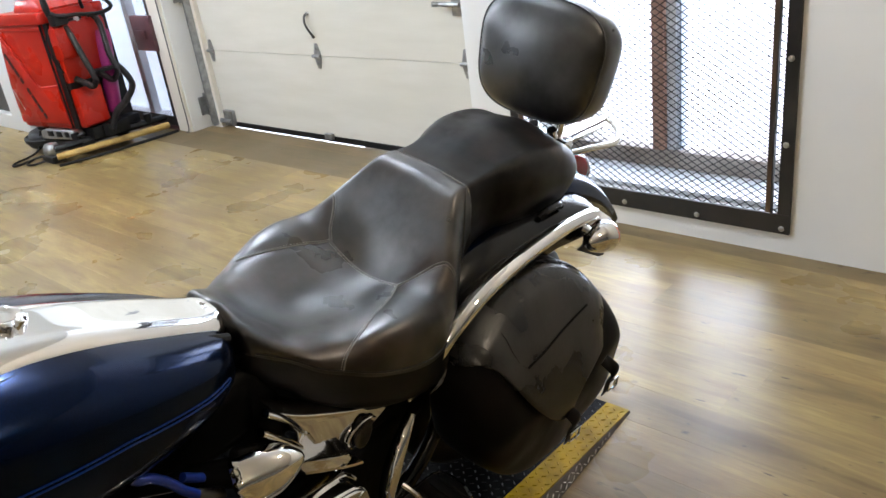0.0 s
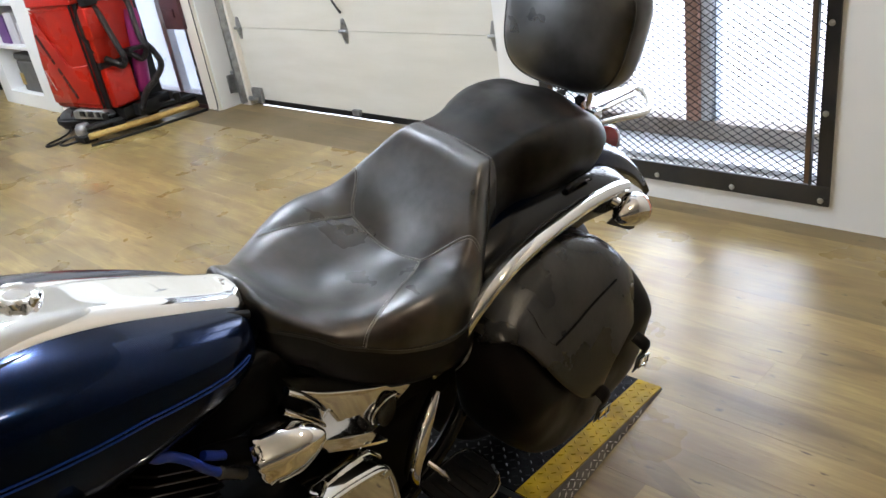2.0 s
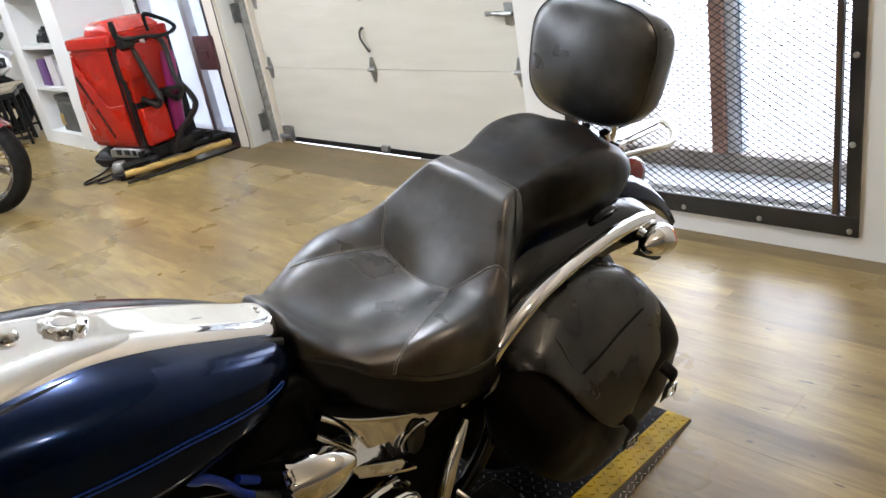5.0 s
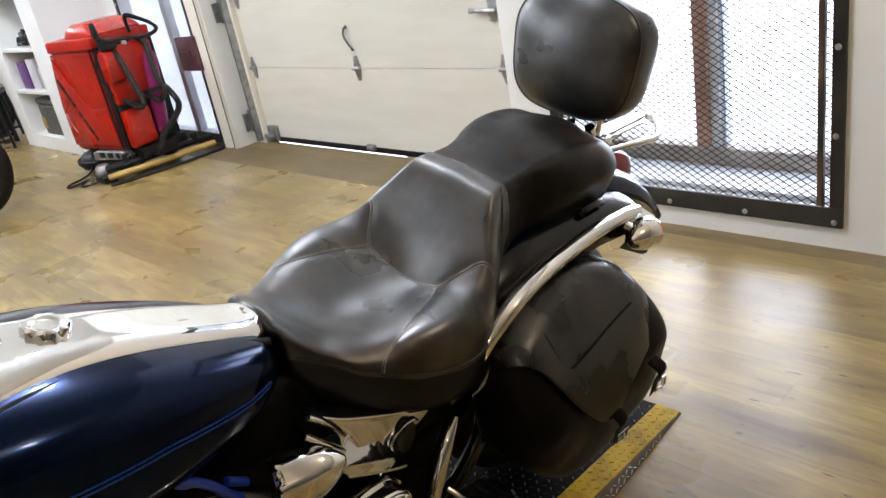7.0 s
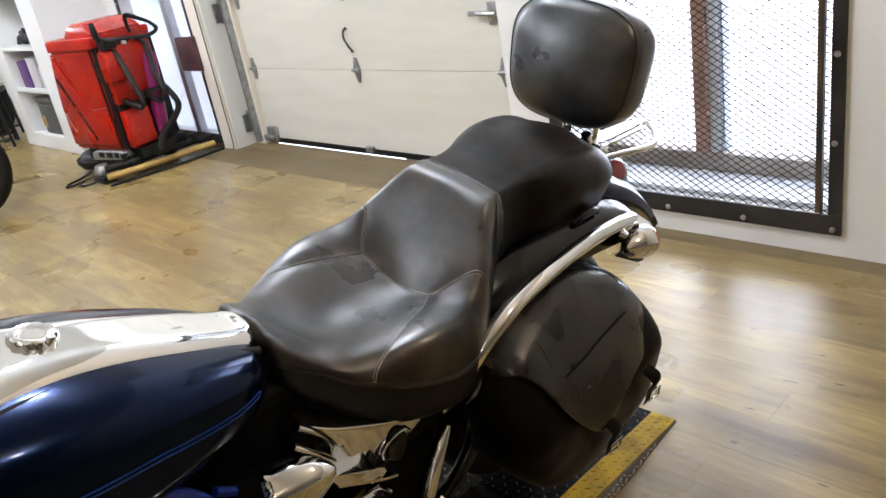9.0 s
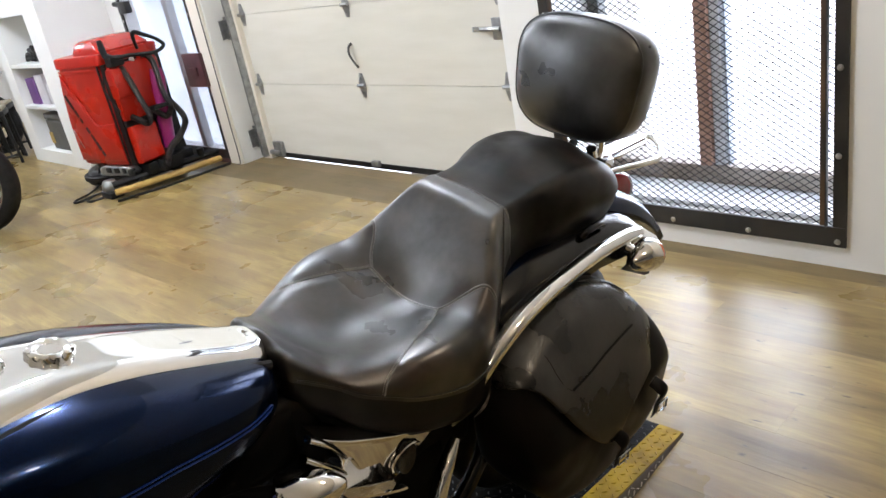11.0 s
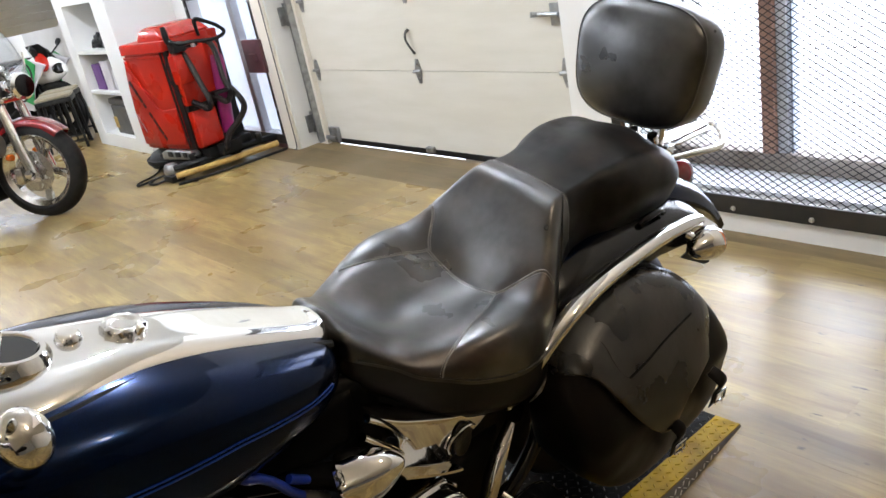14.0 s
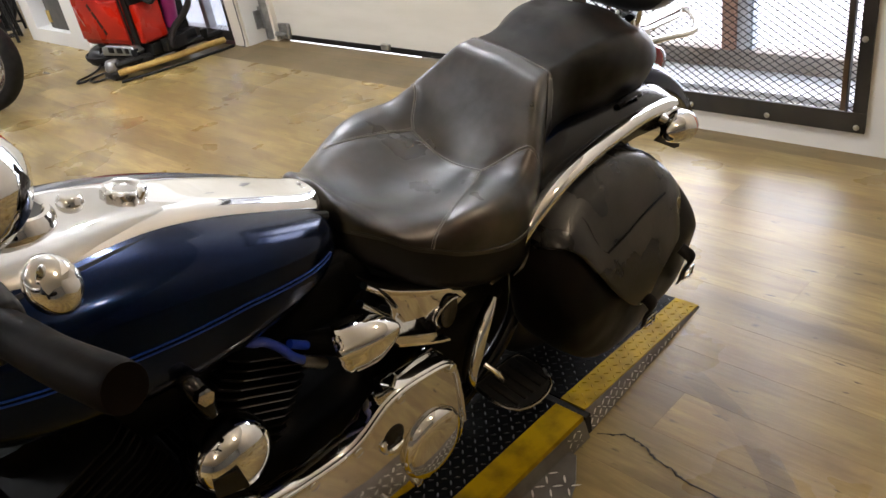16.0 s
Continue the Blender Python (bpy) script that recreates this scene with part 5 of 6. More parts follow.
# chrome intake bell beside the hose
bell_at = axis_to((0.172, 0.024, 0.606), (0.55, 0.79, 0.28))
rings = []
for h, r, flute in ((-0.012, 0.03, 0.0), (-0.012, 0.04, 0.05), (-0.004, 0.044, 0.07), (0.006, 0.042, 0.02), (0.025, 0.041, 0.025), (0.05, 0.034, 0.03), (0.07, 0.023, 0.03), (0.084, 0.012, 0.0), (0.09, 0.004, 0.0)):
    rings.append([bell_at @ Vector((r * (1 + flute * math.cos(7 * a)) * math.cos(a), r * (1 + flute * math.cos(7 * a)) * math.sin(a), h)) for a in np.linspace(0, 2 * math.pi, 42, endpoint=False)])
can = part("intake_bell", loft(rings), M_CHROME, bike, "flared chrome intake bell")
part("bell_fin", tube([bell_at @ Vector(p) for p in ((-0.02, -0.041, 0.0), (-0.01, -0.042, 0.035), (0.004, -0.033, 0.065), (0.008, -0.018, 0.084))], [0.004, 0.007, 0.006, 0.003], 8, flat=0.5), M_CHROME, can)
part("black_hose", tube([(0.1, -0.06, 0.6), (0.13, -0.02, 0.612), (0.16, 0.01, 0.615), (0.17, 0.022, 0.612)], [0.017, 0.019, 0.024, 0.026], 14), M_ENGINE, bike, "thick black rubber hose")
hose = part("hose", tube([(0.12, -0.16, 0.735), (0.15, -0.128, 0.706), (0.15, -0.105, 0.69), (0.15, -0.082, 0.662), (0.15, -0.064, 0.631), (0.15, -0.043, 0.605)], 0.0075, 10), M_BLUEHOSE, bike, "bright blue rubber hose")
part("hose_clamp", tube([(0.15, -0.047 + 0.004 * k, 0.608 - 0.0036 * k) for k in range(11)], [0.0105 if k % 2 else 0.0085 for k in range(11)], 12, n=1), M_GREYBOX, hose, "dark ribbed hose end")
part("hose", tube([(0.14, -0.058, 0.645), (0.14, -0.04, 0.63), (0.14, -0.022, 0.617)], 0.0075, 10), M_BLUEHOSE, bike, "bright blue rubber hose")
# horn cover and its bolt
horn_at = axis_to((0.2, -0.208, 0.572), (1, 0.12, 0.25))
horn = part("horn_cover", lathe([(0, 0.03), (0.025, 0.028), (0.046, 0.017), (0.056, 0.0), (0.06, -0.03), (0.052, -0.06)], 32, horn_at @ Matrix.Diagonal((1.08, 0.95, 1, 1))), M_CHROME, bike, "rounded chrome horn cover", angle=60)
part("horn_mouth", outline([(-0.026, -0.02), (0.022, -0.02), (0.018, 0.018), (-0.02, 0.014)], 0.006, horn_at @ pose(-0.034, -0.006, 0.021, 0, -32, 0), 0.002), M_BLACKGLOSS, horn, "black horn mouth")
# chrome bracket; gloss black stands for the dark it reflects
part("horn_bracket", tube([(0.12, -0.24, 0.72), (0.17, -0.238, 0.735), (0.195, -0.235, 0.72), (0.2, -0.228, 0.68)], [0.01, 0.015, 0.016, 0.01], 10), M_BLACKGLOSS, horn, "chrome horn bracket, dark reflection as gloss black")
part("bolt", lathe([(0, 0.014), (0.012, 0.012), (0.014, 0.0)], 6, axis_to((0.205, -0.235, 0.725), (1, 0, 0.4))), M_CHROME, horn)
# primary cover
primary = part("primary_cover", outline([(-0.30, 0.50), (-0.12, 0.47), (-0.03, 0.468), (0.055, 0.512), (0.16, 0.503), (0.202, 0.478), (0.222, 0.40), (0.235, 0.31), (0.215, 0.245), (0.11, 0.22), (0.0, 0.25), (-0.14, 0.3), (-0.3, 0.34)], 0.035, SIDE(0.205), 0.007, n=3), M_CHROME, bike, "polished chrome primary cover")
part("raised_rim", tube([(0.241, u, w_ - 0.007) for u, w_ in ((-0.3, 0.5), (-0.12, 0.47), (-0.03, 0.468), (0.055, 0.512), (0.16, 0.503), (0.198, 0.476), (0.216, 0.4), (0.228, 0.31))], 0.0055, 10), M_CHROME, primary, "raised polished rim")
part("derby_cover", lathe([(0, 0.022), (0.05, 0.02), (0.074, 0.014), (0.082, 0.004), (0.083, -0.01)], 32, axis_to((0.243, 0.14, 0.318), (1, 0, 0)) @ Matrix.Diagonal((0.85, 1.0, 1, 1))), M_CHROME, primary, "oval chrome inspection cover")
part("inspection_recess", lathe([(0, 0.003), (0.022, 0.003), (0.027, 0.0)], 20, axis_to((0.239, 0.05, 0.41), (1, 0, 0)) @ Matrix.Diagonal((1.0, 1.25, 1, 1))), M_BLACKGLOSS, primary, "dark recess")
part("recess_rim", tube([(0.243, 0.05 + 0.026 * math.cos(a), 0.41 + 0.026 * math.sin(a)) for a in np.linspace(2.6, 5.6, 12)], [0.001] + [0.006] * 10 + [0.001], 8, n=1), M_CHROME, primary)
part("upper_case", outline([(0.082, 0.472), (0.113, 0.421), (0.229, 0.404), (0.244, 0.425), (0.214, 0.459)], 0.05, SIDE(0.13), 0.01), M_CHROME, primary, "chrome upper case plate")
for u, w_ in ((-0.12, 0.455), (-0.03, 0.452), (0.067, 0.5), (0.19, 0.478), (0.2, 0.27), (0.1, 0.24), (0.02, 0.26)):
    part("bolt", lathe([(0, 0.012), (0.009, 0.01), (0.011, 0.0)], 10, axis_to((0.238, u, w_), (1, 0, 0))), M_CHROME, primary)
# curved frame casting ahead of the bag
part("swingarm_cover", tube([(0.16, 0.398, 0.46), (0.17, 0.362, 0.425), (0.176, 0.33, 0.37), (0.176, 0.316, 0.31), (0.172, 0.326, 0.265)], [0.01, 0.016, 0.019, 0.018, 0.011], 10, flat=0.6), M_CHROME, bike, "curved chrome frame cover")
part("bracket", box(0.12, 0.17, 0.38, 0.46, 0.50, 0.545, 0.008), M_CHROME_SATIN, bike, "worn steel bracket")
part("seat_badge", tube([(0.196, 0.43, 0.585), (0.197, 0.455, 0.605), (0.194, 0.475, 0.635), (0.19, 0.485, 0.655)], [0.002, 0.006, 0.006, 0.002], 6, flat=0.5), M_CHROME_SATIN, bike, "small bright rim under the seat")
# footboard
FB = [(0.33, 0.18), (0.325, 0.24), (0.345, 0.285), (0.39, 0.3), (0.44, 0.29), (0.465, 0.25), (0.465, 0.2), (0.44, 0.18)]
board = part("footboard", outline([(b, a) for a, b in FB], 0.012, Matrix.Translation((0, 0, 0.26)), 0.004), M_BLACKPLASTIC, bike, "black rubber passenger footboard with bright rim")
part("footboard_rim", tube([(b, a, 0.269) for a, b in FB + FB[:1]], 0.0035, 6, n=2), M_CHROME_SATIN, board, "bright metal rim")
for k in range(5):
    part("rubber_rib", box(0.195, 0.28, 0.345 + k * 0.024, 0.353 + k * 0.024, 0.272, 0.278, 0.002), M_RUBBER, board)
part("linkage", tube([(0.19, 0.345, 0.33), (0.215, 0.355, 0.315), (0.225, 0.365, 0.29)], 0.006, 8), M_CHROME_SATIN, bike, "small bright linkage rod")
part("kickstand", tube([(0.14, 0.0, 0.16), (0.3, 0.02, 0.06), (0.43, 0.03, -0.086)], 0.014, 8), M_CHROME_SATIN, bike, "chrome side stand")
part("exhaust_pipe", tube([(-0.17, -0.2, 0.5), (-0.22, -0.3, 0.3), (-0.22, -0.1, 0.2), (-0.22, 0.3, 0.2), (-0.22, 0.9, 0.22)], [0.025, 0.025, 0.03, 0.045, 0.045], 14), M_CHROME, bike, "long chrome exhaust")


# saddlebag: outline in side view, swelling outwards
def saddlebag(sg):
    base = [(0.455, 0.565), (0.48, 0.607), (0.55, 0.638), (0.63, 0.656), (0.70, 0.662), (0.765, 0.652), (0.825, 0.622), (0.89, 0.558), (0.937, 0.475), (0.945, 0.385), (0.905, 0.31), (0.83, 0.265), (0.75, 0.24), (0.64, 0.235), (0.55, 0.26), (0.48, 0.33), (0.45, 0.43), (0.445, 0.52)]
    cu, cw = 0.68, 0.465
    closed = [Vector((a, b, 0)) for a, b in base]
    loop = smooth_path([closed[-1]] + closed + [closed[0], closed[1]], 4)[4:-4]
    loop = loop[:-1] if (loop[0] - loop[-1]).length < 1e-4 else loop
    bound = sorted((math.atan2(p.y - cw, p.x - cu), math.hypot(p.x - cu, p.y - cw)) for p in loop)
    angs, rads = [b[0] for b in bound], [b[1] for b in bound]

    def crumple(u, w_):
        return 0.0078 * noise.noise(Vector((u * 9, w_ * 9, 2.0))) + 0.003 * noise.noise(Vector((u * 24, w_ * 24, 5.0)))

    def lean(v, w_):
        """The upper part slopes inwards to the strut."""
        return 0.15 + (v - 0.15) * (1.0 - 2.6 * max(0.0, w_ - 0.44))

    def swell(u, w_):
        """The bag's outer face over a place of the side view."""
        g = math.hypot(u - cu, w_ - cw) / float(np.interp(math.atan2(w_ - cw, u - cu), angs, rads, period=2 * math.pi))
        v = float(np.interp(g, [0, 0.3, 0.6, 0.8, 0.9, 0.955, 0.985, 1.0, 1.03], [0.335, 0.334, 0.332, 0.328, 0.32, 0.305, 0.28, 0.235, 0.19]))
        return lean(v, w_) + crumple(u, w_) * min(1.0, max(0.0, (1.0 - g) * 8))

    rings = []
    for v, g in ((0.15, 0.93), (0.155, 0.97), (0.18, 1.0), (0.235, 1.0), (0.28, 0.985), (0.305, 0.955), (0.32, 0.9), (0.328, 0.8), (0.33, 0.7), (0.332, 0.6), (0.333, 0.45), (0.334, 0.3), (0.335, 0.06)):
        ring = []
        for p in loop:
            u, w_ = cu + (p.x - cu) * g, cw + (p.y - cw) * g
            ring.append((sg * (swell(u, w_) if v > 0.27 else lean(v, w_)), u, w_))
        rings.append(ring)
    bag = subsurf(part("saddlebag", loft(rings), M_LEATHER2, bike, "worn black leather saddlebag with a buckled flap", angle=80))
    # flap: thick leather sheet over the top and outer face
    edge = [(0.455, 0.572), (0.472, 0.585), (0.488, 0.583), (0.508, 0.562), (0.53, 0.52), (0.55, 0.485), (0.572, 0.455), (0.605, 0.415), (0.644, 0.385), (0.678, 0.388), (0.71, 0.44), (0.80, 0.462), (0.943, 0.44)]
    upper = [(0.456, 0.585), (0.475, 0.611), (0.505, 0.63), (0.54, 0.644), (0.575, 0.653), (0.61, 0.659), (0.65, 0.663), (0.69, 0.666), (0.73, 0.664), (0.775, 0.652), (0.83, 0.622), (0.893, 0.562), (0.943, 0.472)]
    rings = []
    for f in (0.0, 0.04, 0.12, 0.25, 0.4, 0.55, 0.7, 0.85, 0.95, 1.0):
        row = []
        for (a, b), (c, d) in zip(upper, edge):
            u, w_ = a + (c - a) * f, b + (d - b) * f
            v = swell(u, w_) + 0.013
            row.append((sg * v, u, w_))
        rings.append(row)
    flap = part("flap", loft(rings, closed=False, caps=False), M_FLAP, bag, "black leather flap with a lit tone in its colour", angle=80)
    so = flap.modifiers.new("thick", "SOLIDIFY")
    so.thickness, so.offset = 0.012, 0.0
    subsurf(flap)

    def on_face(u, w_, up=0.018):
        return (sg * (swell(u, w_) + up), u, w_)

    part("seam", tube([on_face(u, w_, 0.0198) for u, w_ in ((0.572, 0.545), (0.63, 0.553), (0.70, 0.562), (0.79, 0.572))], 0.0026, 6), M_LEATHER2, bag)
    part("seam", tube([on_face(u, w_, 0.0198) for u, w_ in ((0.545, 0.637), (0.543, 0.615), (0.548, 0.585), (0.558, 0.558), (0.572, 0.545))], 0.0008, 6), M_LEATHER2, bag)
    for bu, bw in ((0.668, 0.378), (0.805, 0.425)):
        p = Vector(on_face(bu, bw, 0.012))
        part("strap", tube([Vector(on_face(bu - 0.003, bw + 0.024, 0.014)), p + Vector((sg * 0.022, 0.004, 0.006)), p + Vector((sg * 0.012, 0.008, -0.03)), p + Vector((sg * 0.006, 0.014, -0.062)), p + Vector((-sg * 0.002, 0.02, -0.085))], [0.013, 0.016, 0.016, 0.014, 0.009], 8, flat=0.28, up=(sg, 0, 0)), M_LEATHER2, bag, "black leather strap")
        q = p + Vector((sg * 0.02, 0.008, -0.036))
        part("buckle", tube([q + Vector((0, -0.016, -0.012)), q + Vector((0.002 * sg, 0.016, -0.012)), q + Vector((0.002 * sg, 0.016, 0.012)), q + Vector((0, -0.016, 0.012)), q + Vector((0, -0.016, -0.012))], 0.0024, 6, n=1), M_CHROME, bag, "bright roller buckle")
        part("buckle_pin", tube([q + Vector((sg * 0.003, 0, 0.012)), q + Vector((sg * 0.006, 0.002, -0.014))], 0.0016, 5, n=1), M_CHROME, bag)
    return bag


saddlebag(1)

# fork, headlight and handlebar
for sg in (1, -1):
    part("fork_leg", tube([(sg * 0.1, -0.82, 0.32), (sg * 0.1, -0.66, 0.7), (sg * 0.1, -0.58, 0.9)], [0.03, 0.028, 0.024], 14), M_CHROME, bike, "chrome fork leg")
part("headlight", lathe([(0, 0.1), (0.05, 0.095), (0.085, 0.06), (0.095, 0.0), (0.09, -0.01), (0, -0.02)], 24, axis_to((0, -0.72, 0.86), (0, 1, 0))), M_CHROME, bike, "round chrome headlight shell")
part("front_fender", arc_fender((0, -0.82, 0.32), 0.355, 20, 165, 0.075, 20, 0.05), M_BLUE, bike, "deep blue front fender")
bar = part("handlebar", tube([(-0.30, -0.40, 1.03), (-0.24, -0.46, 1.02), (-0.14, -0.56, 1.0), (-0.05, -0.57, 0.96), (0.05, -0.57, 0.96), (0.14, -0.56, 1.0), (0.24, -0.46, 1.02), (0.31, -0.425, 1.04)], 0.0135, 12), M_CHROME, bike, "chrome swept handlebar")
part("grip", tube([(0.31, -0.424, 1.041), (0.33, -0.42, 1.046), (0.40, -0.412, 1.062), (0.47, -0.4, 1.08), (0.485, -0.397, 1.084)], [0.021, 0.0195, 0.0195, 0.0205, 0.019], 20), M_GRIP, bar, "dark brown-black rubber grip")
part("grip", tube([(-0.31, -0.424, 1.041), (-0.40, -0.412, 1.062), (-0.485, -0.397, 1.084)], 0.02, 16), M_GRIP, bar)
part("switch_housing", box(0.255, 0.312, -0.46, -0.4, 1.005, 1.06, 0.012, 3), M_BLACKPLASTIC, bar, "black switch housing")
part("lever", tube([(0.24, -0.5, 1.03), (0.32, -0.52, 1.05), (0.45, -0.5, 1.075)], [0.01, 0.009, 0.008], 8), M_CHROME, bar, "chrome clutch lever")
part("lever_cap", lathe([(0, 0.016), (0.02, 0.014), (0.029, 0.006), (0.032, -0.004), (0.03, -0.02), (0, -0.025)], 28, axis_to((0.237, -0.355, 1.008), (0.75, 0.1, 0.6)) @ Matrix.Diagonal((0.8, 1.0, 1, 1))), M_CHROME, bar, "round chrome reservoir cap")
mir = part("mirror", lathe([(0, 0.038), (0.03, 0.034), (0.055, 0.018), (0.068, -0.004), (0.07, -0.02), (0.066, -0.024), (0, -0.02)], 28, axis_to((0.262, -0.39, 1.135), (0.8, 0.58, -0.12)) @ Matrix.Diagonal((0.9, 0.78, 0.9, 1))), M_CHROME, bike, "rounded chrome mirror shell")
part("mirror_stem", tube([(0.27, -0.44, 1.03), (0.26, -0.445, 1.08), (0.25, -0.43, 1.125)], 0.007, 8), M_CHROME, mir)
# ------------------------------------------------- red floor scrubber
SCRUB_AT = pose(-5.78, 1.98, 0, 0, 0, 10)
scrub = thing("floor_scrubber", "red walk-behind floor scrubber with black base and yellow squeegee", "floor scrubber", m=SCRUB_AT)


def block(rows, n=16, count=32):
    """Rounded block from rows of (height, back, front, near, far)."""
    rings = []
    for z, xa, xb, ya, yb in rows:
        rings.append([((xa + xb) / 2 + sup(math.cos(2 * math.pi * k / count), n) * (xb - xa) / 2, (ya + yb) / 2 + sup(math.sin(2 * math.pi * k / count), n) * (yb - ya) / 2, z) for k in range(count)])
    return loft(rings)


# local frame: x to the machine's rear (squeegee side), y towards the wall
part("tank_body", block([(0.185, -0.33, 0.228, -0.25, 0.18), (0.2, -0.355, 0.240, -0.266, 0.2), (0.3, -0.365, 0.240, -0.27, 0.2), (0.5, -0.35, 0.234, -0.27, 0.2), (0.7, -0.315, 0.228, -0.27, 0.2), (0.895, -0.275, 0.222, -0.268, 0.2)]), M_RED, scrub, "glossy red plastic tank body", angle=35)
side_at = Matrix(((1, 0, 0, 0), (0, 0, -1, -0.266), (0, 1, 0, 0), (0, 0, 0, 1)))
part("raised_side", outline([(-0.262, 0.855), (-0.02, 0.5), (0.03, 0.485), (0.215, 0.5), (0.22, 0.225), (-0.335, 0.225), (-0.335, 0.5), (-0.3, 0.72)], 0.016, side_at, 0.009), M_RED, scrub, "raised red side facet", angle=30)
part("crease", tube([(-0.262, -0.279, 0.858), (-0.14, -0.28, 0.68), (-0.02, -0.28, 0.502), (0.03, -0.28, 0.487)], 0.0045, 8), M_RED, scrub)
part("side_rim", outline([(-0.275, 0.88), (0.215, 0.875), (0.215, 0.855), (-0.262, 0.862)], 0.008, side_at, 0.003), M_RED, scrub)
# side lettering that cannot be read
for k, (f, long) in enumerate(((0.0, 0.05), (0.12, 0.07), (0.26, 0.06), (0.38, 0.04), (0.55, 0.05), (0.68, 0.06), (0.82, 0.07), (0.95, 0.04))):
    q = Vector((-0.262 + 0.25 * f, -0.2835, 0.69 - 0.43 * f))
    bm = box(-long / 2, long / 2, -0.001, 0.001, -0.013, 0.013)
    bm.transform(Matrix.Translation(q) @ pose(0, 0, 0, 0, 60, 0))
    part("lettering_bar", bm, M_BLACKPLASTIC, scrub, "black lettering bar", smooth=False)
part("wordmark_line", tube([(-0.315, -0.284, 0.46), (-0.27, -0.284, 0.36), (-0.25, -0.284, 0.32)], 0.002, 6), M_CARD, scrub, "thin pale line")
lid = part("tank_lid", block([(0.895, -0.285, 0.262, -0.277, 0.21), (0.9, -0.293, 0.27, -0.284, 0.215), (0.955, -0.293, 0.275, -0.284, 0.215), (0.968, -0.288, 0.27, -0.278, 0.21), (0.972, -0.27, 0.255, -0.262, 0.195)]), M_RED, scrub, "red lid rim", angle=35)
part("dome_cover", block([(0.97, -0.1, 0.26, -0.24, 0.17), (0.985, -0.1, 0.26, -0.24, 0.17), (1.04, -0.09, 0.17, -0.21, 0.15), (1.058, -0.06, 0.12, -0.18, 0.13), (1.062, -0.04, 0.1, -0.16, 0.11)], 9, 28), M_RED, lid, "raised red cover")
part("lid_slot", box(-0.03, 0.05, -0.2, -0.185, 1.02, 1.05, 0.005), M_BLACKPLASTIC, lid, "dark finger slot", smooth=False)
part("rear_groove", box(0.232, 0.285, -0.255, 0.19, 0.19, 0.9), M_BLACKPLASTIC, scrub, "black gap between the tank halves", smooth=False)
part("corner_strip", tube([(0.232, -0.276, 0.895), (0.242, -0.28, 0.6), (0.248, -0.276, 0.2)], 0.009, 8, flat=0.6), M_BLACKPLASTIC, scrub, "black corner strip")
part("rear_block", block([(0.665, 0.28, 0.36, -0.262, -0.135), (0.68, 0.28, 0.372, -0.266, -0.13), (0.83, 0.28, 0.37, -0.266, -0.13), (0.862, 0.28, 0.35, -0.26, -0.136)], 10, 24), M_RED, scrub, "red rear handle block")
part("rear_tank", block([(0.5, 0.27, 0.315, -0.24, 0.12), (0.52, 0.27, 0.33, -0.25, 0.13), (0.86, 0.27, 0.33, -0.25, 0.14), (0.885, 0.27, 0.32, -0.24, 0.13)], 12, 28), M_RED, scrub, "red rear tank block")
part("rear_recess", box(0.268, 0.318, -0.245, 0.13, 0.46, 0.505, 0.006), M_BLACKPLASTIC, scrub, "black recess behind the hoses", smooth=False)
part("rear_panel", block([(0.195, 0.27, 0.335, -0.235, -0.045), (0.21, 0.27, 0.35, -0.24, -0.04), (0.44, 0.27, 0.35, -0.24, -0.04), (0.462, 0.27, 0.335, -0.232, -0.045)], 10, 24), M_RED, scrub, "red lower rear panel")
for k, y in enumerate((-0.05, 0.01, 0.06)):
    part("knob", lathe([(0, 0.03), (0.014, 0.028), (0.018, 0.015), (0.018, 0)], 12, Matrix.Translation((0.31, y, 0.878 + 0.004 * k))), (M_CARD, M_RED, M_BLACKPLASTIC)[k], scrub, "small tank fitting")
part("side_canister", lathe([(0, 0.0), (0.042, 0.0), (0.048, 0.02), (0.055, 0.25), (0.06, 0.5), (0.05, 0.56), (0, 0.56)], 20, Matrix.Translation((0.315, 0.03, 0.235)) @ pose(0, 0, 0, -7, 0, 0)), M_MAGENTA, scrub, "magenta plastic canister")
part("base_plate", box(-0.33, 0.34, -0.2, 0.2, 0.1, 0.184, 0.02), M_BLACKPLASTIC, scrub, "black plastic chassis")
plate = part("pedal_plate", outline([(-0.16, 0.105), (-0.15, 0.165), (-0.1, 0.182), (0.22, 0.182), (0.27, 0.15), (0.24, 0.12)], 0.07, Matrix(((1, 0, 0, 0), (0, 0, -1, -0.215), (0, 1, 0, 0), (0, 0, 0, 1))), 0.01), M_GALV, scrub, "grey pedal plate")
for x0, x1 in ((-0.06, 0.0), (0.04, 0.1), (0.14, 0.18)):
    part("pedal", box(x0, x1, -0.292, -0.284, 0.135, 0.172, 0.004), M_BLACKPLASTIC, plate, "black pedal")
deck_ = part("brush_deck", lathe([(0, 0.125), (0.17, 0.125), (0.22, 0.11), (0.245, 0.075), (0.25, 0.03), (0.24, 0.012), (0, 0.012)], 36, Matrix.Translation((-0.26, -0.06, 0.02))), M_BLACKPLASTIC, scrub, "round black brush deck")
part("bumper", lathe([(0.25, 0.04), (0.264, 0.045), (0.266, 0.075), (0.25, 0.082)], 36, Matrix.Translation((-0.26, -0.06, 0.02))), M_RUBBER, deck_, "black rubber bumper ring")
part("chassis_side", box(-0.2, 0.3, -0.27, -0.18, 0.05, 0.1, 0.015), M_BLACKPLASTIC, scrub)
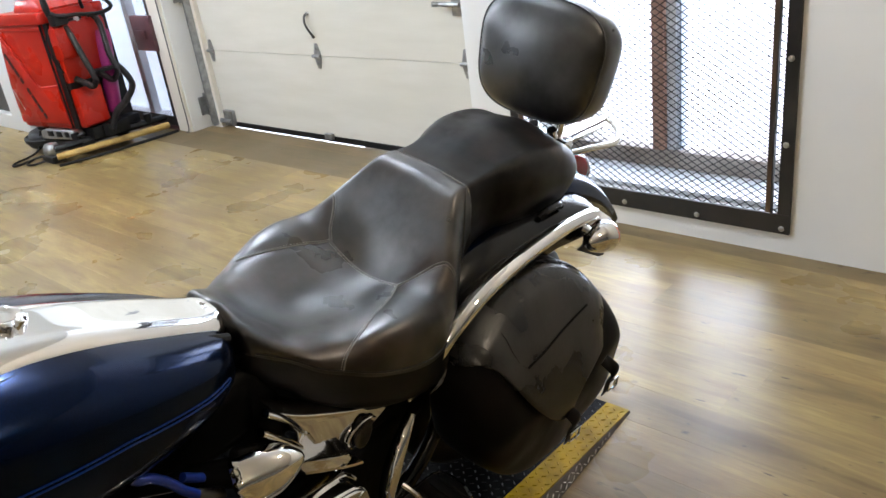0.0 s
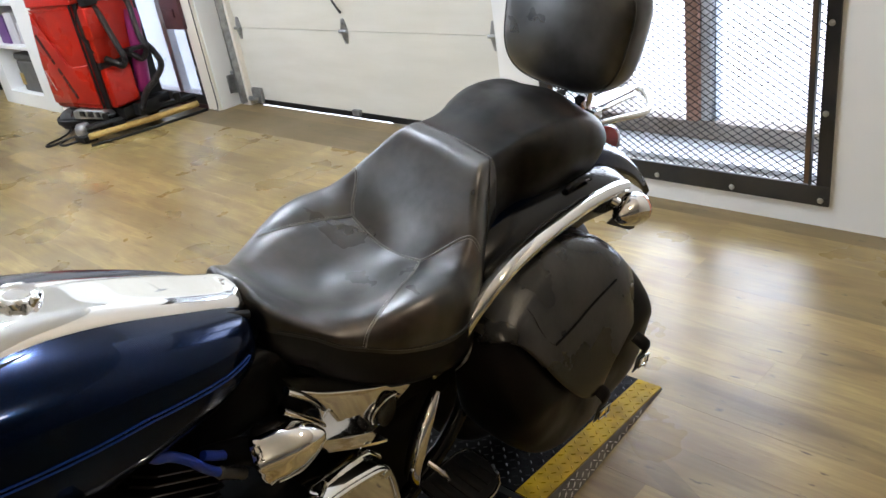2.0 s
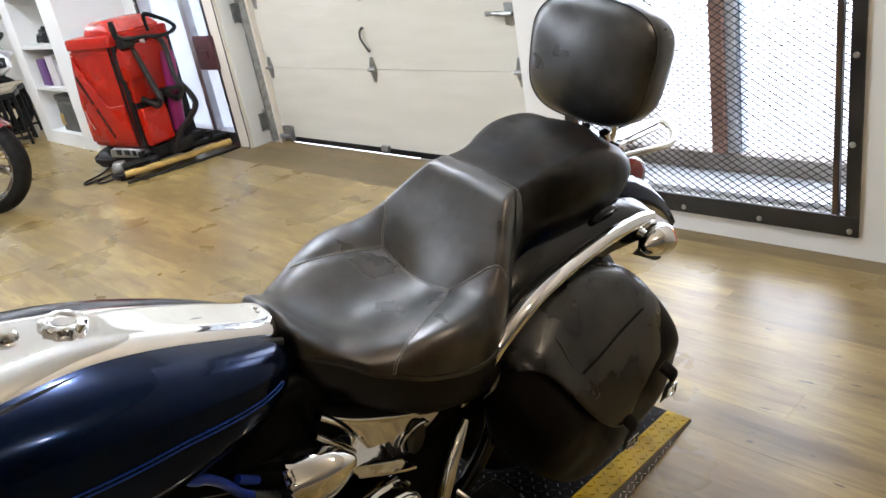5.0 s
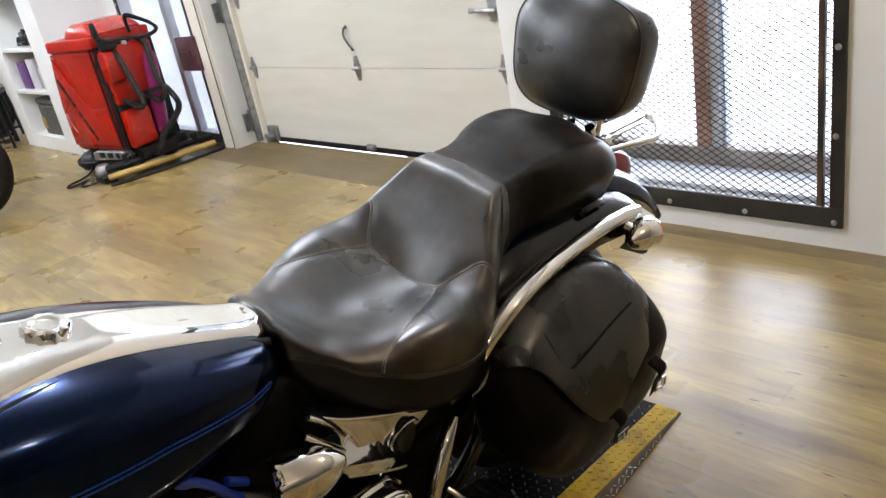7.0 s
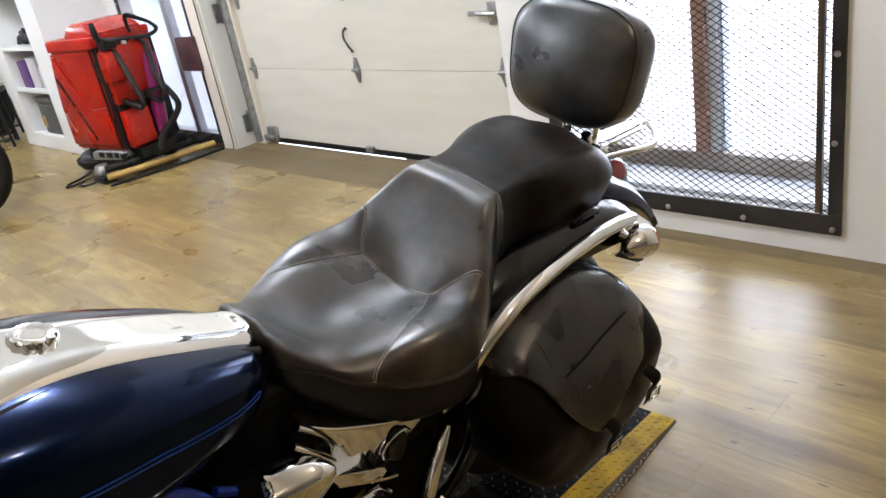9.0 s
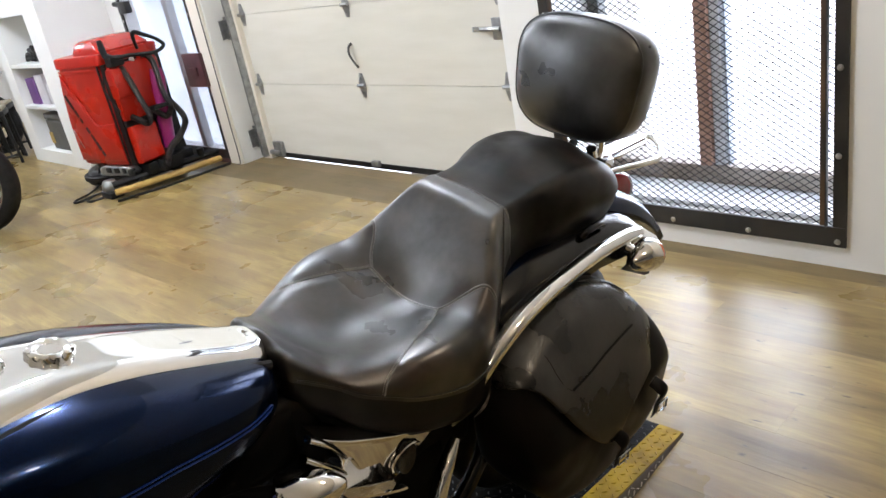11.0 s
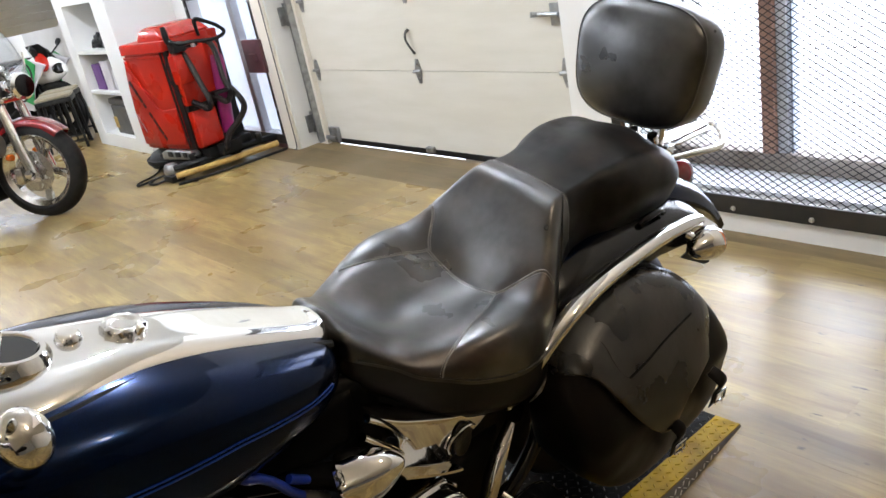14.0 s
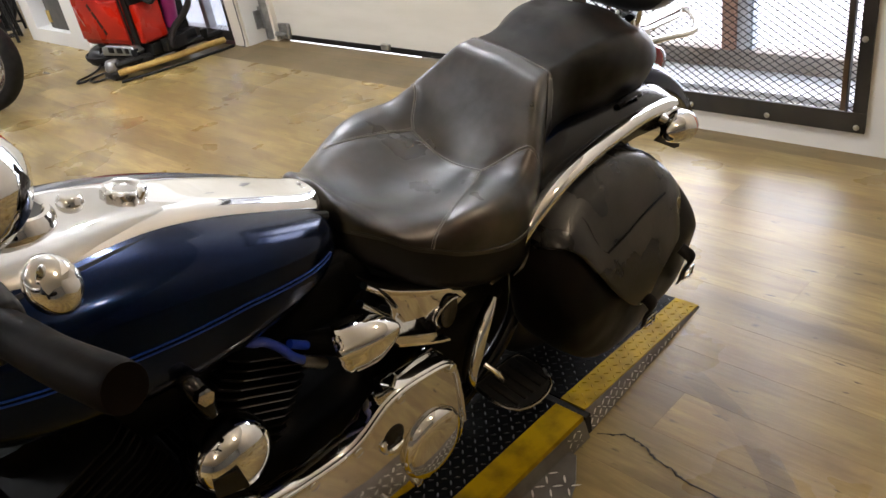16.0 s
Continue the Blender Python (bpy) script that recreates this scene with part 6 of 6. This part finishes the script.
for y0 in (-0.22, 0.16):
    part("drive_wheel", lathe([(0, -0.03), (0.09, -0.03), (0.1, -0.015), (0.1, 0.015), (0.09, 0.03), (0, 0.03)], 24, axis_to((0.12, y0, 0.1), (0, 1, 0))), M_RUBBER, scrub)
# the squeegee has swung square to the wall
TO_SCRUB = SCRUB_AT.inverted()


def swung(pts):
    return [TO_SCRUB @ Vector(p) for p in pts]


squ = part("squeegee", tube(swung([(-5.475, 1.58, 0.052), (-5.43, 1.8, 0.052), (-5.4, 2.1, 0.052), (-5.385, 2.38, 0.052)]), 0.026, 8, flat=0.9), M_SQUEEGEE, scrub, "yellow squeegee blade")
part("squeegee_holder", tube(swung([(-5.53, 1.6, 0.095), (-5.49, 1.8, 0.1), (-5.46, 2.1, 0.1), (-5.44, 2.4, 0.1)]), [0.028, 0.034, 0.034, 0.028], 8, flat=0.8), M_BLACKPLASTIC, squ, "black squeegee holder")
part("squeegee_rubber", tube(swung([(-5.4, 1.55, 0.01), (-5.345, 1.8, 0.01), (-5.31, 2.1, 0.01), (-5.3, 2.4, 0.01)]), 0.01, 6), M_BLACKPLASTIC, squ, "black rubber lip")
part("castor", lathe([(0, 0.08), (0.04, 0.076), (0.056, 0.05), (0.06, 0.02), (0.05, 0.0)], 18, TO_SCRUB @ Matrix.Translation((-5.61, 1.61, 0.045))), M_GALV, squ, "grey castor knob")
part("castor_foot", box(-0.07, 0.1, -0.05, 0.05, 0.0, 0.045, 0.01, m=TO_SCRUB @ Matrix.Translation((-5.6, 1.6, 0.004))), M_BLACKPLASTIC, squ)
for x, y, z, r in ((-5.5, 1.75, 0.15, 0.03), (-5.47, 1.92, 0.165, 0.04), (-5.45, 2.08, 0.15, 0.032), (-5.43, 2.26, 0.15, 0.03)):
    part("squeegee_knob", lathe([(0, 0.02), (r * 0.8, 0.016), (r, 0.0), (r * 0.7, -0.05)], 14, TO_SCRUB @ Matrix.Translation((x, y, z))), M_BLACKPLASTIC, squ, "black clamp knob")
part("lift_arm", box(0.28, 0.4, -0.12, 0.06, 0.1, 0.19, 0.015), M_BLACKPLASTIC, scrub, "black squeegee lift arm")


def ribbed(pts, r, material, parent, label):
    path = smooth_path(pts, 14)
    step = []
    for a, b in zip(path, path[1:]):
        step += [a, a.lerp(b, 0.5)]
    step.append(path[-1])
    return part("hose", tube(step, [r * (1.0 if i % 2 else 0.84) for i in range(len(step))], 12, n=1), material, parent, label)


ribbed([(0.34, -0.17, 0.86), (0.385, -0.17, 0.79), (0.4, -0.135, 0.62), (0.4, -0.105, 0.5), (0.4, -0.14, 0.46), (0.39, -0.19, 0.5), (0.35, -0.215, 0.53)], 0.021, M_HOSE, scrub, "grey ribbed drain hose")
ribbed([(0.33, 0.06, 0.9), (0.385, 0.06, 0.83), (0.4, 0.055, 0.64), (0.4, 0.08, 0.52), (0.4, 0.03, 0.465), (0.39, -0.02, 0.5), (0.35, -0.05, 0.54)], 0.021, M_HOSE, scrub, "grey ribbed drain hose")
ribbed([(0.33, 0.1, 0.56), (0.39, 0.12, 0.52), (0.42, 0.15, 0.4), (0.42, 0.07, 0.31), (0.41, -0.025, 0.25), (0.4, -0.075, 0.17), (0.38, -0.08, 0.13)], 0.024, M_HOSE, scrub, "grey ribbed vacuum hose")
part("handle_grip", tube([(0.335, -0.262, 1.06), (0.34, -0.262, 1.0), (0.345, -0.258, 0.945)], [0.016, 0.022, 0.018], 10), M_BLACKPLASTIC, scrub, "black control grip")
part("handle", tube([(0.345, -0.258, 0.96), (0.37, -0.2, 0.928), (0.38, -0.1, 0.925), (0.4, 0.05, 0.905), (0.41, 0.13, 0.915), (0.41, 0.165, 0.94), (0.4, 0.13, 0.985), (0.38, 0.05, 1.035), (0.36, -0.01, 1.06), (0.33, 0.0, 1.0), (0.31, 0.02, 0.95)], [0.018, 0.016, 0.013, 0.013, 0.014, 0.014, 0.013, 0.015, 0.017, 0.012, 0.012], 8), M_BLACKPLASTIC, scrub, "black tubular handle")
part("control_box", box(0.3, 0.375, -0.25, -0.15, 0.875, 0.945, 0.012), M_BLACKPLASTIC, scrub, "black control box")
part("hose_clip", box(0.33, 0.41, -0.06, 0.09, 0.53, 0.555, 0.008), M_BLACKPLASTIC, scrub, "black hose clip")
part("power_cable", tube([(0.31, -0.272, 0.88), (0.285, -0.285, 0.82), (0.265, -0.289, 0.74), (0.29, -0.287, 0.66), (0.335, -0.272, 0.58)], 0.005, 6), M_BLACKPLASTIC, scrub)
part("power_cable", tube(swung([(-5.93, 1.69, 0.16), (-5.93, 1.64, 0.04), (-5.9, 1.56, 0.012), (-5.84, 1.43, 0.01), (-5.78, 1.39, 0.01), (-5.76, 1.44, 0.01), (-5.78, 1.53, 0.012), (-5.72, 1.58, 0.03)]), 0.008, 6), M_BLACKPLASTIC, scrub, "black cable lying on the floor")
part("power_cable", tube(swung([(-5.78, 1.53, 0.012), (-5.72, 1.46, 0.01), (-5.64, 1.47, 0.01), (-5.6, 1.54, 0.02)]), 0.008, 6), M_BLACKPLASTIC, scrub)

# -------------------------------------------------- red cruiser across the room
cr = thing("motorcycle", "red cruiser motorcycle with chrome fork and clear windshield", "motorcycle", m=pose(-5.86, 0.785, 0.0, 0, -5, -50))
fw = wheel("front_wheel", (0, 0.035, 0.328), 0.328, 0.13, cr, "black front tyre", 5, M_CHROME_SATIN, 1.13)
part("brake_disc", lathe([(0.075, 0.0), (0.14, 0.0), (0.14, 0.005), (0.075, 0.005), (0.075, 0.0)], 32, axis_to((0.06, 0.035, 0.328), (1, 0, 0))), M_CHROME_SATIN, fw)
part("front_fender", arc_fender((0, 0.035, 0.328), 0.358, 42, 150, 0.075, 20, 0.05), M_REDPAINT, cr, "glossy red front fender")
for sg in (1, -1):
    part("fork_leg", tube([(sg * 0.1, 0.045, 0.32), (sg * 0.1, 0.0, 0.57), (sg * 0.1, -0.042, 0.83), (sg * 0.1, -0.07, 1.0)], [0.04, 0.038, 0.027, 0.025], 14), M_CHROME_SATIN, cr, "polished fork leg")
    part("turn_signal", lathe([(0, -0.04), (0.02, -0.035), (0.035, 0), (0.03, 0.03), (0, 0.035)], 16, axis_to((sg * 0.14, -0.055, 0.45), (0, 1, 0)) @ Matrix.Diagonal((0.7, 0.7, 0.7, 1))), M_ORANGE, cr, "amber turn signal")
part("headlight", lathe([(0, 0.02), (0.07, 0.018), (0.09, 0.0), (0.085, -0.05), (0.05, -0.12), (0, -0.14)], 28, axis_to((0.02, 0.12, 0.89), (0.25, 1, -0.05))), M_CHROME, cr, "round chrome headlight")
part("headlight_lens", lathe([(0, 0.028), (0.05, 0.025), (0.074, 0.019)], 28, axis_to((0.02, 0.12, 0.89), (0.25, 1, -0.05))), M_BLACKGLOSS, cr, "dark headlight lens")
ws = part("windshield", loft([[(math.sin(a) * 0.26 * g, 0.12 - 0.16 * (1 - math.cos(a)) - lean, z) for a in np.linspace(-1.1, 1.1, 15)] for z, g, lean in ((0.92, 0.75, 0.0), (1.05, 1.0, 0.04), (1.2, 1.0, 0.1), (1.32, 0.8, 0.16))], closed=False, caps=False), M_SHIELD, cr, "clear windshield")
so = ws.modifiers.new("thick", "SOLIDIFY")
so.thickness = 0.004
ws.visible_shadow = False
part("handlebar", tube([(-0.4, -0.36, 1.0), (-0.3, -0.24, 1.03), (-0.1, -0.1, 1.0), (0.1, -0.1, 1.0), (0.3, -0.24, 1.03), (0.4, -0.36, 1.0)], 0.013, 10), M_CHROME, cr, "chrome handlebar")
rings = []
for u, hw, top, bot in smoothed([(-0.15, 0.05, 0.84, 0.76), (-0.2, 0.11, 0.89, 0.71), (-0.35, 0.15, 0.91, 0.68), (-0.55, 0.14, 0.87, 0.66), (-0.7, 0.06, 0.8, 0.68)], 3):
    rings.append([(math.cos(a) * hw, u, (top + bot) / 2 + math.sin(a) * (top - bot) / 2) for a in np.linspace(0, 2 * math.pi, 24, endpoint=False)])
part("fuel_tank", loft(rings), M_REDPAINT, cr, "glossy red fuel tank")
part("engine_block", box(-0.15, 0.15, -0.95, -0.35, 0.14, 0.66, 0.05, 3), M_ENGINE, cr, "black engine")
part("engine_cover", lathe([(0, 0.03), (0.08, 0.025), (0.11, 0.0), (0.11, -0.03)], 24, axis_to((0.16, -0.5, 0.36), (1, 0, 0))), M_CHROME, cr, "round chrome engine cover")
part("intake_drum", lathe([(0, 0.0), (0.07, 0.0), (0.085, 0.012), (0.09, 0.04), (0.09, 0.42), (0.07, 0.45), (0, 0.45)], 28, axis_to((0.2, -0.05, 0.555), (0.1, -1, -0.04))), M_STEELPLATE, cr, "dull grey steel intake drum")
part("triple_clamp", box(-0.135, 0.135, -0.07, 0.03, 0.8, 0.835, 0.012), M_CHROME, cr, "chrome fork clamp")
part("brake_caliper", box(0.07, 0.125, -0.08, -0.02, 0.26, 0.37, 0.014), M_CHROME_SATIN, fw, "satin brake caliper")
part("axle_cap", lathe([(0, 0.03), (0.028, 0.026), (0.036, 0.0)], 16, axis_to((0.12, 0.04, 0.32), (1, 0, 0))), M_CHROME, fw)
for k, (a, b) in enumerate(((-0.16, 0.86), (0.09, 0.92), (0.17, 0.9))):
    part("control_cable", tube([(a, -0.16, 1.0), (a * 1.2, 0.03, 1.02 - 0.03 * k), (a * 0.9, 0.06, b), (a * 0.6, -0.06, 0.74), (a * 0.4, -0.2, 0.66)], 0.006, 6), M_BLACKPLASTIC, cr, "thin black control cable")
for sg in (1, -1):
    part("shield_bracket", tube([(sg * 0.1, -0.03, 0.86), (sg * 0.15, 0.04, 0.98), (sg * 0.17, 0.05, 1.1)], 0.008, 6), M_CHROME, cr)
part("radiator", box(-0.12, 0.12, -0.3, -0.24, 0.3, 0.72, 0.02), M_ENGINE, cr, "black radiator")
for k in range(5):
    part("engine_fin", box(0.1, 0.19, -0.5, -0.3, 0.2 + k * 0.05, 0.222 + k * 0.05, 0.004), M_CHROME_SATIN, cr)
part("exhaust_pipe", tube([(0.18, -0.55, 0.5), (0.24, -0.42, 0.38), (0.24, -0.5, 0.25), (0.24, -0.9, 0.22), (0.24, -1.7, 0.26)], [0.03, 0.03, 0.035, 0.045, 0.05], 14), M_CHROME, cr, "chrome exhaust")
part("engine_guard", tube([(0.05, -0.4, 0.72), (0.24, -0.36, 0.62), (0.3, -0.36, 0.45), (0.22, -0.4, 0.25), (0.08, -0.45, 0.2)], 0.014, 10), M_CHROME, cr, "chrome engine guard")
part("seat", box(-0.15, 0.15, -1.6, -1.0, 0.68, 0.8, 0.05, 3), M_LEATHER, cr, "black leather seat")
part("rear_fender", arc_fender((0, -1.65, 0.32), 0.37, 10, 150, 0.1, 20, 0.08), M_REDPAINT, cr, "glossy red rear fender")
wheel("rear_wheel", (0, -1.65, 0.32), 0.32, 0.16, cr, "black rear tyre", 5)
part("frame_tube", tube([(0, -0.36, 0.9), (0, -0.45, 0.5), (0, -0.5, 0.2), (0, -1.2, 0.2), (0, -1.65, 0.32)], 0.025, 8), M_BLACKGLOSS, cr)
part("kickstand", tube([(-0.1, -0.8, 0.2), (-0.22, -0.85, 0.1), (-0.32, -0.88, -0.02)], 0.012, 8), M_CHROME_SATIN, cr)

# ------------------------------------------------------ motocross bike behind it
mx = thing("motorcycle", "green, white and red sport motorcycle with black windscreen", "motorcycle", m=pose(-9.3, 1.75, 0, 0, 0, -60))
wheel("front_wheel", (0, 0.35, 0.30), 0.30, 0.11, mx, "black front tyre", 5, M_BLACKGLOSS)
wheel("rear_wheel", (0, -0.95, 0.31), 0.31, 0.15, mx, "black rear tyre", 5, M_BLACKGLOSS)
for sg in (1, -1):
    part("fork_leg", tube([(sg * 0.1, 0.35, 0.30), (sg * 0.1, 0.1, 0.8)], 0.025, 10), M_BLACKGLOSS, mx, "black fork leg")
    part("side_fairing", outline([(0.5, 0.78), (0.3, 0.86), (0.0, 0.76), (-0.1, 0.4), (0.15, 0.34), (0.24, 0.56)], 0.03, SIDE(sg * 0.17 - 0.015), 0.008), M_CARD, mx, "white side fairing")
    part("green_panel", outline([(0.4, 0.8), (0.3, 0.88), (0.16, 0.7), (0.1, 0.46), (0.2, 0.4), (0.28, 0.6)], 0.012, SIDE(sg * 0.2 - 0.006), 0.003), M_GREEN, mx, "green fairing stripe")
    part("mirror", tube([(sg * 0.1, 0.36, 0.86), (sg * 0.16, 0.42, 0.93), (sg * 0.2, 0.4, 0.96)], [0.012, 0.014, 0.045], 10, flat=0.6), M_BLACKPLASTIC, mx, "black mirror")
rings = []
for u, hw, top, bot in smoothed([(0.58, 0.02, 0.74, 0.66), (0.5, 0.08, 0.8, 0.62), (0.38, 0.11, 0.85, 0.58), (0.2, 0.13, 0.86, 0.58)], 3):
    rings.append([(math.cos(a) * hw, u, (top + bot) / 2 + math.sin(a) * (top - bot) / 2) for a in np.linspace(0, 2 * math.pi, 20, endpoint=False)])
part("nose_fairing", loft(rings), M_WHITE, mx, "white nose fairing")
part("headlight", lathe([(0, 0.012), (0.05, 0.008), (0.065, -0.005), (0.065, -0.02)], 20, axis_to((0.05, 0.55, 0.72), (0.2, 1, 0.15)) @ Matrix.Diagonal((1.2, 0.8, 1, 1))), M_BLACKGLOSS, mx, "dark headlight")
part("red_panel", lathe([(0, 0.012), (0.05, 0.01), (0.075, 0.0), (0.075, -0.02)], 20, axis_to((0.12, 0.42, 0.81), (0.6, 0.7, 0.5)) @ Matrix.Diagonal((0.8, 1.3, 1, 1))), M_RED, mx, "red rounded panel")
part("windscreen", loft([[(math.sin(a) * 0.14 * g, 0.44 - 0.1 * (1 - math.cos(a)) - back, z) for a in np.linspace(-1.2, 1.2, 11)] + [(math.sin(a) * 0.13 * g, 0.425 - 0.1 * (1 - math.cos(a)) - back, z) for a in np.linspace(1.2, -1.2, 11)] for z, g, back in ((0.8, 1.0, 0.0), (0.9, 0.9, 0.06), (0.98, 0.6, 0.14))]), M_BLACKGLOSS, mx, "black tinted windscreen")
part("fuel_tank", box(-0.14, 0.14, -0.35, 0.15, 0.68, 0.86, 0.07, 3), M_BLACKGLOSS, mx, "black fuel tank")
part("seat", tube([(0, -0.3, 0.8), (0, -0.6, 0.8), (0, -1.0, 0.9)], [0.1, 0.12, 0.06], 12, flat=0.6), M_BLACKPLASTIC, mx, "black seat")
part("engine", box(-0.14, 0.14, -0.5, 0.05, 0.2, 0.6, 0.05), M_ENGINE, mx, "black engine")
part("swing_arm", box(-0.1, 0.1, -0.95, -0.5, 0.28, 0.36, 0.02), M_BLACKGLOSS, mx)

# slatted stools by the niche
def stool(x, y, rot):
    c = thing("stool", "black slatted metal stool with a beige seat", "stool", "slatted stools", pose(x, y, 0, 0, 0, rot))
    part("seat", box(-0.16, 0.16, -0.16, 0.16, 0.5, 0.53, 0.012), M_SEATWOOD, c, "beige wooden seat")
    part("seat_frame", box(-0.165, 0.165, -0.165, 0.165, 0.455, 0.498, 0.006), M_BLACKPLASTIC, c)
    for sx in (-1, 1):
        for sy in (-1, 1):
            part("leg", tube([(sx * 0.15, sy * 0.15, 0.47), (sx * 0.17, sy * 0.17, 0.0)], 0.014, 8), M_BLACKPLASTIC, c)
        for k in range(4):
            part("slat", tube([(-0.09 + k * 0.06, sx * 0.15, 0.46), (-0.1 + k * 0.067, sx * 0.166, 0.08)], 0.009, 6), M_BLACKPLASTIC, c)
        part("bottom_rail", tube([(-0.168, sx * 0.168, 0.08), (0.168, sx * 0.168, 0.08)], 0.011, 8), M_BLACKPLASTIC, c)
    return c


first = stool(-8.3, 1.7, 66)
copy_thing(first, pose(-8.68, 1.86, 0, 0, 0, 60))

# things on the niche shelves
bm = bmesh.new()
rng = random.Random(4)
for k in range(22):
    bx, bz = -7.62 + rng.random() * 0.42, 0.895 + rng.random() * 0.05
    tube([(bx, 2.05, bz), (bx + rng.uniform(-.06, .06), 2.03, bz + rng.uniform(0.0, .09)), (bx + rng.uniform(-.1, .1), 2.02, bz + rng.uniform(-.0, .05))], rng.uniform(0.012, 0.022), 6, bm)
g = part("glove_heap", bm, M_BLACKPLASTIC)
tagged(g, "tangled heap of black gloves and straps on a shelf", "gloves")
b = part("carton", box(-7.7, -7.5, 1.95, 2.2, 0.531, 0.76, 0.004), M_PURPLE)
tagged(b, "purple and white carton on a shelf", "carton")
b = part("carton", box(-7.485, -7.3, 1.96, 2.2, 0.531, 0.79, 0.004), M_CARD)
tagged(b, "pale grey carton on a shelf", "carton")
b = part("carton", box(-7.285, -7.1, 1.97, 2.2, 0.531, 0.71, 0.004), M_CARD)
tagged(b, "pale grey carton on a shelf", "carton")
case = thing("tool_case", "dark grey plastic case with a handle on the lowest shelf", "case", m=pose(-7.36, 2.08, 0.12))
part("case_body", box(-0.2, 0.2, -0.13, 0.13, 0.0, 0.27, 0.02, 3), M_GREYBOX, case)
part("case_lid", box(-0.205, 0.205, -0.135, 0.135, 0.273, 0.33, 0.02, 3), M_GREYBOX, case)
part("label_plate", box(-0.19, -0.12, -0.137, -0.131, 0.06, 0.16), M_SQUEEGEE, case, "yellow label")
part("case_handle", tube([(-0.07, 0, 0.33), (-0.07, 0, 0.37), (0.07, 0, 0.37), (0.07, 0, 0.33)], 0.01, 8), M_BLACKPLASTIC, case)

# ------------------------------------------------------------ floor boards
floor_parent = bpy.data.objects["floor"]
PW_, PL_ = 0.152, 1.21
plank_mesh = {}


def plank(x0, x1, y0, y1, material):
    key = (round(x1 - x0, 3), round(y1 - y0, 3), material.name)
    if key not in plank_mesh:
        w_, d = (x1 - x0) / 2, (y1 - y0) / 2
        bm = bmesh.new()
        lo = [bm.verts.new((sx * w_, sy * d, -0.0003)) for sx, sy in ((-1, -1), (1, -1), (1, 1), (-1, 1))]
        hi = [bm.verts.new((sx * (w_ - 0.0002), sy * (d - 0.0002), 0.0)) for sx, sy in ((-1, -1), (1, -1), (1, 1), (-1, 1))]
        bm.faces.new(hi)
        for k in range(4):
            bm.faces.new((lo[k], lo[(k + 1) % 4], hi[(k + 1) % 4], hi[k]))
        me = finish(bm, "plank", False)
        me.materials.append(material)
        plank_mesh[key] = me
    ob = new("plank", plank_mesh[key])
    ob.location = ((x0 + x1) / 2, (y0 + y1) / 2, 0.0)
    ob.parent = floor_parent
    return ob


rng = random.Random(11)
y = -1.45
while y < 2.85:
    y1 = y + PW_
    # boards reaching past y = 2.25 take the darker brown
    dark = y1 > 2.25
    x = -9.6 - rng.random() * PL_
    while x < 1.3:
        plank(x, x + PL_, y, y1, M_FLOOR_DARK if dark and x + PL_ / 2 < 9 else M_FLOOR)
        x += PL_
    y = y1
# lifting board edge near the lift
rng = random.Random(5)
line = smooth_path([(-0.852, 0.592, 0.001), (-0.82, 0.612, 0.001), (-0.791, 0.627, 0.002), (-0.76, 0.622, 0.002), (-0.725, 0.612, 0.003), (-0.70, 0.60, 0.003), (-0.66, 0.594, 0.003), (-0.62, 0.58, 0.003), (-0.575, 0.578, 0.003), (-0.5, 0.58, 0.002)], 5)
line = [(p[0] + rng.uniform(-0.002, 0.002), p[1] + rng.uniform(-0.0025, 0.0025), p[2]) for p in line]
bm = tube(line, [rng.uniform(0.0008, 0.0034) for _ in line], 6, n=1, flat=0.35)
tagged(part("floor_crack", bm, M_CRACK), "dark ragged crack in the floor boards", kind="structure")
